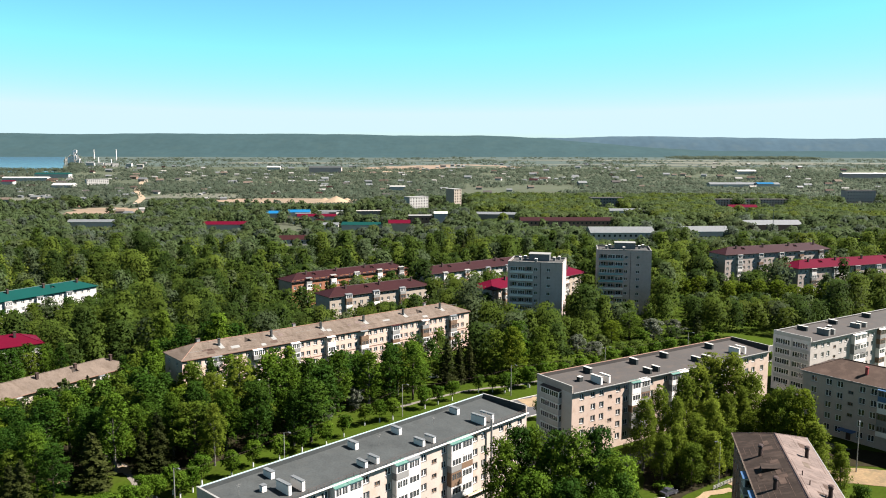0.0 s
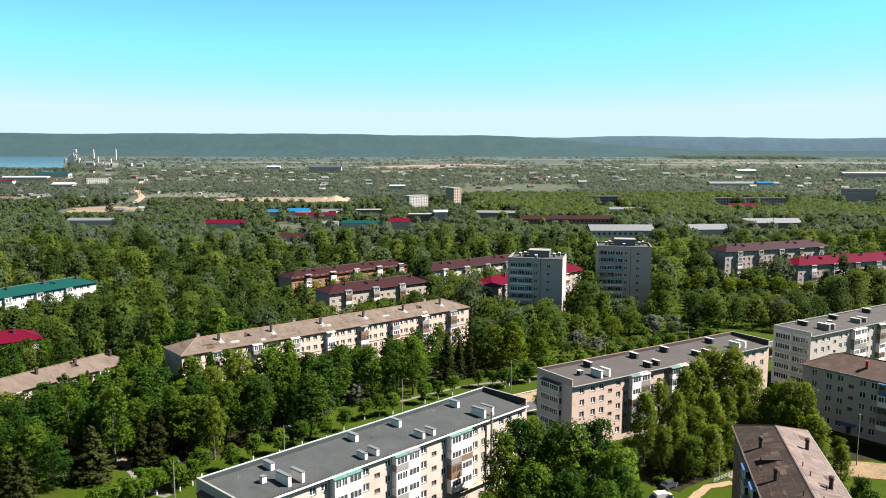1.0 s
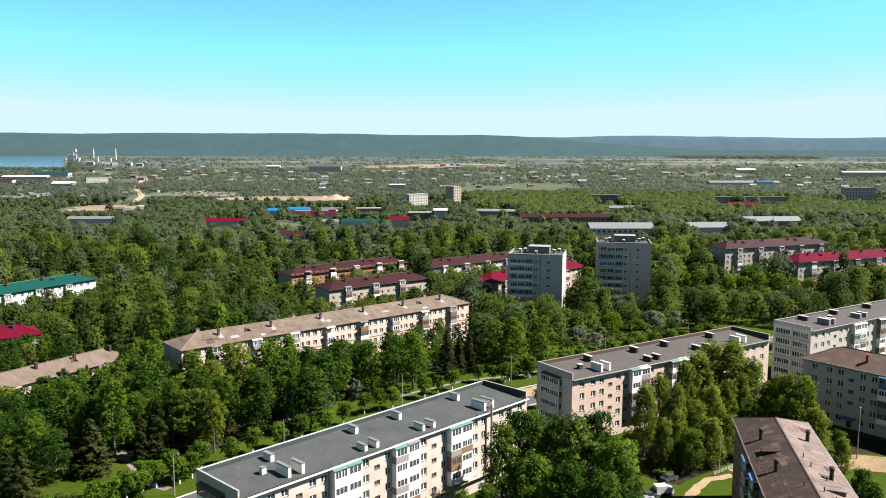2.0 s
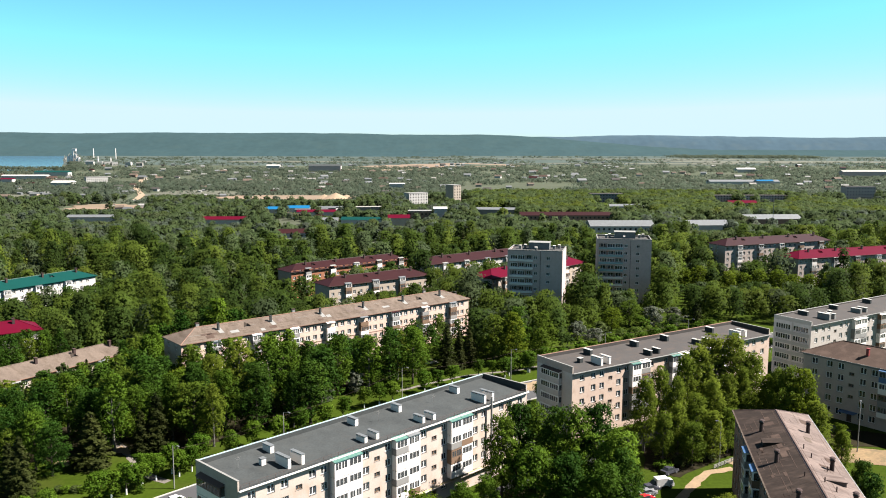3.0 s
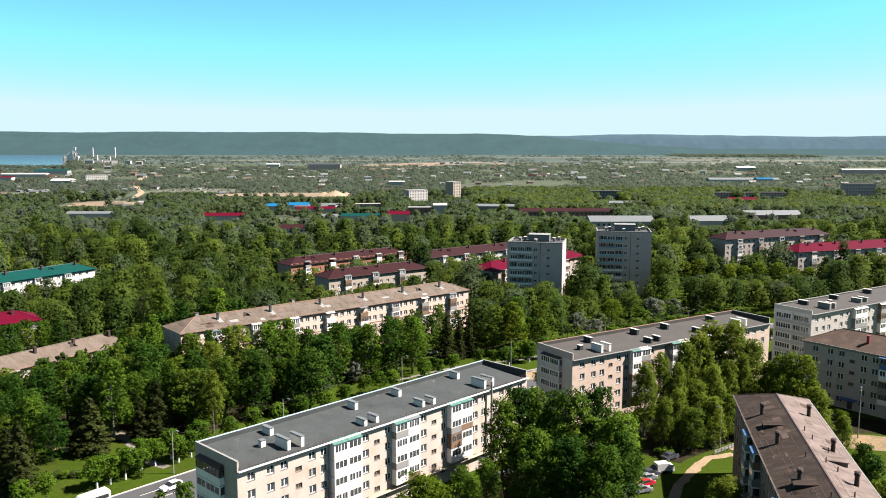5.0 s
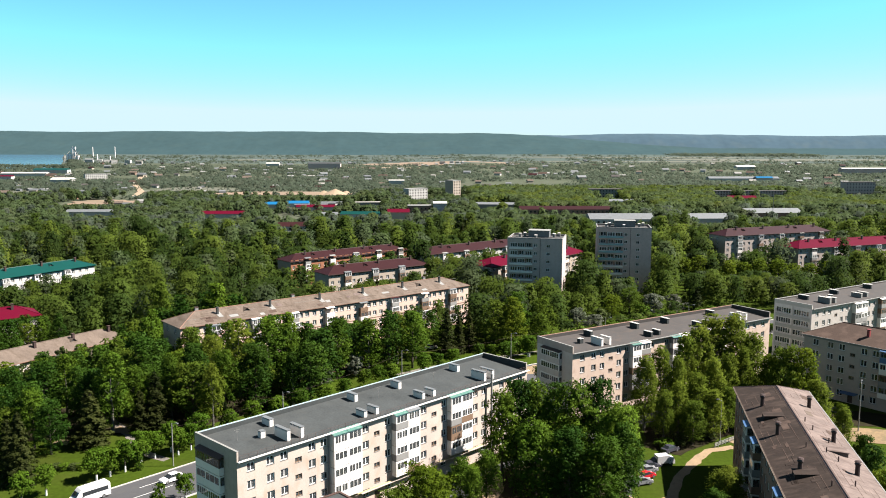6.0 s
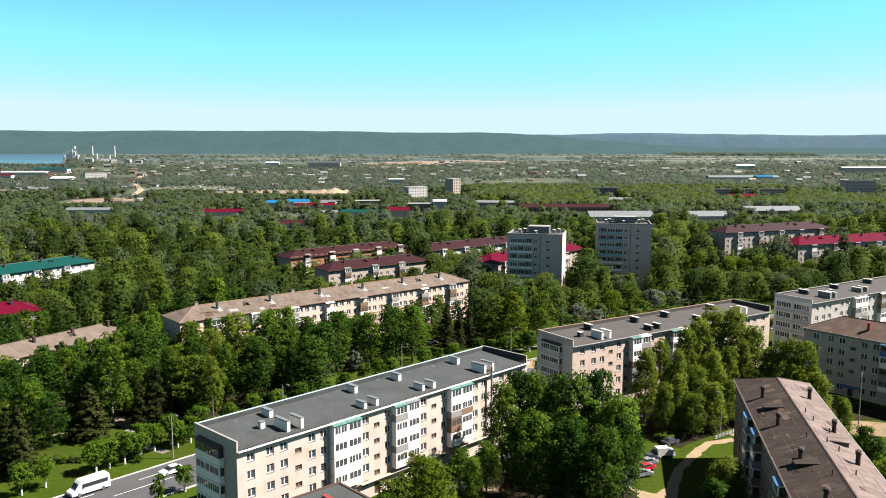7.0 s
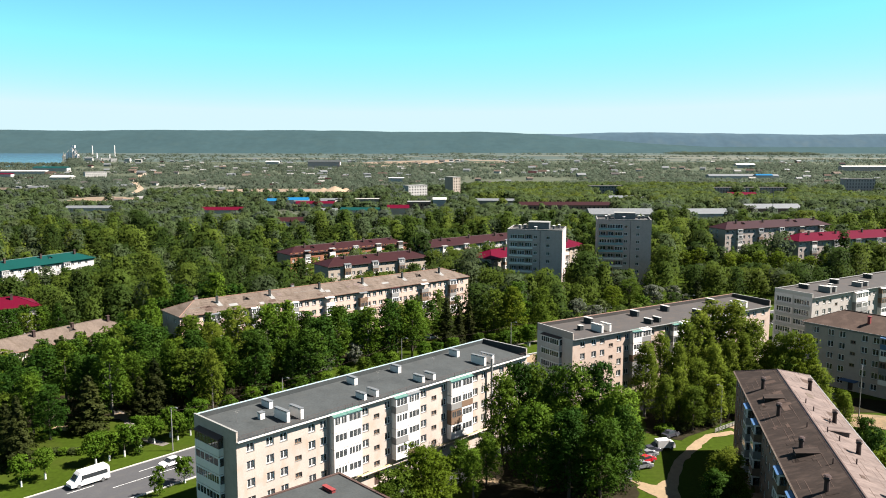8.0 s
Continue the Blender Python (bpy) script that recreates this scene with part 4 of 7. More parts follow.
shell(block, 46.0, 12.5, 14.4, [2.9, 6.5, 9.2, 14.35, 16.9, 27.0, 29.6, 35.0, 40.0], [12.85, 10.15, 7.4, 4.7, 2.0], "slag_brick", "slag_brick", stairs=[11.75, 32.3], stair_rows=[11.5, 8.8, 6.1], doors=[11.75, 32.3], base=0.1, size=(1.5, 1.55))
bays(block, [(18.3, 21.3), (21.3, 24.3)], [11.5, 8.8, 6.1, 3.4], ["grey_boards", "white", "blue_panel"], ["blue_panel"], seed=5)
hip_roof(block, 46.0, 12.5, 14.4, 3.0, "slate_brown", edge="concrete")
for x, y in ((13.8, 2.8), (15.8, 8.8), (30.0, 2.8), (40.0, 4.0)):
    chimney(block, x, y, slope_z(y, 12.5, 14.4, 3.0) - 0.3, slope_z(y, 12.5, 14.4, 3.0) + 1.7, 0.6, 0.6, "red_vent", "red_vent")
part("porch", Form().box(9.9, -2.0, 2.5, 13.6, -0.003, 2.68), "blue_panel", block)

# the block whose brown gabled roof runs towards the camera
block = thing("apartment_block", placed(54.5, 149.2, 0, -101.8, 72.0, 12.3, 5), "five-storey brick block with a weathered brown gabled roof", "apartment block")
shell(block, 72.0, 12.3, 15.0, [2.2, 5.0, 7.8, 10.6, 13.4, 15.9, 21.6, 23.8, 29.4, 32.2, 35.0, 37.8, 40.6, 43.0, 48.6, 51.2, 57, 60, 64], [13.4, 10.68, 7.96, 5.24, 2.5], "pink_brick", "pink_brick")
bays(block, [(17.2, 20.2), (25.0, 28.0), (44.3, 47.3), (52.5, 55.5)], [11.95, 9.23, 6.51, 3.79], ["wood"], ["blue_panel"], seed=11,
     plan=(["grey_boards"] * 4, ["wood", "grey_boards", "pink_brick", "wood"], ["wood", "wood", "grey_boards", "pink_brick"], ["pink_brick", "wood", "wood", "wood"]))
# sunward slope pale, the other dark: part of the light is put into the slates' colours
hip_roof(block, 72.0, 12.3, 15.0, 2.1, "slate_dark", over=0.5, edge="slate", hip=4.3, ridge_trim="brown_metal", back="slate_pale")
for y0, y1, m, e in ((-0.5, -0.4, "slate", -0.5), (5.9, 6.1, "brown_metal", 4.4), (6.2, 6.4, "slate_brown", 4.4), (12.64, 12.8, "concrete", -0.5)):
    za, zb = slope_z(y0, 12.3, 15.0, 2.1, 0.5) + 0.04, slope_z(y1, 12.3, 15.0, 2.1, 0.5) + 0.04
    part("edge_board", Form().face((e, y0, za), (72.5, y0, za), (72.5, y1, zb), (e, y1, zb)).face((e, y0, za - 0.04), (72.5, y0, za - 0.04), (72.5, y0, za), (e, y0, za)).face((e, y1, zb), (72.5, y1, zb), (72.5, y1, zb - 0.04), (e, y1, zb - 0.04)), m, block)
for x, y in ((13.0, 2.4), (27.0, 2.4), (42.0, 2.6), (55.3, 2.8), (12.2, 10.0), (28.6, 10.0), (41.3, 10.0), (55.5, 10.2)):
    flue(block, x, y, slope_z(y, 12.3, 15.0, 2.1) - 0.3, slope_z(y, 12.3, 15.0, 2.1) + 2.05)
rnd = random.Random(12)
for side in (0, 1):
    # laps between the courses of slate, some of them patched with brighter mortar
    for k in range(1, 8):
        d = 0.86 * k
        y = d - 0.5 if side == 0 else 12.8 - d
        z = slope_z(y, 12.3, 15.0, 2.1, 0.5) + 0.006
        x = max(0.0, 4.6 * k / 7.6)
        while x < 71:
            w = rnd.uniform(2.5, 9.0)
            if rnd.random() < 0.45:
                e = min(x + w, 72.0)
                lap = Form().box(x, y - 0.03, z - 0.02, e, y + 0.03, z + rnd.uniform(0.006, 0.016))
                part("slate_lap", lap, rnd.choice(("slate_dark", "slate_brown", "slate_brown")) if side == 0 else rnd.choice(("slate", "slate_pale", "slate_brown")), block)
            x += w + rnd.uniform(0.2, 2.5)
for x, y in ((19.0, 1.6), (43.0, 1.6), (33.5, 10.6), (62.0, 10.6)):
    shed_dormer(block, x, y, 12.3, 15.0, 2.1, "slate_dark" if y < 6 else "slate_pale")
rnd = random.Random(4)
for i in range(38):
    # replaced sheets of slate
    x, y = rnd.uniform(2, 68), rnd.choice((rnd.uniform(0.4, 3.8), rnd.uniform(7.6, 10.6)))
    w, d = rnd.uniform(0.5, 2.4), rnd.uniform(0.4, 1.8)
    za, zb = slope_z(y, 12.3, 15.0, 2.1, 0.5) + 0.035, slope_z(y + d, 12.3, 15.0, 2.1, 0.5) + 0.035
    f = Form().face((x, y, za), (x + w, y, za), (x + w, y + d, zb), (x, y + d, zb)).face((x, y, za - 0.03), (x + w, y, za - 0.03), (x + w, y, za), (x, y, za)).face((x, y + d, zb), (x + w, y + d, zb), (x + w, y + d, zb - 0.03), (x, y + d, zb - 0.03))
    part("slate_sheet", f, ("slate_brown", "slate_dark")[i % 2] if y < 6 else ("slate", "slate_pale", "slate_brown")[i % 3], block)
for x, y in ((22.5, 7.2), (26.0, 7.6), (35.5, 7.4), (38.0, 8.4), (46.5, 8.4), (34.0, 5.0), (48, 5.2), (30, 9.0)):
    z = slope_z(y, 12.3, 15.0, 2.1)
    part("vent_pipe", Form().tube((x, y, z - 0.1), (x, y, z + 0.75), 0.09, 0.09, 6), "dark_brick", block)

# the long peach block with the pale slate roof, beyond the road
C_L, C_W = 101.0, 11.6
block = thing("apartment_block", placed(-68.5, 211.6, -2.2, 40.3, C_L, C_W, 9), "long five-storey peach block with a weathered hipped slate roof", "apartment block", "five-storey hipped-roof blocks")
c_cols = [1.8, 4.6]
c_spans = []
for k in range(8):
    o = 6.9 + 12.0 * k
    c_cols += [o, o + 5.1, o + 7.2, o + 9.6]
    c_spans.append((o + 1.2, o + 4.0))
shell(block, C_L, C_W, 13.6, [c for c in c_cols if c < 100], [12.35, 9.6, 6.85, 4.1], "peach", "grey_brick", gable_cols=[3.0, 8.2], gable_rows=[12.35, 9.6, 6.85, 4.1])
bays(block, c_spans, [10.95, 8.2, 5.45, 2.7], ["white", "grey_boards", "wood", "grey_boards", "white"], ["white", "tin", "maroon"], seed=21)
hip_roof(block, C_L, C_W, 13.8, 2.7, "slate", over=0.35, edge="rust_edge", hip=6.5, ridge_trim="rust_edge")
for x in (12.0, 28.0, 44.5, 60.0, 75.5, 91.0):
    chimney(block, x, 3.4, slope_z(3.4, C_W, 13.8, 2.7, 0.35) - 0.3, slope_z(3.4, C_W, 13.8, 2.7, 0.35) + 1.9, 0.55, 0.55, "felt", "felt")
    za, zb = slope_z(1.9, C_W, 13.8, 2.7, 0.35) + 0.03, slope_z(4.2, C_W, 13.8, 2.7, 0.35) + 0.03
    part("flashing", Form().face((x - 0.2, 1.9, za), (x + 1.1, 1.9, za), (x + 0.9, 4.2, zb), (x - 0.6, 4.2, zb)).face((x - 0.2, 1.9, za - 0.03), (x + 1.1, 1.9, za - 0.03), (x + 1.1, 1.9, za), (x - 0.2, 1.9, za)), "concrete", block)
for x in (8.0, 38.0, 88.0):
    chimney(block, x, 8.0, slope_z(8.0, C_W, 13.8, 2.7, 0.35) - 0.3, slope_z(8.0, C_W, 13.8, 2.7, 0.35) + 1.6, 0.9, 0.7, "concrete")
for x in (20.5, 82.0):
    dormer(block, x, C_W, 13.8, 2.7, 3.0, "slate")
rnd = random.Random(9)
for i in range(14):
    # bleached new sheets among the old slate
    x, y, w, d = rnd.uniform(6, 92), rnd.uniform(0.2, 3.6), rnd.uniform(1.2, 3.2), rnd.uniform(0.7, 1.2)
    za, zb = slope_z(y, C_W, 13.8, 2.7, 0.35) + 0.035, slope_z(y + d, C_W, 13.8, 2.7, 0.35) + 0.035
    part("slate_sheet", Form().face((x, y, za), (x + w, y, za), (x + w, y + d, zb), (x, y + d, zb)).face((x, y, za - 0.03), (x + w, y, za - 0.03), (x + w, y, za), (x, y, za)), ("concrete", "slate_brown", "slate_pale")[i % 3], block)
for k in range(1, 7):
    # laps between the courses, patched here and there
    y = 0.92 * k - 0.35
    z = slope_z(y, C_W, 13.8, 2.7, 0.35) + 0.006
    x = 6.5 * y / (C_W / 2) + rnd.uniform(0, 4)
    while x < C_L - 8:
        w = rnd.uniform(2.0, 8.0)
        part("slate_lap", Form().box(x, y - 0.04, z - 0.02, x + w, y + 0.04, z + rnd.uniform(0.01, 0.03)), rnd.choice(("slate_brown", "slate", "slate_pale", "concrete")), block)
        x += w + rnd.uniform(1.0, 9.0)
part("string_course", Form().box(-0.06, -0.06, 8.05, C_L + 0.06, -0.003, 8.25), "rust_edge", block)


CURTAINS["share"] = 0.0


def plain_block(name, label, x, y, z, rot, L, W, eave, rows, front, side, roof, rise=2.4, step=3.1, chims=4, balc=True, seed=0, group="", edge="brown_metal", flat=False, clear=5, size=(1.3, 1.35), hip=None, gable_cols=()):
    """A block farther off: windows in even bays, balconies between them."""
    house = thing(name, placed(x, y, z, rot, L, W, clear), label, "house" if len(rows) < 3 else "apartment block", group)
    cols, spans, k, c = [], [], 0, 1.6
    while c < L - 1.2:
        if balc and k % 4 == 2 and c + 3.2 < L:
            spans.append((c - 0.9, c + 1.9))
            c += step + 0.5
        else:
            cols.append(c)
            c += step
        k += 1
    shell(house, L, W, eave, cols, rows, front, side, size=size, gable_cols=gable_cols, gable_rows=rows if gable_cols else ())
    if balc:
        bays(house, spans, [r - 1.4 for r in rows], ["white", "grey_boards", "grey_boards", "wood"], ["tin", "tin", "concrete"], seed=seed)
    if flat:
        flat_roof(house, L, W, eave, eave + 0.9, roof, edge, side, "concrete")
    else:
        hip_roof(house, L, W, eave, rise, roof, edge=edge, hip=hip)
        for i in range(chims):
            cx = L * (i + 0.6) / chims
            chimney(house, cx, W * 0.36, slope_z(W * 0.36, W, eave, rise) - 0.3, slope_z(W * 0.36, W, eave, rise) + 1.7, 0.7, 0.7)
        for i in range(max(1, chims // 2)):
            cx = L * (i + 0.35) / max(1, chims // 2) + 2
            dormer(house, cx, W, eave, rise, W * 0.28, roof)
    return house


R4 = [12.3, 9.6, 6.9, 4.2]
plain_block("apartment_block", "low peach block with a weathered slate roof among trees", -122.9, 191.4, -4.2, 58, 57.5, 11.5, 6.7, [5.2, 2.4], "cream", "cream", "slate", 2.6, chims=5, seed=2, group="slate-roofed blocks", edge="rust_edge")
plain_block("apartment_block", "white block with a teal metal roof among trees", -176.8, 291.3, -4.5, 59, 60, 11.5, 12.7, [11.2, 8.5, 5.8, 3.0], "white_wall", "white_wall", "teal", 2.6, chims=4, seed=6, edge="teal", balc=True)
plain_block("apartment_block", "orange brick block with a maroon metal roof", -66.5, 357.8, -5.0, 40.5, 64, 11.5, 12.4, R4[:], "orange_brick", "grey_brick", "maroon", 2.6, chims=4, seed=7, group="maroon-roofed blocks")
plain_block("apartment_block", "cream block with a maroon metal roof", -44.7, 319.6, -5.0, 37, 48, 11.5, 13.0, R4[:], "cream", "grey_brick", "maroon", 2.6, chims=3, seed=9, group="maroon-roofed blocks")
plain_block("apartment_block", "white and grey block with a maroon metal roof", -6.0, 372.0, -4.5, 38, 66, 11.5, 13.4, R4[:], "white_wall", "grey_brick", "maroon", 2.6, chims=4, seed=10, group="maroon-roofed blocks")
plain_block("apartment_block", "cream block with a crimson metal roof", 18.8, 318.0, -4.0, 45, 62, 11.5, 15.5, [14.1, 11.4, 8.7, 6.0], "cream", "grey_brick", "crimson", 2.6, chims=3, seed=12, group="crimson-roofed blocks")
plain_block("apartment_block", "pale grey block with a maroon metal roof", 135.7, 396.0, 0, 21.8, 66, 11.7, 14.8, [13.4, 10.7, 8.0, 5.3], "grey_brick", "grey_brick", "maroon", 2.8, chims=4, seed=13, group="maroon-roofed blocks", gable_cols=(6.0,))
plain_block("apartment_block", "pale grey block with a crimson metal roof", 159.2, 368.2, -2.1, 20.5, 80, 12.3, 14.6, [13.2, 10.5, 7.8, 5.1], "grey_brick", "grey_brick", "crimson", 2.8, chims=5, seed=14, group="crimson-roofed blocks", gable_cols=(5.5,))
plain_block("house", "low house with a crimson metal roof among trees", -151.2, 229.5, -4.4, 37, 34, 11, 11.2, [5.2, 2.4], "white_wall", "white_wall", "crimson", 2.6, chims=2, seed=15, edge="crimson")


# the two towers
def tower(x, y, z, rot, L, W, top, label, split, colour, blind):
    house = thing("tower_block", placed(x, y, z, rot, L, W, 8), label, "tower block", "two grey tower blocks")
    n = 9
    step = 2.95
    rows = [top - 2.6 - step * k for k in range(n - 1)]
    cut = L * split
    # the left part holds deep loggias, the right part is a plain wall with one column of windows
    w = (cut - 4.0) / 3
    opens = [(1.0, r - 0.62, cut - 3.0, r + 1.0) for r in rows] + [(cut - 2.5, r - 0.5, cut - 1.1, r + 0.75) for r in rows]
    small = [r for r in rows[blind:]]
    opens += [(cut + 2.2, r - 0.6, cut + 3.6, r + 0.6) for r in small]
    part("front_wall", Form().wall(L, -3, top, opens, 1.0, lambda a, d, c: (a, d, c)), "tower_grey", house)
    glazed = random.Random(int(L * 10))
    for k, r in enumerate(rows):
        part("loggia_wall", Form().box(0.9, 0.98, r - 0.9, cut - 2.9, 1.09, r + 1.2), "pink_brick", house)
        part("parapet", Form().box(0.8, -0.55, r - 1.3, cut - 2.8, -0.003, r - 0.62), colour if k < 4 else "white", house)
        for i in range(3):
            d = 0.1 if glazed.random() < 0.4 else 0.9
            window(house, Matrix.Translation((1.0 + w * (i + 0.5) + 0.025, d, r + 0.19)), w - (0.12 if d < 0.5 else 0.9), 1.6, panes=3 if d < 0.5 else 2)
        for i in (1, 2):
            part("partition", Form().box(1.0 + w * i - 0.08, 0.05, r - 0.62, 1.0 + w * i + 0.08, 0.97, r + 1.0), "tower_grey", house)
        window(house, Matrix.Translation((cut - 1.8, 0.3, r + 0.125)), 1.4, 1.25)
    for r in small:
        window(house, Matrix.Translation((cut + 2.9, 0.3, r)), 1.4, 1.2)
    part("end_wall", Form().face((0, W, -3), (0, 0, -3), (0, 0, top), (0, W, top)), "tower_grey", house)
    part("end_wall", Form().face((L, 0, -3), (L, W, -3), (L, W, top), (L, 0, top)), "tower_grey", house)
    part("back_wall", Form().face((L, W, -3), (0, W, -3), (0, W, top), (L, W, top)), "tower_grey", house)
    part("interior", Form().box(1.1, 1.1, -3, L - 1.1, W - 1.1, top - 0.2), "dark", house)
    part("roof", Form().box(0.35, 0.35, top - 0.45, L - 0.35, W - 0.35, top - 0.3), "felt_warm", house)
    rim = Form().box(0, 0, top, L, 0.35, top + 0.35).box(0, W - 0.35, top, L, W, top + 0.35).box(0, 0.35, top, 0.35, W - 0.35, top + 0.35).box(L - 0.35, 0.35, top, L, W - 0.35, top + 0.35)
    part("parapet", rim, "concrete", house)
    pent = part("lift_house", Form().box(L * 0.34, W * 0.45, top - 0.3, L * 0.72, W * 0.8, top + 2.3), "tower_grey" if blind else "tin", house)
    part("lid", Form().box(L * 0.34 - 0.2, W * 0.45 - 0.2, top + 2.3, L * 0.72 + 0.2, W * 0.8 + 0.2, top + 2.45), "concrete", pent)
    for fx, fy in ((0.18, 0.5), (0.25, 0.7), (0.8, 0.6), (0.88, 0.8), (0.5, 0.2)):
        chimney(house, L * fx, W * fy, top - 0.3, top + 1.2, 0.8, 1.2, "concrete", "white")
    part("seam", Form().box(cut - 0.08, -0.04, 0, cut + 0.08, -0.003, top), "dark_brick", house)
    return house


tower(23.9, 306.4, -3.0, -13.5, 20.4, 15.0, 27.2, "nine-storey grey tower block with recessed balconies", 0.6, "white", 0)
tower(61.5, 330.0, -2.0, -9, 21.4, 15.0, 27.6, "nine-storey grey tower block with turquoise balcony fronts", 0.62, "turquoise", 0)

# the low annex in front of the long block
block = thing("annex", placed(-16.3, 115.0, 0, 0, 1, 1, 3), "low annex with a flat dark roof and red vents", "annex")
block.matrix_basis = pose(-15.4, 117.9, 0, 0, 0, -137.5)
part("wall", Form().box(0, 0, -1, 13.0, 22.0, 8.2), "grey_brick", block)
part("roof", Form().box(0.25, 0.25, 8.2, 12.75, 21.75, 8.35), "felt", block)
part("edging", Form().box(-0.15, -0.15, 8.2, 13.15, 0.25, 8.5).box(-0.15, 0.25, 8.2, 0.25, 22.15, 8.5).box(12.75, 0.25, 8.2, 13.15, 22.15, 8.5), "brown_metal", block)
for x, y in ((4.6, 4.0), (9.4, 9.0)):
    vent_block(block, x, y, 8.35, 0.6, 2.4, 0.5, "red_vent", "red_vent")


# ---- roads, kerbs, paths ----
def ribbon(name, pts, width, material, lift, label, kind="structure", category="road"):
    """A strip laid along a line of places on the ground."""
    f = Form()
    line = []
    for (x0, y0), (x1, y1) in zip(pts, pts[1:]):
        n = max(2, int(math.hypot(x1 - x0, y1 - y0) / (1.5 if category == "path" else 6)))
        line += [Vector((x0 + (x1 - x0) * i / n, y0 + (y1 - y0) * i / n)) for i in range(n)]
    line.append(Vector(pts[-1]))
    side = []
    for i, p in enumerate(line):
        d = (line[min(i + 1, len(line) - 1)] - line[max(i - 1, 0)]).normalized()
        side.append(Vector((-d.y, d.x)))
    for i in range(len(line) - 1):
        q = []
        for p, s, w in ((line[i], side[i], -1), (line[i + 1], side[i + 1], -1), (line[i + 1], side[i + 1], 1), (line[i], side[i], 1)):
            k = p + s * w * width / 2 * (1 + (0.5 * noise.noise((p.x / 2.2, p.y / 2.2, 5.0 * w)) if category == "path" else 0))
            q.append((k.x, k.y, ground_z(k.x, k.y) + lift))
        f.face(*q[::-1])
    return tagged(new(name, f.mesh(name, M[material])), label, category, kind=kind), line, side


def patch(name, poly, material, lift, label, category="ground"):
    f = Form()
    ring = []
    for (x0, y0), (x1, y1) in zip(poly, poly[1:] + poly[:1]):
        for k in range(6):
            x, y = x0 + (x1 - x0) * k / 6, y0 + (y1 - y0) * k / 6
            x, y = x + 0.9 * noise.noise((x / 1.7, y / 1.7, 4.0)), y + 0.9 * noise.noise((x / 1.7, y / 1.7, 8.0))
            ring.append((x, y, ground_z(x, y) + lift))
    f.face(*ring)
    return tagged(new(name, f.mesh(name, M[material])), label, category, kind="structure")


ROAD = [(-118, 62.5), (-42.3, 145.4), (0, 191.5), (12, 203), (26, 213), (75, 245), (165, 303)]
road, r_line, r_side = ribbon("road", ROAD, 12.4, "asphalt", 0.04, "wide grey asphalt street with white lane dashes")
ROAD_HALF = 6.2


def kerb_line(off):
    f = Form()
    for i in range(len(r_line) - 1):
        a, b, s, t = r_line[i], r_line[i + 1], r_side[i], r_side[i + 1]
        pts = [a + s * off, b + t * off, b + t * (off + 0.24 * (1 if off > 0 else -1)), a + s * (off + 0.24 * (1 if off > 0 else -1))]
        lo = [(p.x, p.y, ground_z(p.x, p.y) - 0.1) for p in pts]
        hi = [(p.x, p.y, ground_z(p.x, p.y) + 0.2) for p in pts]
        if off > 0:
            f.face(*hi[::-1][::-1])
        else:
            f.face(*hi[::-1])
        f.face(lo[0], lo[1], hi[1], hi[0]).face(lo[2], lo[3], hi[3], hi[2])
    tagged(new("kerb", f.mesh("kerb", M["kerb"])), "pale concrete kerb along the street", "kerb", kind="structure")


kerb_line(ROAD_HALF)
kerb_line(-ROAD_HALF)
for off in (-0.12, 3.1):
    f = Form()
    run = 0.0
    for i in range(len(r_line) - 1):
        a, b = r_line[i], r_line[i + 1]
        d = (b - a).normalized()
        pos = 0.0
        dash, gap = (4.5, 4.0) if off != -0.12 else ((b - a).length, 0.0)
        if off == -0.12 and i % 3 == 2:
            continue
        s = r_side[i]
        p, q = a + s * off, a + s * off + d * min(dash, (b - a).length)
        if off != -0.12 and i % 2:
            continue
        f.face(*[(k.x, k.y, ground_z(k.x, k.y) + 0.055) for k in (p - s * 0.07, q - s * 0.07, q + s * 0.07, p + s * 0.07)])
    tagged(new("lane_marking", f.mesh("lane_marking", M["paint_line"])), "worn white lane marking on the street", "marking", kind="structure")

ribbon("footpath", [(-12, 209.5), (-3, 217.5), (5.1, 223.9), (12, 227.1), (20, 229.5), (38, 241), (62, 259)], 1.3, "pavers", 0.03, "trodden grey footpath along the verge", category="path")
ribbon("footpath", [(-52.5, 151), (-57.2, 154), (-61.5, 159.5), (-66.5, 167), (-76, 178)], 1.9, "pavers", 0.035, "pale footpath across the lawn", category="path")
ribbon("driveway", [(-33, 103), (-10, 124), (15, 150), (23, 164), (12, 180), (3, 193)], 5.5, "asphalt", 0.03, "narrow asphalt drive along the block", category="road")
ribbon("driveway", [(23, 164), (52, 180), (80, 199)], 5.5, "asphalt", 0.032, "narrow asphalt drive along the block", category="road")
ribbon("driveway", [(30, 168), (33.5, 150), (30.5, 138), (27, 124), (20, 106)], 5.0, "asphalt", 0.036, "cracked asphalt yard with parked cars", category="road")
ribbon("driveway", [(79, 197), (90, 180.5), (103, 164), (112, 152)], 4.0, "asphalt", 0.033, "narrow asphalt drive along the block", category="road")
ribbon("dirt_path", [(58, 158.5), (52.3, 156.5), (49.7, 153.4), (46.9, 149.6), (42.7, 143.2), (39.5, 135.7), (38.2, 132.2), (37.0, 121)], 1.9, "path", 0.045, "sandy dirt path worn across the lawn", category="path")
patch("sand_patch", [(32.2, 135.8), (34.6, 133.6), (36.4, 133.2), (38.4, 136), (39.2, 132), (37.4, 127), (35.4, 126), (34.6, 128.6), (33.0, 131.6)], "path", 0.052, "sandy fork where the dirt paths meet")
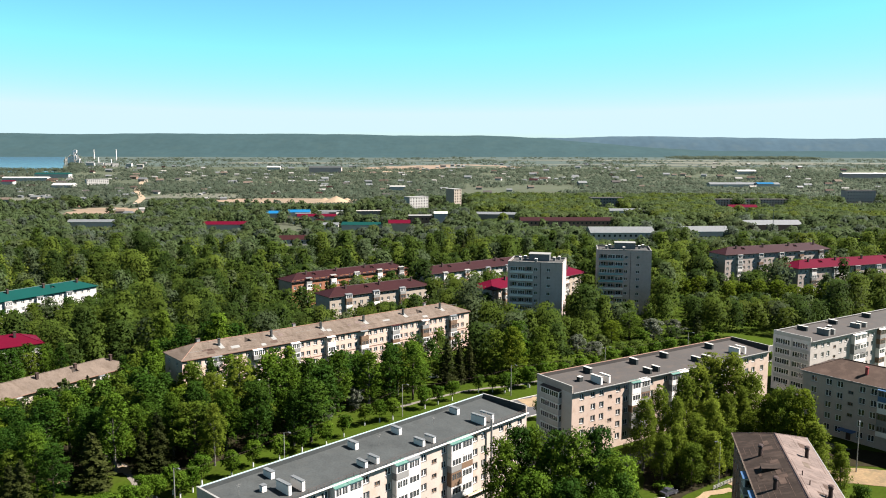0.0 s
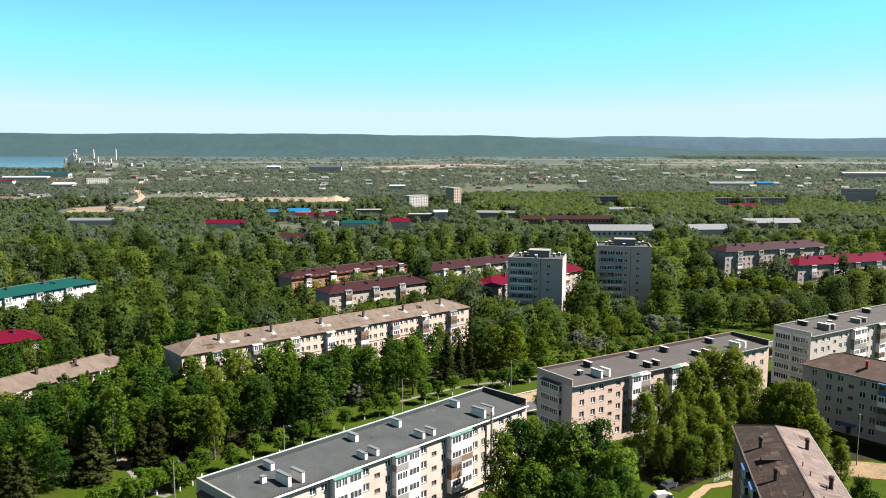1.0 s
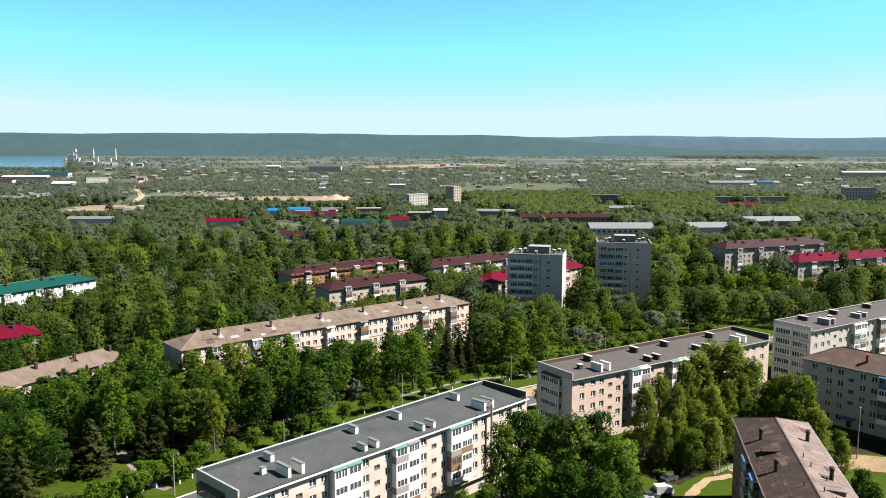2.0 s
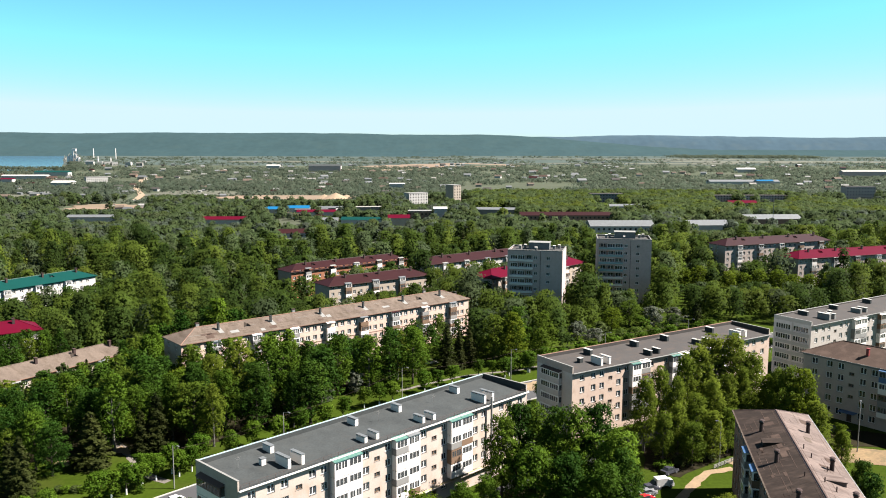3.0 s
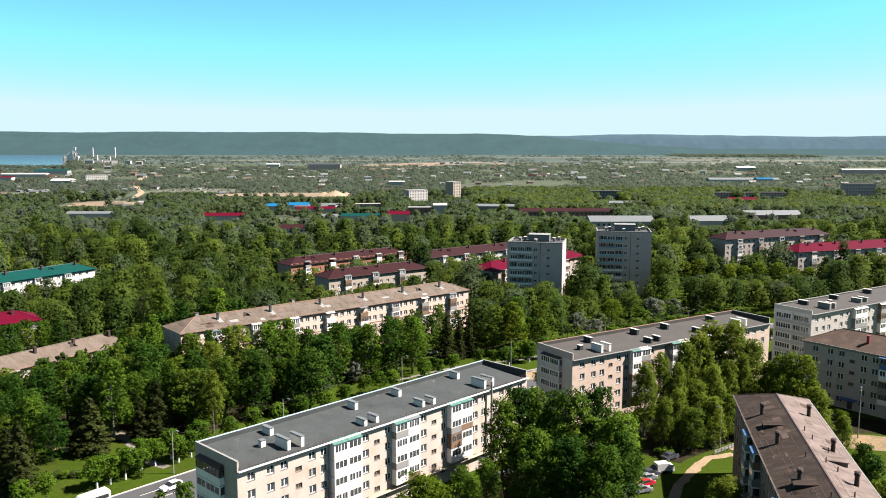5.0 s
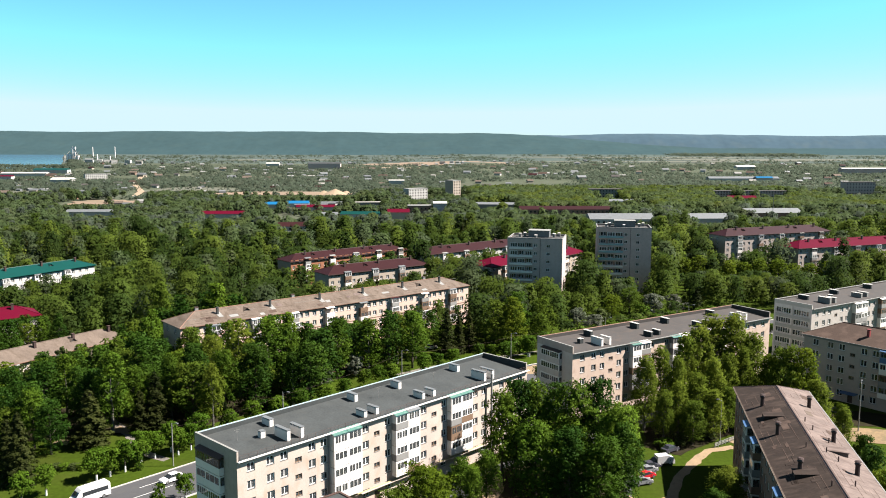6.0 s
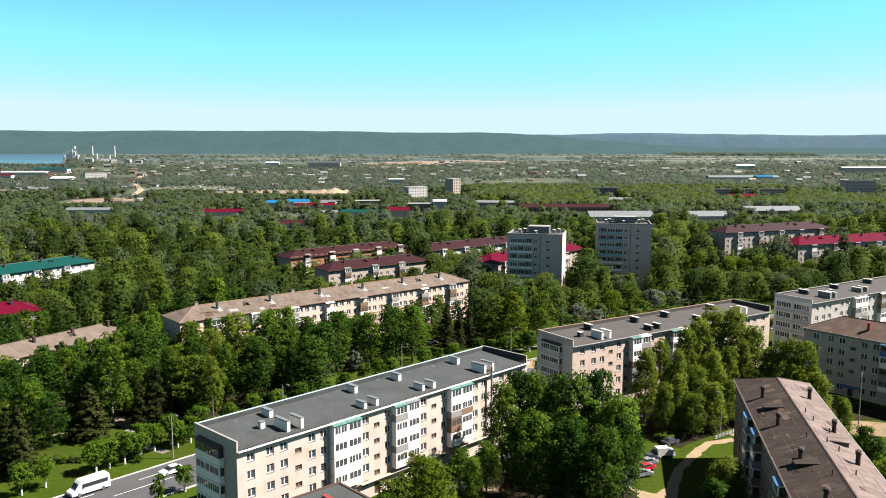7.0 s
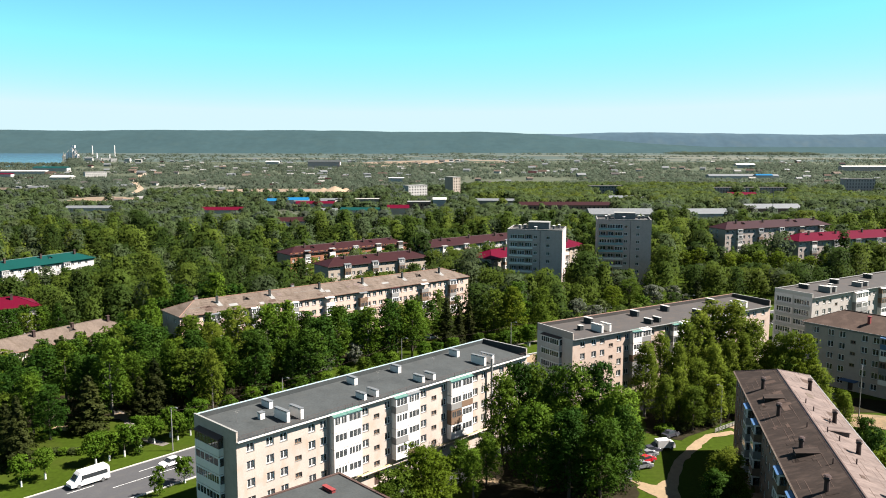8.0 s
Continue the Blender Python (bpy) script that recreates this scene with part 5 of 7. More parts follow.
patch("sand_patch", [(77.5, 164), (80, 162.5), (86, 161), (92, 159.5), (98, 161), (99, 167), (92, 169), (83.5, 170), (79, 167.5)], "sand", 0.05, "bare sandy yard beside the block")
patch("sand_patch", [(-69.5, 166), (-65, 165.2), (-64.2, 168.6), (-68.6, 169.6)], "path", 0.05, "bare sandy clearing under the spruces")
patch("sand_patch", [(-78.2, 159), (-75, 158.6), (-75.2, 161.4), (-78, 161.6)], "path", 0.05, "bare sandy clearing under the spruces")
# dark sheets where shade falls, the shade put into their colour
patch("shade_ground", [(5, 124), (13, 121), (24, 118), (31, 124), (32.5, 131), (31, 144), (26, 149), (14, 150), (8, 143)], "shade_ground", 0.056, "dark ground sheet with the yard's shade in its colour")
patch("shade_ground", [(80, 171.5), (92, 170.5), (101, 168), (104, 176), (94, 181), (82, 178)], "shade_ground", 0.056, "dark ground sheet with the yard's shade in its colour")
patch("shade_ground", [(40, 158), (46, 154), (53, 160), (60, 166), (67, 175), (62, 184), (52, 178), (43, 169)], "shade_ground", 0.056, "dark ground sheet with the yard's shade in its colour")
patch("shade_ground", [(-96, 164), (-84, 160), (-72, 164), (-63, 165), (-52.5, 168.5), (-42, 179), (-34, 192), (-28, 207), (-19, 219), (-30, 226), (-44, 212), (-58, 192), (-72, 186), (-90, 180)], "shade_ground", 0.03, "dark ground sheet with the wood's shade in its colour")
patch("sand_patch", [(4.5, 134), (9.5, 133), (11, 140), (9, 146), (5.5, 141)], "path", 0.058, "bare sandy yard before the block's door")
patch("sand_patch", [(20, 216), (22, 210.5), (29, 211), (31, 216), (25, 219)], "path", 0.06, "worn bare verge where the yards open")
patch("sand_patch", [(60, 152), (66, 150), (68, 160), (62, 166), (58, 162)], "path", 0.05, "bare sandy yard beside the block")

# ---- trees ----
def leaf_mesh(name, centres, normals, soft, sizes, material):
    """Many small three-cornered leaf clumps as one mesh, each shaded as a piece of the round clump that it grows on."""
    n = len(centres)
    rng = np.random.default_rng(len(name) + n)
    u = unit(np.cross(normals, rng.normal(size=(n, 3))))
    v = np.cross(normals, u)
    s = sizes[:, None, None]
    ang = np.array([0, 2.1, 4.2])[None, :] + rng.uniform(-0.45, 0.45, (n, 3))
    reach = rng.uniform(0.7, 1.3, (n, 3, 1)) * s
    pts = centres[:, None, :] + (u[:, None, :] * np.cos(ang)[..., None] + v[:, None, :] * np.sin(ang)[..., None]) * reach
    me = bpy.data.meshes.new(name)
    me.vertices.add(n * 3)
    me.vertices.foreach_set("co", pts.reshape(-1).astype(np.float32))
    me.loops.add(n * 3)
    me.loops.foreach_set("vertex_index", np.arange(n * 3, dtype=np.int32))
    me.polygons.add(n)
    me.polygons.foreach_set("loop_start", np.arange(0, n * 3, 3, dtype=np.int32))
    me.materials.append(M[material])
    me.update(calc_edges=True)
    me.normals_split_custom_set_from_vertices(np.repeat(soft, 3, 0).astype(np.float32))
    return me


def unit(a):
    return a / (np.linalg.norm(a, axis=-1, keepdims=True) + 1e-9)


def spruce_cloud(rng, n, size):
    """Needle sprays along drooping boughs, in uneven whorls with gaps between them."""
    boughs = 95
    bz = 0.05 + 0.92 * (np.arange(boughs) + rng.uniform(0, 1, boughs)) / boughs
    ang = np.arange(boughs) * 2.399 + rng.uniform(-0.5, 0.5, boughs)
    reach = 0.5 * np.clip(1.04 - bz, 0.03, 1) ** 0.8 * rng.uniform(0.62, 1.12, boughs)
    pick = rng.choice(boughs, n, p=reach / reach.sum())
    t = rng.random(n) ** 0.65
    side = rng.normal(0, 0.42, n) * reach[pick] * t * (1.2 - t)
    r = reach[pick] * t
    c = np.stack([r * np.cos(ang[pick]) - side * np.sin(ang[pick]), r * np.sin(ang[pick]) + side * np.cos(ang[pick]),
                  bz[pick] - 0.2 * reach[pick] * t ** 1.6 + 0.05 * reach[pick] * (t > 0.85) - rng.random(n) ** 2 * 0.035 - np.abs(side) * 0.1], 1)
    d = np.stack([np.cos(ang[pick]), np.sin(ang[pick]), np.full(n, 0.0)], 1)
    nrm = unit(d * 0.45 + (0, 0, 0.9) + rng.normal(0, 0.5, (n, 3)))
    soft = unit(nrm + d * 0.5)
    c[:, 2] = np.clip(c[:, 2], 0.015, 1.02)
    return c, nrm, soft, size * rng.uniform(0.5, 1.35, n)


def crown_cloud(rng, kind, n, size, far=False, spray=0.0):
    """Leaf clumps of a crown one metre high and one metre wide: centres, normals, shading normals and sizes."""
    if kind == "spruce":
        return spruce_cloud(rng, n, size)
    low = {"broad": 0.09, "tall": 0.1, "fresh": 0.08, "round": 0.3, "bush": 0.02}[kind]
    blobs = {"broad": 34, "tall": 40, "fresh": 30, "round": 13, "bush": 10}[kind]
    bz = low + 0.05 + (0.92 - low) * (np.arange(blobs) + rng.uniform(0.1, 0.9, blobs)) / blobs
    mid = {"broad": 0.42, "tall": 0.42, "fresh": 0.48, "round": 0.64, "bush": 0.4}[kind]
    span = np.where(bz > mid, (1.0 - mid), (mid - low))
    env = np.sqrt(np.clip(1 - ((bz - mid) / span) ** 2, 0.04, 1))
    if kind in ("tall", "broad", "fresh") and not (far and kind != "tall"):
        env = env ** 0.8 * np.where(bz > mid, 1 - {"tall": 0.42, "broad": 0.25, "fresh": 0.2}[kind] * (bz - mid) / span, 1)
    ang = np.arange(blobs) * 2.399 + rng.uniform(-0.5, 0.5, blobs)
    br = rng.uniform(0.12, 0.22, blobs) * {"round": 1.5, "bush": 1.4}.get(kind, 1.1) * (1.25 if far else 1.0)
    rad = np.clip(0.5 * env - br * 0.5, 0.0, 1) * (rng.uniform(0.8, 1.06, blobs) if far else rng.uniform(0.6, 1.14, blobs))
    bc = np.stack([rad * np.cos(ang), rad * np.sin(ang), bz], 1)
    bc = np.vstack([bc, [[0, 0, 0.92], [0.03, 0, mid]]])
    br = np.append(br, [0.11, 0.24])
    # every bough ends in smaller tufts that point up and out, and the leaves lie round these
    nb = len(br)
    m = 5 if far else 12
    td = unit(rng.normal(size=(nb, m, 3)) + (0, 0, 0.35))
    tr = br[:, None] * rng.uniform(*((0.75, 1.0) if far else (0.28, 0.54)), (nb, m))
    sq = np.array([0.95, 0.95, 0.55 if kind in ("tall", "broad", "fresh") else 0.85])
    tc = bc[:, None, :] + td * (br[:, None, None] * (0.25 if far else 0.78)) * sq
    td, tr, tc = td.reshape(-1, 3), tr.reshape(-1), tc.reshape(-1, 3)
    w = tr ** 2 * ((0.15 if far else 0.4) + 0.6 * np.clip((tc[:, 2] - low) / 0.5, 0, 1))
    pick = rng.choice(nb * m, n, p=w / w.sum())
    d = unit(rng.normal(size=(n, 3)))
    d[:, 2] = np.where(d[:, 2] < -0.3, -d[:, 2] * 0.6, d[:, 2])
    depth = rng.uniform(0.93, 1.04, n) if far else rng.uniform(0.3, 1.12, n) ** 0.6
    c = tc[pick] + d * (tr[pick] * depth)[:, None] * sq
    # loose sprays that reach out past the tufts
    out = rng.random(n) < spray
    c += np.where(out, tr[pick] * rng.uniform(0.1, 0.8, n), 0)[:, None] * unit(td[pick] + d * 0.7)
    c[:, 2] = np.clip(c[:, 2], low * 0.6, 1.04)
    nrm = unit(d + rng.normal(0, 0.12 if far else 0.6, (n, 3)) + (0, 0, 0.2))
    axis = unit(c - (0, 0, mid)) * (0.9, 0.9, 1)
    a, b, k, g = (0.25, 0.3, 1.0, 0.2) if far else (0.3, 0.3, 0.2, 0.8)
    soft = unit(d * a + td[pick] * b + axis * k + nrm * g + (0, 0, (0.6 if kind == "bush" else 0.4) if far else 0.1))
    return c, nrm, soft, size * rng.uniform(0.55, 1.35, n)


def trunk_form(kind, rng, h, w):
    f = Form()
    top = {"spruce": 0.95, "round": 0.5, "bush": 0.3}.get(kind, 0.8)
    r = 0.017 * h + 0.05
    pts = [Vector((0, 0, -0.6))]
    for i in range(1, 6):
        pts.append(Vector((rng.normal(0, 0.008) * h * i / 5, rng.normal(0, 0.008) * h * i / 5, h * top * i / 5)))
    for i in range(5):
        f.tube(pts[i], pts[i + 1], r * (1 - i / 5.5), r * (1 - (i + 1) / 5.5), 7, False)
    if kind != "spruce":
        for k in range(7):
            z = h * rng.uniform(0.25, 0.65)
            a = k * 2.4
            q = Vector((math.cos(a) * w * 0.24, math.sin(a) * w * 0.24, z + h * 0.12))
            f.tube((0, 0, z), q, r * 0.4, r * 0.1, 5, False)
    return f


KINDS = {  # height and width of the model tree, leaf material, clump size near by
    "broad": (15.0, 8.0, ("leaf", "leaf_deep", "leaf_willow", "leaf_deep")),
    "tall": (18.0, 7.5, ("leaf_birch", "leaf", "leaf_birch", "leaf_deep")),
    "fresh": (12.0, 7.0, ("leaf_fresh", "leaf_willow")),
    "round": (5.4, 4.0, ("hedge", "leaf")),
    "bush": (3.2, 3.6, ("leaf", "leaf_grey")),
    "spruce": (14.0, 6.5, ("needle", "needle")),
    "blossom": (5.0, 5.0, ("blossom", "blossom")),
}
TREE_LABELS = {
    "broad": "full-crowned broadleaf tree in deep summer green", "tall": "tall slender broadleaf tree with loose green crown", "fresh": "yellow-green broadleaf tree with fresh leaves",
    "round": "small round-crowned street tree with a whitewashed trunk", "bush": "dense green bush on the grass", "spruce": "dark green spruce with layered drooping boughs", "blossom": "small tree in pale blossom",
}
CROWNS, TRUNKS, WASH = {}, {}, {}


def crown_mesh(kind, level, variant):
    key = kind, level, variant
    if key not in CROWNS:
        rng = np.random.default_rng(1000 + sum(map(ord, kind)) * 7 + level * 31 + variant)
        h, w, mats = KINDS[kind]
        shape = {"blossom": "bush"}.get(kind, kind)
        area = w * h
        n, s = ((int(area * 40), 0.23), (int(area * 21), 0.31), (int(area * 74), 0.195))[level]
        if kind in ("round", "bush", "blossom"):
            n, s = ((int(area * 95), 0.2), (int(area * 30), 0.3), (int(area * 120), 0.17))[level]
        if kind == "spruce":
            n = int(n * 1.2)
        c, nr, so, sz = crown_cloud(rng, shape, n, s, False, (0.14, 0.1, 0.3)[level])
        CROWNS[key] = leaf_mesh("crown", c * (w, w, h), nr, so, sz, mats[variant % len(mats)])
    return CROWNS[key]


def tree(kind, x, y, h, w, level, variant, turn, group=""):
    H, W, _ = KINDS[kind]
    z = ground_z(x, y)
    ob = thing("tree" if kind not in ("bush",) else "bush", Matrix.LocRotScale((x, y, z), Euler((0, 0, turn)), (w / W, w / W, h / H)), TREE_LABELS[kind], "tree" if kind != "bush" else "bush", group)
    part("crown", crown_mesh(kind, level, variant), "", ob)
    key = kind, variant % 2
    if key not in TRUNKS:
        rng = np.random.default_rng(77 + variant)
        TRUNKS[key] = trunk_form({"blossom": "bush"}.get(kind, kind), rng, H, W).mesh("trunk", M["birch_bark" if kind == "tall" else "bark"])
    t = part("trunk", TRUNKS[key], "", ob)
    if kind == "round":
        if kind not in WASH:
            WASH[kind] = Form().tube((0, 0, -0.1), (0, 0, 1.1), 0.2, 0.18, 8, False).mesh("whitewash", M["whitewash"])
        part("whitewash", WASH[kind], "", t)
    return ob


# places: x, y, top, crown width, kind
TREES = [
    (10.5, 141.0, 16.3, 7.0, "broad"),
    (13.3, 144.0, 17.1, 8.0, "broad"),
    (16.5, 146.0, 16.8, 8.0, "broad"),
    (19.9, 141.0, 17.2, 8.0, "broad"),
    (22.9, 138.0, 18.5, 9.0, "broad"),
    (27.3, 140.0, 18.3, 9.0, "broad"),
    (29.6, 135.0, 16.0, 9.0, "broad"),
    (30.0, 131.0, 13.6, 7.0, "broad"),
    (15.3, 130.0, 14.7, 9.0, "broad"),
    (20.3, 127.0, 14.3, 9.0, "broad"),
    (25.1, 126.0, 13.7, 9.0, "broad"),
    (42.3, 168.0, 15.3, 6.5, "tall"),
    (46.5, 172.0, 16.5, 5.5, "tall"),
    (49.5, 170.0, 15.0, 5.0, "tall"),
    (52.5, 175.0, 18.5, 6.0, "tall"),
    (56.0, 177.0, 19.8, 9.0, "tall"),
    (60.0, 180.0, 21.4, 9.5, "tall"),
    (64.4, 180.0, 21.6, 10.0, "tall"),
    (68.0, 178.0, 18.0, 8.0, "tall"),
    (48.0, 163.0, 11.5, 5.5, "tall"),
    (52.5, 166.0, 12.5, 6.0, "tall"),
    (57.0, 170.0, 14.5, 6.5, "tall"),
    (61.0, 172.0, 15.0, 6.0, "tall"),
    (64.8, 174.0, 16.0, 6.0, "tall"),
    (44.6, 161.0, 10.5, 5.0, "tall"),
    (50.0, 159.5, 8.9, 5.5, "fresh"),
    (55.0, 163.0, 10.0, 6.0, "tall"),
    (59.6, 167.0, 9.5, 6.0, "broad"),
    (69.8, 172.0, 14.5, 6.0, "fresh"),
    (72.1, 170.0, 17.2, 8.0, "fresh"),
    (75.2, 168.0, 16.7, 8.0, "fresh"),
    (75.9, 163.0, 12.1, 7.0, "tall"),
    (84.8, 170.5, 4.9, 3.8, "fresh"),
    (77.2, 154.0, 9.2, 4.4, "tall"),
    (43.0, 119.0, 11.4, 7.0, "tall"),
    (39.8, 115.0, 9.7, 6.0, "tall"),
    (-3.2, 117.0, 12.5, 8.0, "fresh"),
    (-6.4, 114.0, 10.5, 7.0, "fresh"),
    (-0.7, 119.0, 10.2, 7.0, "fresh"),
    (-7.5, 112.0, 9.0, 5.0, "fresh"),
    (2.9, 131.0, 8.3, 5.0, "broad"),
    (5.0, 128.0, 7.8, 4.0, "tall"),
    (7.4, 133.0, 8.8, 5.0, "broad"),
    (65.8, 122.0, 13.4, 6.0, "broad"),
    (64.1, 116.0, 12.2, 5.0, "fresh"),
    (69.7, 132.0, 11.7, 5.0, "broad"),
    (-69.9, 158.5, 11.8, 10.5, "spruce"),
    (-60.0, 167.5, 13.0, 8.5, "spruce"),
    (-62.6, 165.5, 9.5, 6.5, "spruce"),
    (-74.6, 140.0, 13.6, 8.0, "spruce"),
    (-78.5, 143.5, 11.0, 7.0, "spruce"),
    (-75.7, 153.8, 10.2, 6.4, "broad"),
    (-80.5, 157.0, 11.5, 6.5, "broad"),
    (-58.8, 173.5, 14.2, 5.6, "tall"),
    (-66.5, 172.5, 12.0, 7.0, "broad"),
    (-73.5, 166.5, 12.5, 7.5, "broad"),
    (0.9, 228.6, 14.3, 8.5, "spruce"),
    (7.5, 235.0, 12.0, 7.0, "spruce"),
    (4.6, 232.5, 11.0, 6.5, "spruce"),
    (-14.2, 213.5, 15.2, 9.0, "broad"),
    (-8.2, 216.5, 14.6, 9.0, "broad"),
    (-19.5, 211.0, 14.0, 8.5, "tall"),
    (-27.0, 206.0, 14.6, 9.0, "broad"),
    (-33.5, 199.5, 15.0, 9.0, "tall"),
    (-38.0, 195.0, 16.0, 9.0, "broad"),
    (15.0, 238.0, 14.0, 9.0, "fresh"),
    (22.0, 243.0, 15.0, 9.0, "broad"),
    (30.0, 247.0, 13.0, 8.0, "fresh"),
    (-48.0, 190.0, 18.1, 10.0, "tall"),
    (-41.8, 192.0, 18.1, 10.0, "tall"),
    (-53.0, 184.0, 15.8, 9.0, "tall"),
    (-55.7, 180.0, 14.8, 8.0, "tall"),
    (-48.3, 178.0, 14.0, 8.0, "broad"),
    (-41.9, 180.0, 14.8, 9.0, "broad"),
]
taken = []
for i, (x, y, top, w, kind) in enumerate(TREES):
    light = (2 if kind == "broad" else 2 * (i % 2)) if x > 38 and kind in ("tall", "broad") and y > 150 else (0, 1, 0, 3)[i % 4]      # loose light birches before the cream block
    tree(kind, x, y, top - ground_z(x, y), w, 2 if y < 186 else 0, light, i * 1.7, "tall trees of the yards" if kind != "spruce" else "spruces by the street")
    taken.append((x, y, w * 0.42))
    if kind == "spruce":
        taken += [(x * (1 - k / y), y - k, 5.5) for k in (5, 10, 15)]

# street trees along both kerbs
row = random.Random(5)
street, shrubs = [], []
for i in range(len(r_line)):
    p, q = r_line[i], r_side[i]
    if p.y < 112 or p.y > 262:
        continue
    if -47 < p.x < -12 or p.x > 20:
        street.append((p + q * (14.0 + row.uniform(-0.8, 0.8)), row.uniform(4.8, 5.8)))
    if p.x > 8 or (i % 3 == 0 and p.x > -42):
        street.append((p - q * (9.5 + row.uniform(-0.5, 0.5)), row.uniform(3.6, 5.0)))
    if p.x > 26:
        shrubs.append((p + q * (19.5 + row.uniform(-1.5, 1.5)), row.uniform(2.6, 4.4)))
for x, y, h in ((-70.3, 131.9, 5.0), (-67.8, 135.1, 5.1), (-61.8, 141.4, 5.4), (-60.1, 143.2, 5.2), (-58.2, 145.4, 5.6), (-56.4, 147.9, 4.6), (-55.0, 151.9, 5.0), (-51.1, 153.7, 5.0), (-49.4, 156.2, 5.0), (-74.5, 127.2, 5.0), (-79, 121, 5.2),
                (-19.2, 195.4, 5.0), (-15.7, 197.9, 5.2), (-12.6, 199.7, 5.2), (-4.8, 208.5, 5.2), (-1.4, 212.3, 4.8), (2.4, 215.7, 5.0), (9.8, 223.4, 4.6), (13.7, 223.4, 4.4), (17.0, 222.4, 5.2), (24.4, 227.8, 5.2)):
    street.append((Vector((x, y)), h))
for i, (p, h) in enumerate(street):
    tree("round", p.x, p.y, h, h * row.uniform(0.64, 0.78), 0, i % 4, i * 2.1, "round trees along the street")
    taken.append((p.x, p.y, 2.2))
for i, (p, h) in enumerate(shrubs):
    tree("bush", p.x, p.y, h, h * 1.35, 1, i % 2, i * 1.9, "shrubs along the edge of the wood")
    taken.append((p.x, p.y, 1.8))
for i, (x, y, h, w, kind) in enumerate(((-46.3, 128.4, 4.6, 2.3, "bush"), (-43.5, 133.6, 4.3, 3.3, "round"), (-66.4, 146.6, 1.2, 2.4, "bush"), (-68.0, 146.5, 1.2, 2.4, "bush"), (-69.6, 146.3, 1.2, 2.4, "bush"), (-71.2, 146.1, 1.2, 2.4, "bush"), (-56.0, 146.2, 1.5, 1.7, "bush"),
                                        (-22.7, 208.0, 5.4, 4.8, "blossom"), (-29.5, 200.5, 5, 4.6, "blossom"), (74.1, 286.6, 6.5, 7.5, "blossom"), (81.9, 288.8, 6.0, 7.5, "blossom"), (44.2, 267.5, 5.6, 7, "blossom"), (48.8, 261.5, 4.6, 6, "blossom"), (65.5, 286.6, 9.0, 9.5, "fresh"), (58.0, 280, 7.5, 7.5, "fresh"), (53, 272, 4.5, 6, "bush"), (69.5, 283, 3.5, 6, "bush"), (48, 160, 2.0, 4, "bush"), (44, 158, 1.8, 4, "bush"), (54, 163, 1.8, 4, "bush"))):
    tree(kind, x, y, h, w, 0, i % 4, i * 0.9)
    taken.append((x, y, w / 2))


for i in range(9):
    # pollarded willows along the street beyond the pale block
    x, y = 105 + 6.4 * i + 5.0 * (i > 1), 357 - 1.7 * i + 1.5 * math.sin(i * 2.2)
    tree("fresh", x, y, 9.4 + 1.2 * math.sin(i * 1.7), 9.0 + math.sin(i * 2.9), 1, 0, i * 1.4, "willows along the far street")
    taken.append((x, y, 2.8))


# trees that hide the low house up to its eaves
for i in range(9):
    a = -3 + i * 4.6
    x, y = -151.2 + a * math.cos(radians(37)) + 3.2, 229.5 + a * math.sin(radians(37)) - 4.4
    tree("broad", x, y, 7.3 + 0.6 * math.sin(i * 2.0) - ground_z(x, y), 7.5, 1, 1 + 2 * (i % 2), i * 1.1, "tall trees of the yards")
    taken.append((x, y, 2.5))
for i in range(13):
    # and those before the white block, up to its upper windows
    a = 1 + i * 4.6
    x, y = -176.8 + a * math.cos(radians(59)) + 5.2, 291.3 + a * math.sin(radians(59)) - 3.1
    tree("broad", x, y, 5.0 + 1.6 * math.sin(i * 2.3) - ground_z(x, y), 7.5, 1, i % 4, i * 1.3, "tall trees of the yards")
    taken.append((x, y, 2.5))


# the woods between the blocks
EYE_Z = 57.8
SIGHT = []     # fronts kept open to the camera: two ends, and the height down to which trees stay below its line of sight


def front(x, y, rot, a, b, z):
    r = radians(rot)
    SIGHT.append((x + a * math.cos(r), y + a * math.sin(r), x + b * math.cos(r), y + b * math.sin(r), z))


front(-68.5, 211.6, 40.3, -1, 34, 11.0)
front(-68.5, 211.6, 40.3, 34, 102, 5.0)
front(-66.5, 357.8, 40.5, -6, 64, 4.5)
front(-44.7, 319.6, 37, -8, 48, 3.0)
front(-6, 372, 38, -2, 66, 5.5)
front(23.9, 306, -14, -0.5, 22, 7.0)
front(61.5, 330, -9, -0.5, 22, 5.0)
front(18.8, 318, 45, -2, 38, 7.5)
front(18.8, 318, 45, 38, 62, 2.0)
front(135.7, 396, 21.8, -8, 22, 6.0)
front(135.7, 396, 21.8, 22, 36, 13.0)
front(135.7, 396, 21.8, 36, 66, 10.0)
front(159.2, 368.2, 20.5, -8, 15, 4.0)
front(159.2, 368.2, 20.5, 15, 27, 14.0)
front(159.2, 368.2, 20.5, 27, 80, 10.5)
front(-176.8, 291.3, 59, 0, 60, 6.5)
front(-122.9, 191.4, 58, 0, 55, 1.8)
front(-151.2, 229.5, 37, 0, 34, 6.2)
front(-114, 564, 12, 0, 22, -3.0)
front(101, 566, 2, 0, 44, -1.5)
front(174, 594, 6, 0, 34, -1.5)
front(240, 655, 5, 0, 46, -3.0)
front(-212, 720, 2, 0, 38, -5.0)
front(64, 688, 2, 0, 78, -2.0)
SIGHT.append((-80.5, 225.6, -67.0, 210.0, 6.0))
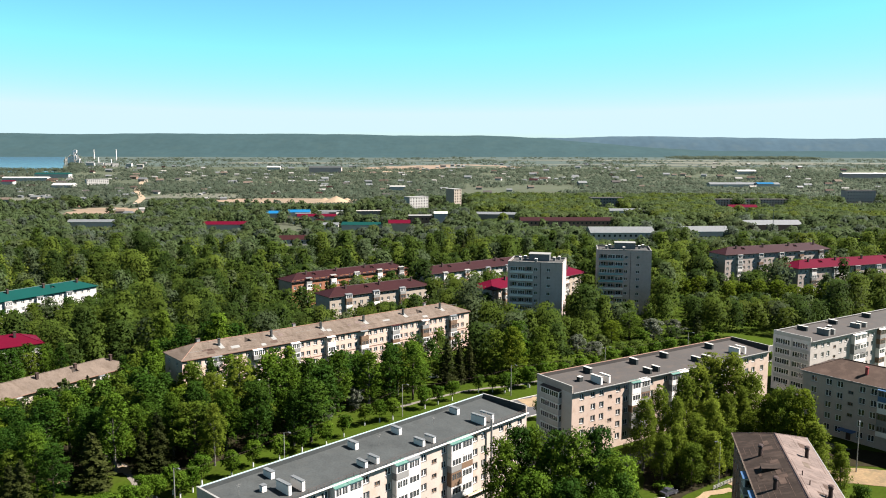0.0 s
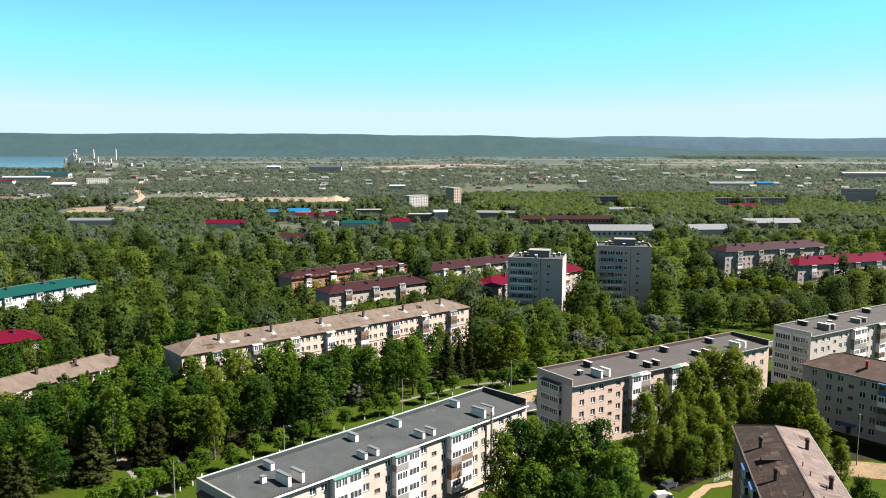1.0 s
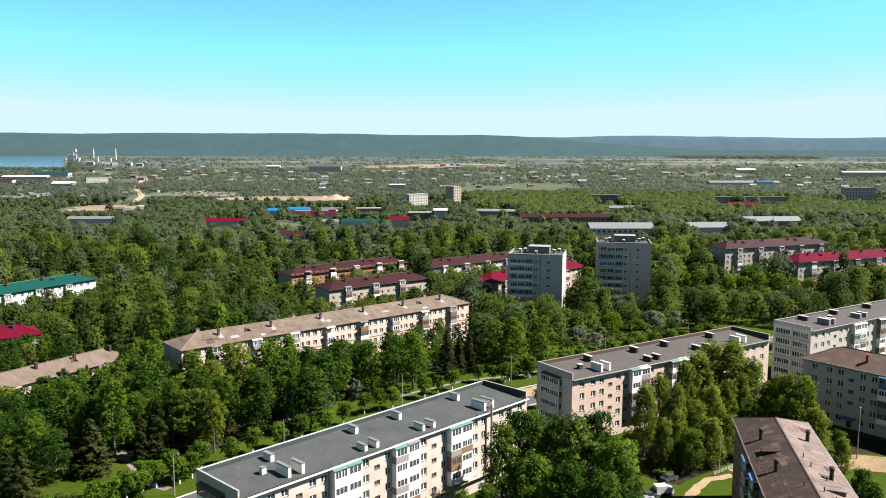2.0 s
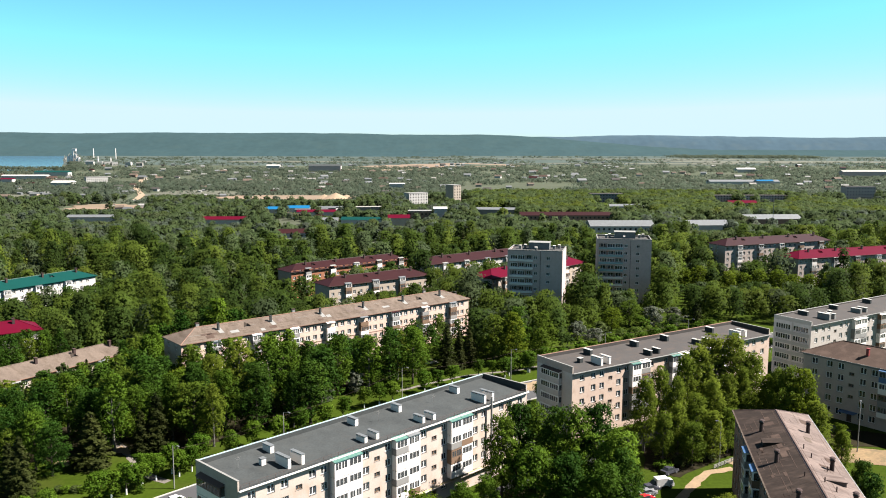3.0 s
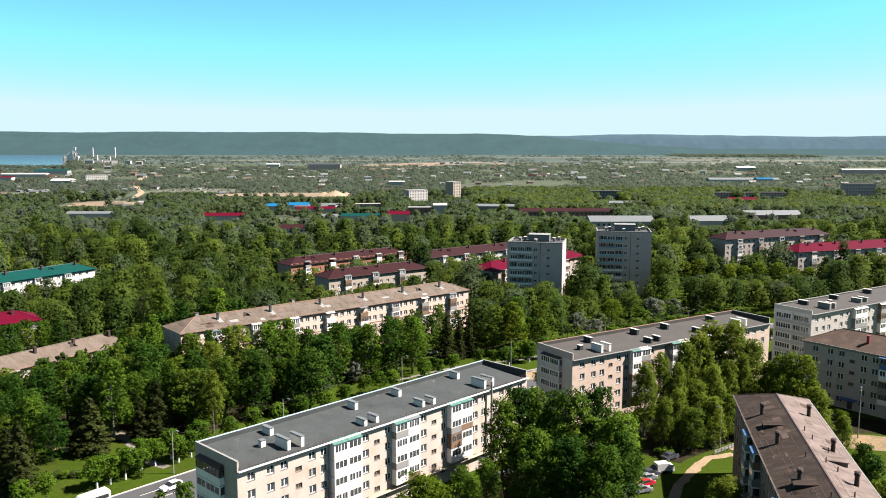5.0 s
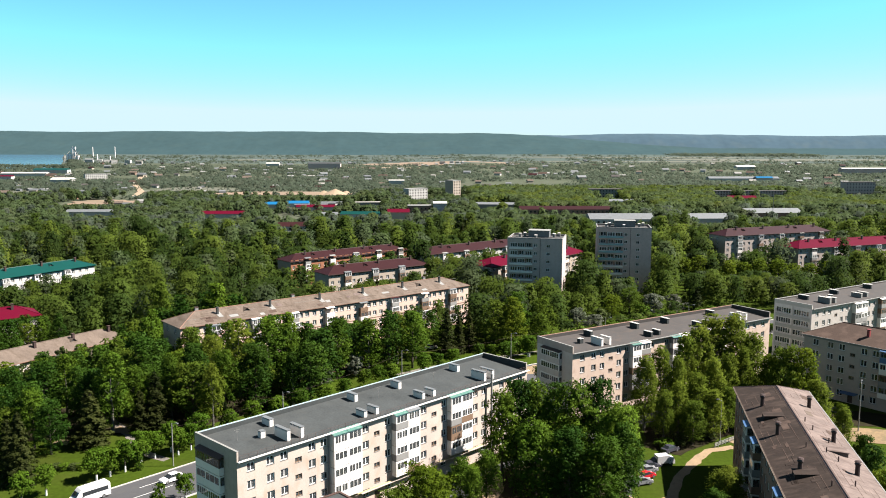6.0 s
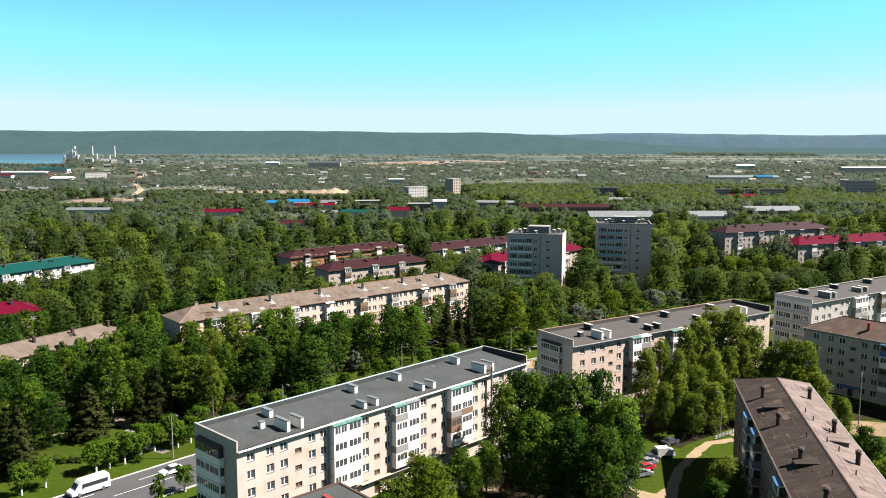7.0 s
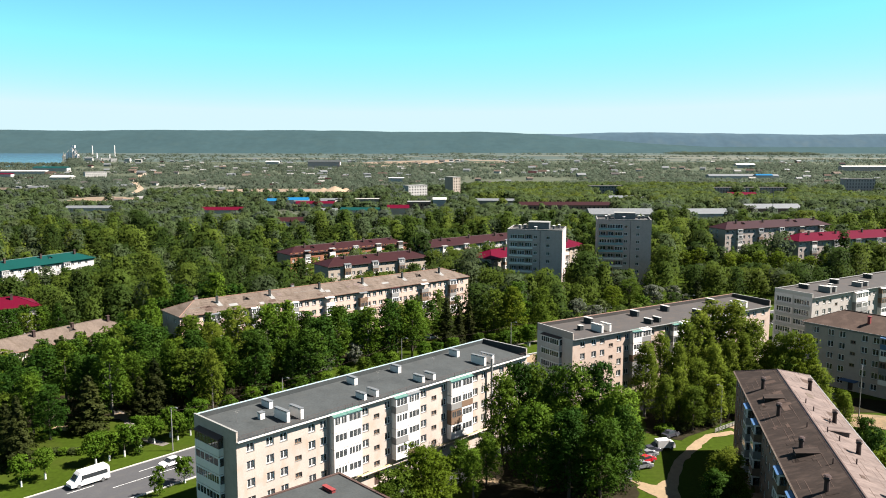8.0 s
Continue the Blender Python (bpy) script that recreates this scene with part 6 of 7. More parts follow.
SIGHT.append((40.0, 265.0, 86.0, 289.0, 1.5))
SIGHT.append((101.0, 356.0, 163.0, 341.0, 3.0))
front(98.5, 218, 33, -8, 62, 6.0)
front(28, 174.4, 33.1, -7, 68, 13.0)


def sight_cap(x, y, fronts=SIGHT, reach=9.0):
    """The height that keeps a tree below the camera's lines of sight to the fronts behind it."""
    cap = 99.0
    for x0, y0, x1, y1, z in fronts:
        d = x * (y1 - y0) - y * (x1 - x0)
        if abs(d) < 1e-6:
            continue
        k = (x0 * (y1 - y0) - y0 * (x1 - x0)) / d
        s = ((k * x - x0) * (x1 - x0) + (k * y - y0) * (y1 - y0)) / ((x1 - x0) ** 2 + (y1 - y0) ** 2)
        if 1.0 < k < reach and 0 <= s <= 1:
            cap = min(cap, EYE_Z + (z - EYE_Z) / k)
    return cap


def free(x, y, margin=1.5):
    for fx, fy, r, L, W, clear, back, side in FOOT:
        a = (x - fx) * math.cos(r) + (y - fy) * math.sin(r)
        b = -(x - fx) * math.sin(r) + (y - fy) * math.cos(r)
        if -side < a < L + side and -clear < b < W + back:
            return False
    for p in r_line:
        if abs(p.x - x) < 9 and abs(p.y - y) < 9 and (p.x - x) ** 2 + (p.y - y) ** 2 < 75:
            return False
    return all((x - a) ** 2 + (y - b) ** 2 > (r + margin) ** 2 for a, b, r in taken)


def wooded(x, y):
    """Where trees may stand: beyond the street, and in the yards on the near side of it."""
    u, v = (x + 42.3) * 0.676 + (y - 145.4) * 0.737, -(x + 42.3) * 0.737 + (y - 145.4) * 0.676
    if y < 262 and x < 12:
        return v > (29 if u < -2 and v < 60 else 18 if u < 40 else 25) + 2 * math.sin(u / 9)
    if x >= 12 and y < 290:
        k = y - (203 + (x - 12) * 0.645)
        return k > 25
    return True


wood = random.Random(17)
near_places, mid_places = [], []
step = 5.2
y = 150.0
while y < 500:
    half = 0.56 * y + 14
    x = -half
    while x < half:
        px, py = x + wood.uniform(-2.6, 2.6), y + wood.uniform(-2.6, 2.6)
        x += step * (1.0 if y < 240 else 1.4)
        big = noise.noise((px / 40, py / 40, 3.0))
        kind = wood.choices(("broad", "tall", "fresh", "spruce", "bush"), (0.42, 0.28 + 0.2 * (big > 0.1), 0.18, 0.035, 0.05))[0]
        h = {"broad": wood.uniform(10, 16.5), "tall": wood.uniform(12, 18.5), "fresh": wood.uniform(8, 13), "spruce": wood.uniform(10, 16), "bush": wood.uniform(2.5, 4.5)}[kind]
        h *= (1 + 0.2 * big) * (1.0 if y < 235 else wood.uniform(0.72, 1.18)) * (wood.uniform(0.62, 0.9) if wood.random() < 0.3 else 1.0)
        if not wooded(px, py) or not free(px, py):
            continue
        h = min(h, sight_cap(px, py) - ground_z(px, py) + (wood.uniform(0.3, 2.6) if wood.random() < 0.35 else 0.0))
        if h < 2.2:
            continue
        if h < 5.5:
            kind = "bush" if h < 3.6 else "round"
        w = h * {"broad": 0.62, "tall": 0.46, "fresh": 0.68, "spruce": 0.42, "bush": 1.1, "round": 0.85}[kind] * wood.uniform(0.8, 1.25) * (1.0 if y < 235 else 1.12)
        w = min(max(w, 3.4), 11.0 if y < 235 else 11.5)
        taken.append((px, py, w * (0.30 if y < 235 else 0.4)))
        (near_places if len(near_places) < 150 else mid_places).append((kind, px, py, h, w))
    y += step * (1.0 if y < 240 else 1.35)

for i, (kind, x, y, h, w) in enumerate(near_places):
    if kind == "round":
        kind = "bush"
    v = i % 4 if x > -20 or i % 5 == 0 else 1 + 2 * (i % 2)      # the old deep-green stand beyond the lawn
    tree(kind, x, y, h, w, 0 if y < 185 else 1, v, i * 2.3, "trees of the wood by the street")


def joined_wood(name, places, density, size, label, seed, materials, far=True):
    """Trees too many to count, as leaf clumps and trunks of one joined object for each green."""
    rng = np.random.default_rng(seed)
    buckets = {m: ([], [], [], []) for m in materials}
    for kind, x, y, h, w in places:
        tone = noise.noise((x / 26, y / 34, 9.0)) * 0.9 + noise.noise((x / 7, y / 9, 2.0)) * 0.4 + rng.uniform(-0.3, 0.3) + 0.5
        m = materials[min(len(materials) - 2, max(0, int(tone * (len(materials) - 1))))] if kind != "spruce" else materials[-1]
        c, nr, so, sz = crown_cloud(rng, kind, max(8, int(w * h * density)), size * rng.uniform(0.85, 1.15), far, 0.25 if far else 0.12)
        b = buckets[m]
        b[0].append(c * (w, w, h) + (x, y, ground_z(x, y)))
        b[1].append(nr)
        b[2].append(so)
        b[3].append(sz)
    for m, (c, nr, so, sz) in buckets.items():
        if c:
            ob = new(name, leaf_mesh(name, np.vstack(c), np.vstack(nr), np.vstack(so), np.concatenate(sz), m))
            tagged(ob, label, "woods", kind="stuff")


GREENS = ("wood_mid", "wood_deep", "wood_mid", "wood_deep", "wood_light", "wood_deep", "wood_grey", "wood_light", "wood_light", "needle")
# haze-toned greens are mixed in for the woods beyond 330 m
LATE = ("wood_mid", "wood_deep", "wood_mid", "hazed_deep", "wood_light", "wood_deep", "wood_mid", "hazed_mid", "wood_light", "needle")
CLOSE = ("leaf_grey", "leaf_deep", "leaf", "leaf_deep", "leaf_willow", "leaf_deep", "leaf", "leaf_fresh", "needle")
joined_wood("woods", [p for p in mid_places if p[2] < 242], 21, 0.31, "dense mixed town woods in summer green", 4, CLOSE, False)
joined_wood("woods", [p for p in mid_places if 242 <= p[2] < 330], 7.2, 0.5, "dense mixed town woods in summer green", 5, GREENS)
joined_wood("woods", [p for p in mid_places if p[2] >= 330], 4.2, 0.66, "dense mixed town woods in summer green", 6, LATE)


# ---- lamps, poles, cables ----
def street_lamp(x, y, h, turn, arm=1.6, label="tall grey street lamp with one curved arm", material="concrete"):
    ob = thing("street_lamp", pose(x, y, ground_z(x, y), 0, 0, turn), label, "street lamp", "street lamps")
    part("pole", Form().tube((0, 0, -0.3), (0, 0, h), 0.13, 0.08, 8), material, ob)
    a = part("arm", Form().tube((0, 0, h - 0.1), (arm, 0, h + 0.35), 0.045, 0.04, 6), "tin", ob)
    part("lamp_head", Form().box(arm - 0.15, -0.14, h + 0.28, arm + 0.55, 0.14, h + 0.44), "tin", a)
    return ob


LAMPS = [(-50.3, 148.2, 8.3, -40), (-33.4, 167.5, 8.3, -40), (-10.3, 202.2, 8.3, -40), (18.5, 220.0, 8.6, -50), (48, 240.0, 8.6, -50), (78, 258.5, 8.6, -50)]
for x, y, h, r in LAMPS:
    street_lamp(x, y, h, r)
street_lamp(87.2, 167.6, 10.4, 60, 0.9)
street_lamp(56.2, 161.6, 8.6, 200, 0.8)
street_lamp(7.5, 135.0, 8.0, 180, 0.6)
for i in range(len(LAMPS) - 1):
    f = Form()
    (x0, y0, h0, _), (x1, y1, h1, _) = LAMPS[i], LAMPS[i + 1]
    line = []
    for k in range(9):
        t = k / 8
        x, y = x0 + (x1 - x0) * t, y0 + (y1 - y0) * t
        line.append((x, y, ground_z(x, y) + h0 - 0.7 - 1.2 * 4 * t * (1 - t) * 0.6))
    f.pipe(line, 0.016)
    tagged(new("cable", f.mesh("cable", M["dark_brick"])), "thin black overhead cable between street lamps", "cable", "overhead cables")


# ---- vehicles ----
M["car_white"] = surface("white_car_paint", (0.45, 0.44, 0.43), 0.25, 0.03, 3.0, 0.5, 0.0, spec=0.6)
M["car_red"] = surface("red_car_paint", (0.26, 0.01, 0.015), 0.25, 0.05, 3.0, 0.5, 0.0, spec=0.6)
M["car_dark"] = surface("dark_car_paint", (0.03, 0.03, 0.04), 0.25, 0.05, 3.0, 0.5, 0.0, spec=0.6)
M["car_silver"] = surface("silver_car_paint", (0.22, 0.225, 0.24), 0.3, 0.05, 3.0, 0.5, 0.0, metal=0.5)
M["tyre"] = surface("tyre_rubber", (0.02, 0.02, 0.02), 0.85, 0.1, 8.0, 1.0, 0.1)
M["car_glass"] = surface("dark_car_glass", (0.015, 0.018, 0.02), 0.06, 0.05, 3.0, 1.0, 0.0, spec=0.6)


def hull(section, half, tuck):
    """A body from a side outline (x, z), narrowed by tuck towards the top."""
    f = Form()
    top = max(z for _, z in section)
    low = min(z for _, z in section)
    n = len(section)
    for side in (-1, 1):
        for x, z in section:
            f.v.append((x, side * (half - tuck * (z - low) / (top - low)), z))
    f.f.append(tuple(range(n)))
    f.f.append(tuple(reversed(range(n, 2 * n))))
    f.f.extend((i, n + i, n + (i + 1) % n, (i + 1) % n) for i in range(n))
    return f


def vehicle(name, label, x, y, turn, paint, kind="car"):
    ob = thing(name, pose(x, y, ground_z(x, y) + 0.05, 0, 0, turn), label, "car" if kind == "car" else "van", "vehicles in the streets")
    if kind == "car":
        L, half, r = 4.2, 0.85, 0.31
        body = hull([(-2.1, 0.32), (2.1, 0.32), (2.12, 0.62), (1.95, 0.78), (1.0, 0.92), (-1.75, 0.95), (-2.1, 0.86)], half, 0.08)
        glass_f = hull([(-1.65, 0.93), (1.05, 0.91), (0.35, 1.38), (-1.05, 1.42)], half - 0.1, 0.14)
        roof = hull([(0.38, 1.385), (-1.08, 1.425), (-0.95, 1.47), (0.25, 1.44)], half - 0.22, 0.06)
    elif kind == "minibus":
        L, half, r = 6.6, 1.0, 0.36
        body = hull([(-3.3, 0.4), (3.3, 0.4), (3.35, 0.95), (2.75, 1.25), (1.95, 2.25), (1.6, 2.6), (-3.1, 2.68), (-3.3, 2.4)], half, 0.14)
        glass_f = hull([(-2.9, 1.4), (1.5, 1.4), (1.5, 2.05), (-2.9, 2.05)], half - 0.02, 0.03)
        roof = hull([(2.66, 1.38), (2.05, 2.14), (2.0, 2.1), (2.58, 1.36)], half - 0.12, 0.05)
    else:
        L, half, r = 5.6, 1.0, 0.4
        body = hull([(1.0, 0.45), (2.8, 0.45), (2.85, 1.2), (2.4, 2.1), (1.0, 2.15)], half - 0.05, 0.1)
        glass_f = hull([(2.55, 1.3), (2.8, 1.3), (2.45, 1.98), (2.3, 1.98)], half - 0.12, 0.06)
        roof = hull([(-3.0, 0.75), (0.9, 0.75), (0.9, 2.75), (-3.0, 2.75)], half + 0.05, 0.0)
    part("body", body, paint, ob)
    part("glass", glass_f, "car_glass", ob)
    part("roof" if kind == "car" else ("windscreen" if kind == "minibus" else "cargo_box"), roof, "car_glass" if kind == "minibus" else paint, ob)
    for sx in (-1, 1):
        for sy in (-1, 1):
            w = part("wheel", Form().tube((sx * L * 0.31, sy * (half - 0.17), r), (sx * L * 0.31, sy * (half + 0.02), r), r, r, 14), "tyre", ob)
            part("rim", Form().tube((sx * L * 0.31, sy * (half + 0.021), r), (sx * L * 0.31, sy * (half + 0.03), r), r * 0.6, r * 0.55, 10), "tin", w)
    for sy in (-1, 1):
        part("headlight", Form().box(L / 2 - 0.12, sy * half * 0.62 - 0.15, 0.62, L / 2 + 0.02, sy * half * 0.62 + 0.15, 0.78), "frame_white", ob)
        part("mirror", Form().box(L * 0.2, sy * (half + 0.12) - 0.09, 0.95 if kind == "car" else 1.35, L * 0.2 + 0.1, sy * (half + 0.12) + 0.09, 1.1 if kind == "car" else 1.65), "tyre", ob)
    return ob


vehicle("minibus", "white high-roofed minibus driving on the street", -59.6, 133.2, 228.0, "car_white", "minibus")
vehicle("car", "small white saloon car driving on the street", -48.3, 141.2, 228.0, "car_white")
vehicle("truck", "white box truck parked in the yard", 41.8, 149.4, 14, "car_white", "truck").scale = (0.62, 0.75, 0.72)
for i, (x, y, paint, label) in enumerate(((38.6, 147.6, "car_dark", "black car parked in the yard"), (37.7, 145.6, "car_silver", "silver car parked in the yard"), (36.7, 143.0, "car_red", "red car parked in the yard"),
                                          (35.4, 140.4, "car_silver", "silver car parked in the yard"), (40.6, 149.6, "car_dark", "black car parked in the yard"), (44.6, 156.0, "car_dark", "dark car parked under the trees"), (58.5, 170.5, "car_silver", "silver car parked by the block"),
                                          (-38.0, 203.0, "car_white", "white car parked under the trees"), (-30.0, 209.5, "car_red", "red car parked under the trees"), (-3.5, 238.0, "car_white", "white car parked under the trees"))):
    vehicle("car", label, x, y, 20 + 7 * (i % 3), paint).scale = (0.9, 0.92, 0.95)


# ---- the far town, lake and ridge ----
def far_house(name, label, x, y, L, W, h, rot, wall_m, roof_m, rise=2.0, rows=0, group="far houses of the town", category="building", drop=0.0):
    z = ground_z(x, y) - drop
    ob = thing(name, placed(x, y, z, rot, L, W, 7, 3, 2) if y < 720 else pose(x, y, z, 0, 0, rot), label, category, group)
    opens = []
    if rows:
        n = max(3, int(L / 3.4))
        k = h / rows
        opens = [(L * (i + 0.5) / n - 0.75, k * (j + 0.3), L * (i + 0.5) / n + 0.75, k * (j + 0.3) + 1.5) for i in range(n) for j in range(rows)]
    part("wall", Form().wall(L, -4, h, opens, 0.3, lambda a, d, c: (a, d, c)).face((0, W, -4), (0, 0, -4), (0, 0, h), (0, W, h)).face((L, 0, -4), (L, W, -4), (L, W, h), (L, 0, h)).face((L, W, -4), (0, W, -4), (0, W, h), (L, W, h)), wall_m, ob)
    if rows:
        key = ("far",)
        if key not in WINDOW_MESHES:
            WINDOW_MESHES[key] = Form().box(-0.75, 0, 0, 0.75, 0.04, 1.5).mesh("window", M["car_glass"])
        for x0, z0, _, _ in opens:
            part("window", WINDOW_MESHES[key], "", ob, at=Matrix.Translation((x0 + 0.75, 0.2, z0)))
    if rise:
        o = 0.5
        f = Form()
        a, b, c, d = (-o, -o, h - 0.1), (L + o, -o, h - 0.1), (L + o, W + o, h - 0.1), (-o, W + o, h - 0.1)
        r0, r1 = (-o, W / 2, h + rise), (L + o, W / 2, h + rise)
        f.face(a, b, r1, r0).face(c, d, r0, r1).face(d, a, r0).face(b, c, r1).face(d, c, b, a)
    else:
        f = Form().box(-0.15, -0.15, h - 0.02, L + 0.15, W + 0.15, h + 0.5)
    part("roof", f, roof_m, ob)
    return ob


FAR = [
    ("house", "maroon-roofed house half hidden by trees", -114, 564, 22, 11, 7.5, 12, "white_wall", "maroon", 2.4, 2),
    ("school", "two-storey pale hall with a light tin roof", 101, 566, 44, 18, 8.5, 2, "white_wall", "tin", 3.2, 2),
    ("workshop", "low workshop with a pale tin roof", 174, 594, 34, 18, 7.0, 6, "white_wall", "tin", 3.0, 1),
    ("workshop", "low workshop with a weathered tin roof", 240, 655, 46, 16, 7.5, 5, "pink_brick", "tin", 3.0, 1),
    ("apartment_block", "long brick block with a brown roof", 64, 688, 78, 12, 8.0, 2, "pink_brick", "maroon", 2.4, 2),
    ("workshop", "grey workshop with a tin roof", 31, 800, 42, 14, 7, -6, "concrete", "tin", 1.6, 0),
    ("workshop", "long workshop with a pale tin roof", 163, 850, 52, 16, 6.5, 3, "white_wall", "tin", 1.6, 0),
    ("apartment_block", "grey-brown panel block on the far side of the wood", 168, 950, 38, 13, 13, 2, "concrete", "felt_warm", 0, 4),
    ("apartment_block", "long grey block behind the woods", 314, 972, 92, 13, 10, 3, "tower_grey", "felt_warm", 0, 4),
    ("house", "house with a crimson roof", 310, 898, 31, 12, 7, 4, "white_wall", "crimson", 2.4, 0),
    ("apartment_block", "grey block with a lit end wall", 489, 1008, 36, 14, 19, 2, "tower_grey", "felt_warm", 0, 5),
    ("workshop", "long low hall with a bright blue roof", 484, 1512, 130, 18, 5.5, 3, "white_wall", "tin", 3, 0),
    ("workshop", "hall with a bright blue roof", 568, 1506, 30, 14, 7, 3, "white_wall", "blue_metal", 2, 0),
    ("warehouse", "white storage hall on the plain", 770, 2184, 50, 22, 9, 3, "white_wall", "white_wall", 3.5, 0),
    ("warehouse", "long pale hall with a dark front", 925, 1930, 112, 18, 13, 3, "tower_grey", "white_wall", 2.0, 0),
    ("office", "white office with dark window bands in the distance", -40, 960, 26, 12, 16, 35, "white_wall", "concrete", 0, 5),
    ("apartment_block", "grey panel tower with a lit cream side", 11, 930, 11, 14, 25, 40, "cream", "concrete", 0, 8),
    ("warehouse", "white flat hall beyond the garages", -92, 1400, 26, 16, 9, 3, "white_wall", "white_wall", 1.0, 0),
    ("workshop", "low hall with a red metal roof", -47, 700, 18, 12, 8.5, 3, "cream", "crimson", 2.4, 0),
    ("house", "white house with a plain gable end", -9, 762, 12, 10, 11.5, 3, "white_wall", "white_wall", 1.5, 0),
    ("workshop", "low tan brick hall with a flat roof", -33, 768, 22, 12, 9.5, 3, "pink_brick", "concrete", 0, 2),
    ("garages", "row of grey lock-up garages", -156, 868, 34, 6, 5.5, 8, "concrete", "tin", 0.6, 0),
    ("garages", "row of grey lock-up garages", -150, 886, 34, 6, 5.5, 8, "concrete", "tin", 0.6, 0),
    ("garages", "row of grey lock-up garages", -140, 904, 34, 6, 5.5, 8, "concrete", "tin", 0.6, 0),
    ("garages", "row of grey lock-up garages", -96, 906, 30, 6, 5.5, 8, "concrete", "dusty_white", 0.6, 0),
    ("workshop", "low hall with a vivid blue metal roof", -188, 864, 17, 13, 6, 4, "white_wall", "blue_metal", 2.2, 0),
    ("workshop", "low hall with a vivid blue metal roof", -169, 881, 25, 14, 6, 3, "white_wall", "blue_metal", 2.2, 0),
    ("workshop", "low hall with a red roof", -148, 832, 38, 12, 5.5, 2, "white_wall", "crimson", 2.0, 0),
    ("workshop", "low shed with a tin roof", -109, 730, 15, 11, 5, 3, "white_wall", "tin", 1.8, 0),
    ("workshop", "low shed with a green roof", -90, 723, 36, 12, 6, -4, "white_wall", "teal", 2.0, 0),
    ("house", "house with a red roof among trees", -212, 720, 38, 12, 6, 2, "white_wall", "crimson", 2.2, 0),
    ("workshop", "long low shed with a grey tin roof", -341, 745, 46, 14, 6, 3, "white_wall", "tin", 1.6, 0),
    ("workshop", "long hall with a green roof", -961, 1947, 78, 24, 10, 4, "white_wall", "teal", 3, 0),
    ("workshop", "long white hall beyond the woods", -946, 1775, 94, 20, 8, 5, "white_wall", "white_wall", 2, 0),
    ("workshop", "low hall with a red roof", -850, 1590, 22, 16, 8, 4, "white_wall", "crimson", 2, 0),
    ("workshop", "hall with a white roof", -691, 1459, 36, 24, 7, 4, "white_wall", "white_wall", 3, 0),
    ("apartment_block", "white and rosy block by the lake", -684, 1588, 40, 14, 12, 36, "white_wall", "concrete", 0, 4),
    ("factory", "dark long factory on the plain", -372, 2287, 88, 40, 16, 3, "tower_grey", "felt", 4, 0),
    ("warehouse", "small white hall on the plain", -538, 2522, 40, 20, 9, 3, "white_wall", "white_wall", 3, 0),
]
# far fronts, before which trees are cut to fit the camera's view too
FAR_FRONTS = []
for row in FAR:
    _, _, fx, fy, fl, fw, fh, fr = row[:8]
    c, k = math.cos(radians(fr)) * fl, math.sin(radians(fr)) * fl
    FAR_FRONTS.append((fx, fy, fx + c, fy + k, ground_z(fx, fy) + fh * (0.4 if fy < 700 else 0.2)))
    far_house(*row[:12], drop=0.0)

# elevator and chimneys by the lake
silo = thing("grain_elevator", pose(-1342, 2980, ground_z(-1342, 2980)), "tall pale grain elevator by the lake shore", "silo")
for i, (dx, h) in enumerate(((0, 28), (9, 30), (18, 44), (27, 34), (36, 22))):
    part("silo", Form().tube((dx, 0, -2), (dx, 0, h), 5, 5, 14), "white", silo)
part("head_house", Form().box(14, -4, 43.9, 28, 4, 53), "white", silo)
part("conveyor", Form().tube((23, -2, 50), (46, -2, 4), 1.6, 1.6, 6), "tin", silo)
for x, y, h in ((-1570, 3735, 45), (-1430, 3632, 48), (-1250, 3010, 26), (-1180, 2950, 22)):
    st = thing("smokestack", pose(x, y, ground_z(x, y)), "tall pale smokestack beyond the town", "smokestack", "far smokestacks")
    part("shaft", Form().tube((0, 0, -2), (0, 0, h), 2.4, 1.7, 12), "white", st)
port = random.Random(8)
for i in range(11):
    far_house("warehouse", "small pale hall beside the grain elevator", -1330 + 33 * i + port.uniform(-9, 9), 2960 - 26 * i + port.uniform(-50, 50), port.uniform(14, 34), port.uniform(10, 16), port.uniform(7, 13), port.uniform(-10, 30),
              port.choice(("white_wall", "dusty_white", "white_wall")), port.choice(("tin", "white_wall", "dusty_white")), port.choice((0, 1.6)), group="pale halls by the lake")
for x, y, turn in ((-1362, 2995, 50), (-1305, 2940, 20)):
    # dock crane: four-legged portal, cabin and raised jib
    crane = thing("crane", pose(x, y, ground_z(x, y), 0, 0, turn), "pale portal crane with a raised jib by the lake", "crane", "cranes by the lake")
    for dx, dy in ((-4, -4), (4, -4), (4, 4), (-4, 4)):
        part("leg", Form().tube((dx, dy, -1), (dx * 0.5, dy * 0.5, 14), 0.8, 0.7, 6), "dusty_white", crane)
    part("cabin", Form().box(-3.2, -3.0, 13.9, 4.2, 3.0, 19), "dusty_white", crane)
    part("jib", Form().tube((2, 0, 18), (20, 0, 37), 1.0, 0.5, 6), "dusty_white", crane)
    part("tower", Form().tube((-1, 0, 18.9), (-1, 0, 30), 1.1, 0.6, 6), "dusty_white", crane)
mast = thing("mast", pose(255, 640, ground_z(255, 640)), "slim grey radio mast above the trees", "mast")
part("shaft", Form().tube((0, 0, 0), (0, 0, 23), 0.3, 0.18, 6), "tin", mast)

# small houses scattered over the plain
village = random.Random(31)
proto = {}
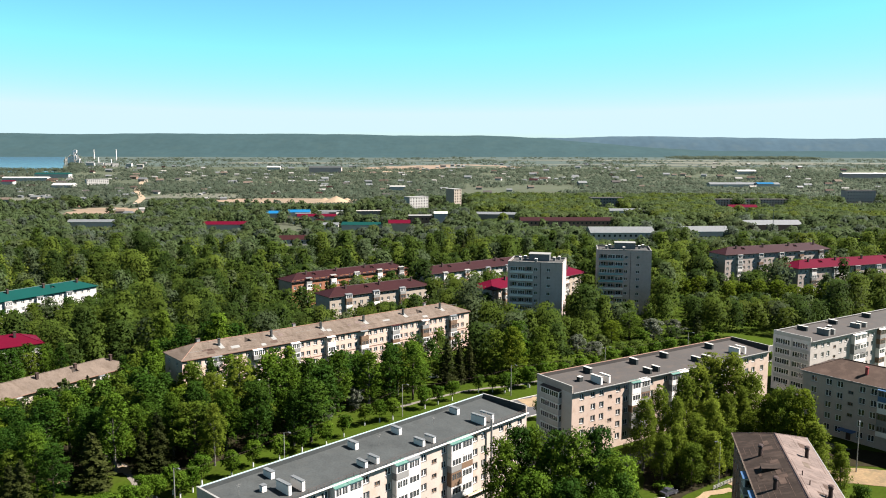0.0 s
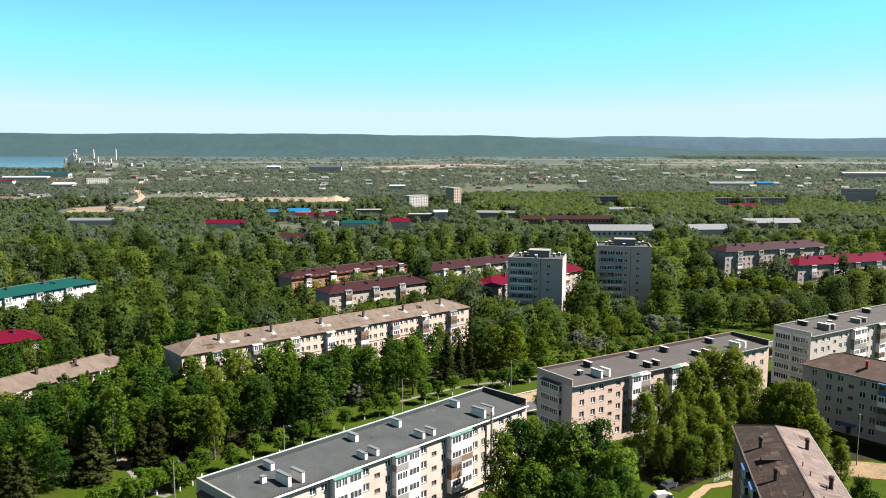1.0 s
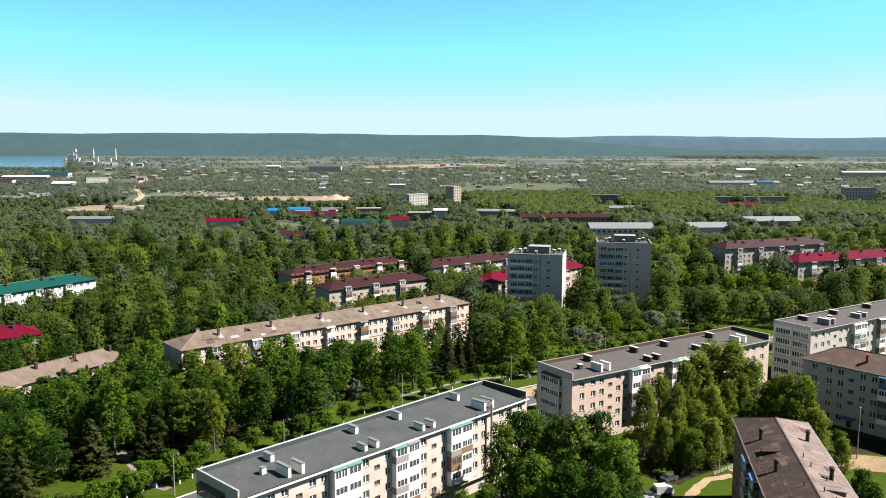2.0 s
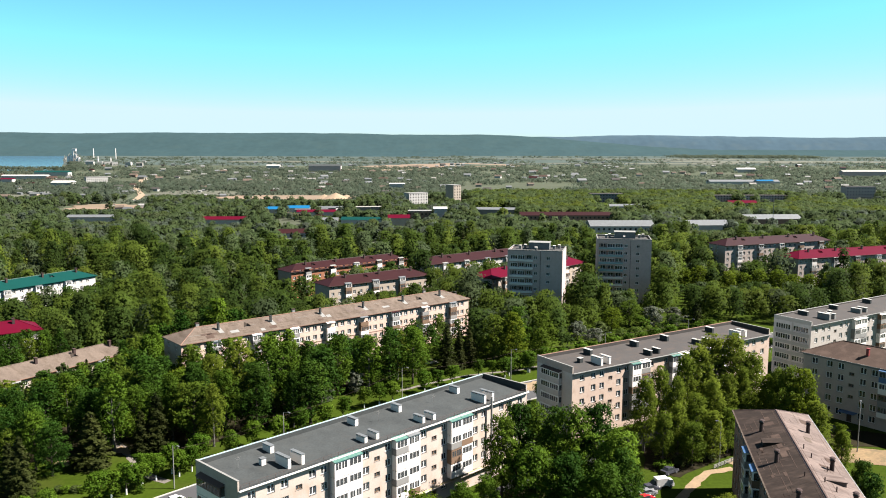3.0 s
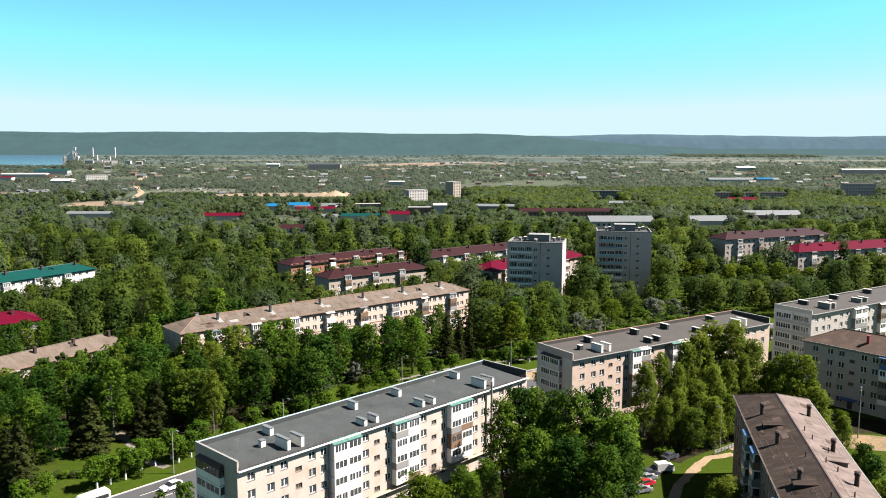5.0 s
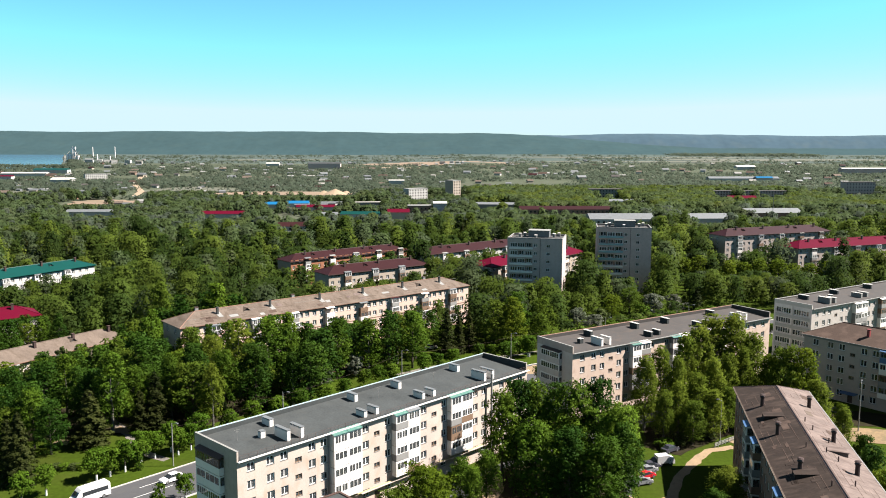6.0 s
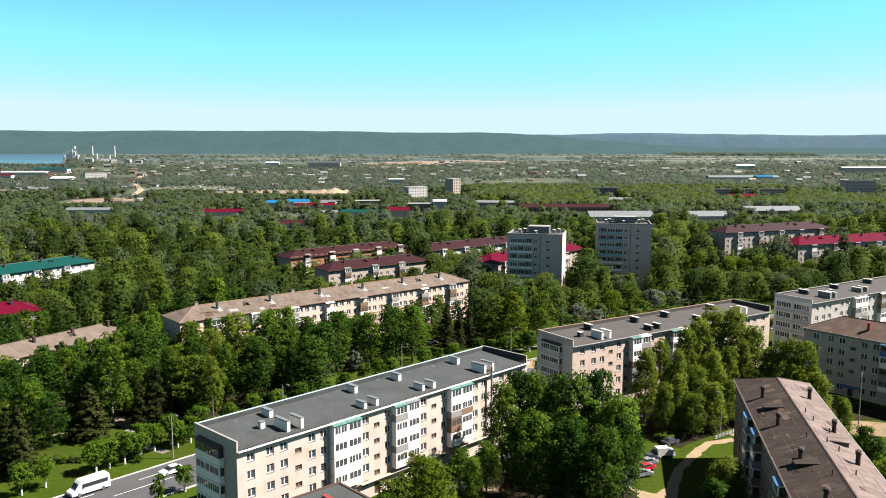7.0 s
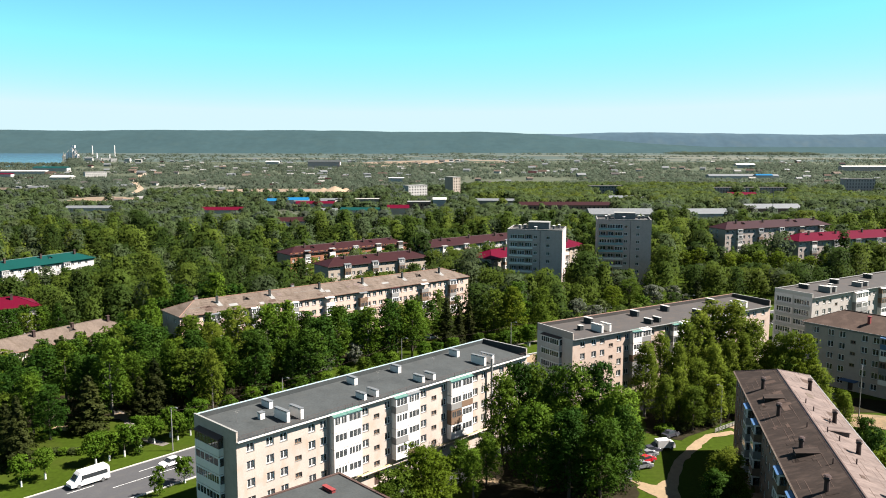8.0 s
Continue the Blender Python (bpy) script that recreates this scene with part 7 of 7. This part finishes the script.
for i in range(230):
    y = 760 * (3.6 ** village.random())
    x = village.uniform(-0.56, 0.56) * y
    if x < -0.45 * y and y > 2200:
        continue
    if -300 < x < -100 and 1000 < y < 1260:
        continue
    if 30 < x < 420 and 700 < y < 1450 and village.random() < 0.8:
        continue
    wall_m = village.choice(("dusty_white", "white_wall", "white_wall", "cream", "pink_brick", "concrete"))
    roof_m = village.choice(("tin", "tin", "slate", "maroon", "dusty_white", "slate_brown", "slate", "felt_warm", "tin", "slate_brown", "concrete"))
    key = (wall_m, roof_m)
    turn = village.uniform(-25, 25)
    size = village.uniform(0.7, 1.25) * (1 + 0.35 * (y > 1500))
    if key not in proto:
        proto[key] = far_house("house", "small pitched-roof house of the far settlement", x, y, 10, 7, 3.4, turn, wall_m, roof_m, 2.2, 0, "small houses of the far settlement", "house")
    else:
        c = copy_thing(proto[key], pose(x, y, ground_z(x, y), 0, 0, turn) @ Matrix.Diagonal((size, size, size, 1)))

# sheds, garages and huts between them, too many to count
sheds = {"dusty_white": Form(), "tin": Form(), "concrete": Form()}
for i in range(480):
    y = 900 * (3.6 ** village.random())
    x = village.uniform(-0.56, 0.56) * y
    if noise.noise((x / 300, y / 400, 3.0)) < -0.05 + 0.9 * max(0.0, x / y) or (x < -0.45 * y and y > 2200) or (30 < x < 420 and y < 1350) or (-300 < x < -100 and 1000 < y < 1260):
        continue
    w, d, h, k = village.uniform(2.2, 4.6) * (1 + 0.7 * (y > 1700)), village.uniform(2, 4), village.uniform(2.2, 3.6) * (1 + 0.4 * (y > 1700)), village.uniform(-0.5, 0.5)
    f = sheds[village.choice(("dusty_white", "tin", "tin", "concrete"))]
    z = ground_z(x, y)
    p = [Vector((x + a * math.cos(k) - b * math.sin(k), y + a * math.sin(k) + b * math.cos(k), 0)) for a, b in ((-w, -d), (w, -d), (w, d), (-w, d))]
    lo, hi = [(q.x, q.y, z - 1) for q in p], [(q.x, q.y, z + h) for q in p]
    r0, r1 = tuple((p[0] + p[3]) / 2 + Vector((0, 0, z + h * 1.45))), tuple((p[1] + p[2]) / 2 + Vector((0, 0, z + h * 1.45)))
    f.face(lo[0], lo[1], hi[1], hi[0]).face(lo[1], lo[2], hi[2], r1, hi[1]).face(lo[2], lo[3], hi[3], hi[2]).face(lo[3], lo[0], hi[0], r0, hi[3])
    f.face(hi[0], hi[1], r1, r0).face(hi[2], hi[3], r0, r1)
for m, f in sheds.items():
    tagged(new("far_sheds", f.mesh("far_sheds", M[m])), "many small sheds and garages of the far settlement", "sheds", kind="stuff")

# bare earth and fields
M["bare"] = surface("bare_earth", (0.119, 0.0816, 0.0528), 0.95, 0.2, 0.05, 0.01, 0, dirt=(0.077, 0.0612, 0.0363), dirt_amount=0.7)
M["straw"] = surface("dry_grass_field", (0.052, 0.0515, 0.0345), 0.95, 0.2, 0.03, 0.006, 0, dirt=(0.0435, 0.048, 0.0267), dirt_amount=0.7)
M["pale_sand"] = surface("pale_sand", (0.173, 0.126, 0.0816), 0.95, 0.15, 0.1, 0.02, 0)


def field(name, label, cx, cy, rx, ry, material, seed, lift=0.6):
    rnd = random.Random(seed)
    f = Form()
    n = 40
    ring = []
    for i in range(n):
        a = 2 * math.pi * i / n
        k = 1 + 0.16 * math.sin(3 * a + seed) + rnd.uniform(-0.1, 0.1)
        x, y = cx + rx * k * math.cos(a), cy + ry * k * math.sin(a)
        ring.append((x, y, ground_z(x, y) + lift))
    c = (cx, cy, ground_z(cx, cy) + lift)
    for i in range(n):
        f.face(c, ring[i], ring[(i + 1) % n])
    tagged(new(name, f.mesh(name, M[material])), label, "field", kind="structure")


FIELDS = [(-215, 1130, 95, 70, "bare"), (-385, 950, 50, 55, "bare"), (-375, 1240, 70, 80, "straw"), (0, 2800, 260, 210, "bare"), (700, 3700, 900, 110, "straw"), (700, 3000, 420, 90, "straw"), (-150, 2420, 120, 50, "pale_sand"),
          (1300, 3300, 500, 200, "straw"), (-600, 3300, 300, 120, "straw"), (-560, 1150, 90, 40, "straw")]
for i, (x, y, rx, ry, m) in enumerate(FIELDS):
    field("field", "dry bare field on the far plain", x, y, rx, ry, m, i)
TRACK = [(-394, 1053), (-430, 1180), (-520, 1400), (-709, 1961)]
ribbon("dirt_track", TRACK, 9, "pale_sand", 0.9, "pale dirt track through the far woods", category="road")
ribbon("far_road", [(-700, 760), (-450, 842), (-386, 892), (-330, 905)], 9, "asphalt", 0.9, "grey road in the middle distance", category="road")
pile = thing("sand_pile", pose(-146, 1120, ground_z(-146, 1120)), "heap of bright yellow sand on bare ground", "sand pile")
for dx, dy, r, h in ((0, 0, 20, 8.5), (-16, 4, 14, 6), (14, 6, 14, 5.5), (26, -3, 10, 3.5)):
    f = Form()
    for i in range(12):
        a, b = 2 * math.pi * i / 12, 2 * math.pi * (i + 1) / 12
        f.face((dx, dy, h), (dx + r * math.cos(a), dy + r * math.sin(a), 0), (dx + r * math.cos(b), dy + r * math.sin(b), 0))
    part("mound", f, "pale_sand", pile)

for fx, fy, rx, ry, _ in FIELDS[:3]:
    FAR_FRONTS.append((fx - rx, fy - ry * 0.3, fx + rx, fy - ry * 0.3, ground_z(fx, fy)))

# woods of the plain
plain = random.Random(23)
places, belts = [], []
y = 500.0
while y < 1050:
    gap = 7.4 + (y - 500) * 0.004
    half = 0.56 * y + 20
    x = -half
    while x < half:
        px, py = x + plain.uniform(-3, 3), y + plain.uniform(-3, 3)
        x += gap
        dens = noise.noise((px / 90, py / 90, 7.0))
        belt = 30 < px < 420 and py > 700
        if not belt and dens < -0.28 + 0.00035 * (py - 500) * (px < 0):
            continue
        if any((px - fx) ** 2 / (rx + 6) ** 2 + (py - fy) ** 2 / (ry + 6) ** 2 < 1 for fx, fy, rx, ry, _ in FIELDS):
            continue
        if any(-4 < px - r[2] < r[4] + 4 and -9 < py - r[3] < r[5] + 5 for r in FAR):
            continue
        h = plain.uniform(11.5, 13.5) if belt else plain.uniform(7, 13) * (1 + 0.15 * dens)
        if plain.random() < 0.95:
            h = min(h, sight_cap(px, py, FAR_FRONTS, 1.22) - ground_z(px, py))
        if h < 1.5:
            continue
        if belt:
            belts.append(("fresh", px, py, h, max(h * 0.95, 7.0)))
        else:
            places.append((plain.choice(("broad", "tall", "fresh", "tall")) if h > 5 else "bush", px, py, h, max(h * 0.86, 5.0)))
    y += gap
joined_wood("woods", places, 1.5, 1.3, "wide town woods reaching to the plain", 9, ("hazed_mid", "hazed_deep", "hazed_light", "hazed_deep", "hazed_leaf", "hazed_mid", "hazed_deep"))
joined_wood("young_wood", belts, 1.1, 1.5, "even belt of bright green young wood", 10, ("belt_leaf", "hazed_light", "hazed_mid", "hazed_mid"))
places = []
for i in range(21000):
    y = 1000 * (4.1 ** plain.random())
    x = plain.uniform(-0.57, 0.57) * y
    dens = noise.noise((x / 260, y / 420, 11.0)) + 0.5 * noise.noise((x / 70, y / 110, 5.0))
    if y > 2500 and plain.random() < 0.55:
        continue
    if dens < -0.34 or (y > 2300 and x < -0.45 * y):
        continue
    if any((x - fx) ** 2 / rx ** 2 + (y - fy) ** 2 / ry ** 2 < 1 for fx, fy, rx, ry, _ in FIELDS) and plain.random() < 0.95:
        continue
    if any(math.hypot(x - a - (c - a) * t, y - b - (d - b) * t) < 16 for (a, b), (c, d) in zip(TRACK, TRACK[1:]) for t in (0, 0.15, 0.3, 0.45, 0.6, 0.75, 0.9)):
        continue
    h = plain.uniform(2.6, 5.4) * (1 + 0.3 * (y > 2000)) * (1.3 if dens > 0.25 else 1)
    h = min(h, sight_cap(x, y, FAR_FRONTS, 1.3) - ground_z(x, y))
    if h < 1.5:
        continue
    places.append(("bush", x, y, h, h * plain.uniform(1.8, 4.0)))
for i in range(240):
    # dark forest strip before the ridge
    places.append(("bush", plain.uniform(1120, 1800), plain.uniform(3950, 4250), plain.uniform(8, 13), plain.uniform(30, 60)))
for i in range(420):
    # trees along the lake shore
    t = plain.random()
    y = 2360 + 1900 * t ** 1.6 if i % 3 else 2345 + plain.uniform(-30, 20)
    x = -0.449 * y + plain.uniform(0, 40) if i % 3 else -plain.uniform(0.44, 0.58) * y
    places.append(("bush", x, y, plain.uniform(6, 11), plain.uniform(14, 30)))
joined_wood("far_woods", places, 0.22, 1.9, "scattered woods and gardens of the far plain", 12, ("hazed_leaf", "hazed_leaf", "hazed_leaf"))

# lake
M["water"] = surface("lake_water", (0.035, 0.091, 0.154), 0.12, 0.08, 0.02, 0.004, 0.1, spec=0.5)
f = Form().face((-3900, 2300, -24.5), (-860, 2300, -24.5), (-1500, 4700, -24.5), (-3900, 4700, -24.5))
tagged(new("water", f.mesh("water", M["water"])), "calm blue lake beyond the town", "lake", kind="structure")

# wooded ridge along the horizon, aerial haze put into the base colours
M["ridge"] = surface("hazed_forest_ridge", (0.0225, 0.041, 0.045), 0.95, 0.12, 0.03, 0.006, 0, spec=0.02, dirt=(0.027, 0.045, 0.046), dirt_amount=0.5)
M["far_ridge"] = surface("hazed_far_ridge", (0.034, 0.056, 0.073), 0.95, 0.12, 0.03, 0.006, 0, spec=0.02, dirt=(0.044, 0.064, 0.074), dirt_amount=0.6)


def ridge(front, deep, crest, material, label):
    """A wooded rise across the whole horizon, its crest given along x."""
    f = Form()
    nx, ny = 420, 14
    for j in range(ny):
        v = j / (ny - 1)
        y = front + deep * v
        for i in range(nx):
            x = -3300 + 6600 * i / (nx - 1)
            z = -30 + (crest(x) + 30) * smooth(v * 1.05) ** 0.8
            z += (0.9 * noise.noise((x / 40, y / 60, 1.0)) + 1.5 * noise.noise((x / 260, y / 160, 2.0))) * smooth(v * 4)
            f.v.append((x, y, z))
    f.f = [(j * nx + i, j * nx + i + 1, (j + 1) * nx + i + 1, (j + 1) * nx + i) for j in range(ny - 1) for i in range(nx - 1)]
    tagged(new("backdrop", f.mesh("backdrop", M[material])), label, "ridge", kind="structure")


def high_crest(x):
    return 103 - 12 * smooth((x + 1300) / 2200) - 7 * smooth((x - 1300) / 900) + 7 * noise.noise((x / 520, 0.4, 0.0)) + 3 * noise.noise((x / 130, 2.0, 0.0))


def low_crest(x):
    k = smooth((x - 300) / 1300)
    return high_crest(x) * (1 - k) + (22 + 5 * noise.noise((x / 300, 5.0, 0.0))) * k


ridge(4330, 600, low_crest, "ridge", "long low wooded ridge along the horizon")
ridge(4650, 280, lambda x: high_crest(x) - 9 + 12 * smooth((x - 200) / 900), "far_ridge", "farther ridge with bluish haze in its colour, behind the wooded one")

# low board fence at the edge of the yard
fence = thing("fence", pose(54.0, 158.0, 0, 0, 0, 38), "low weathered board fence at the yard's edge", "fence")
for i in range(9):
    part("post", Form().box(i * 1.2 - 0.04, -0.04, -0.2, i * 1.2 + 0.04, 0.04, 1.0), "concrete", fence)
for z in (0.25, 0.55, 0.82):
    part("rail", Form().box(-0.1, 0.042, z, 9.7, 0.07, z + 0.16), "grey_boards", fence)
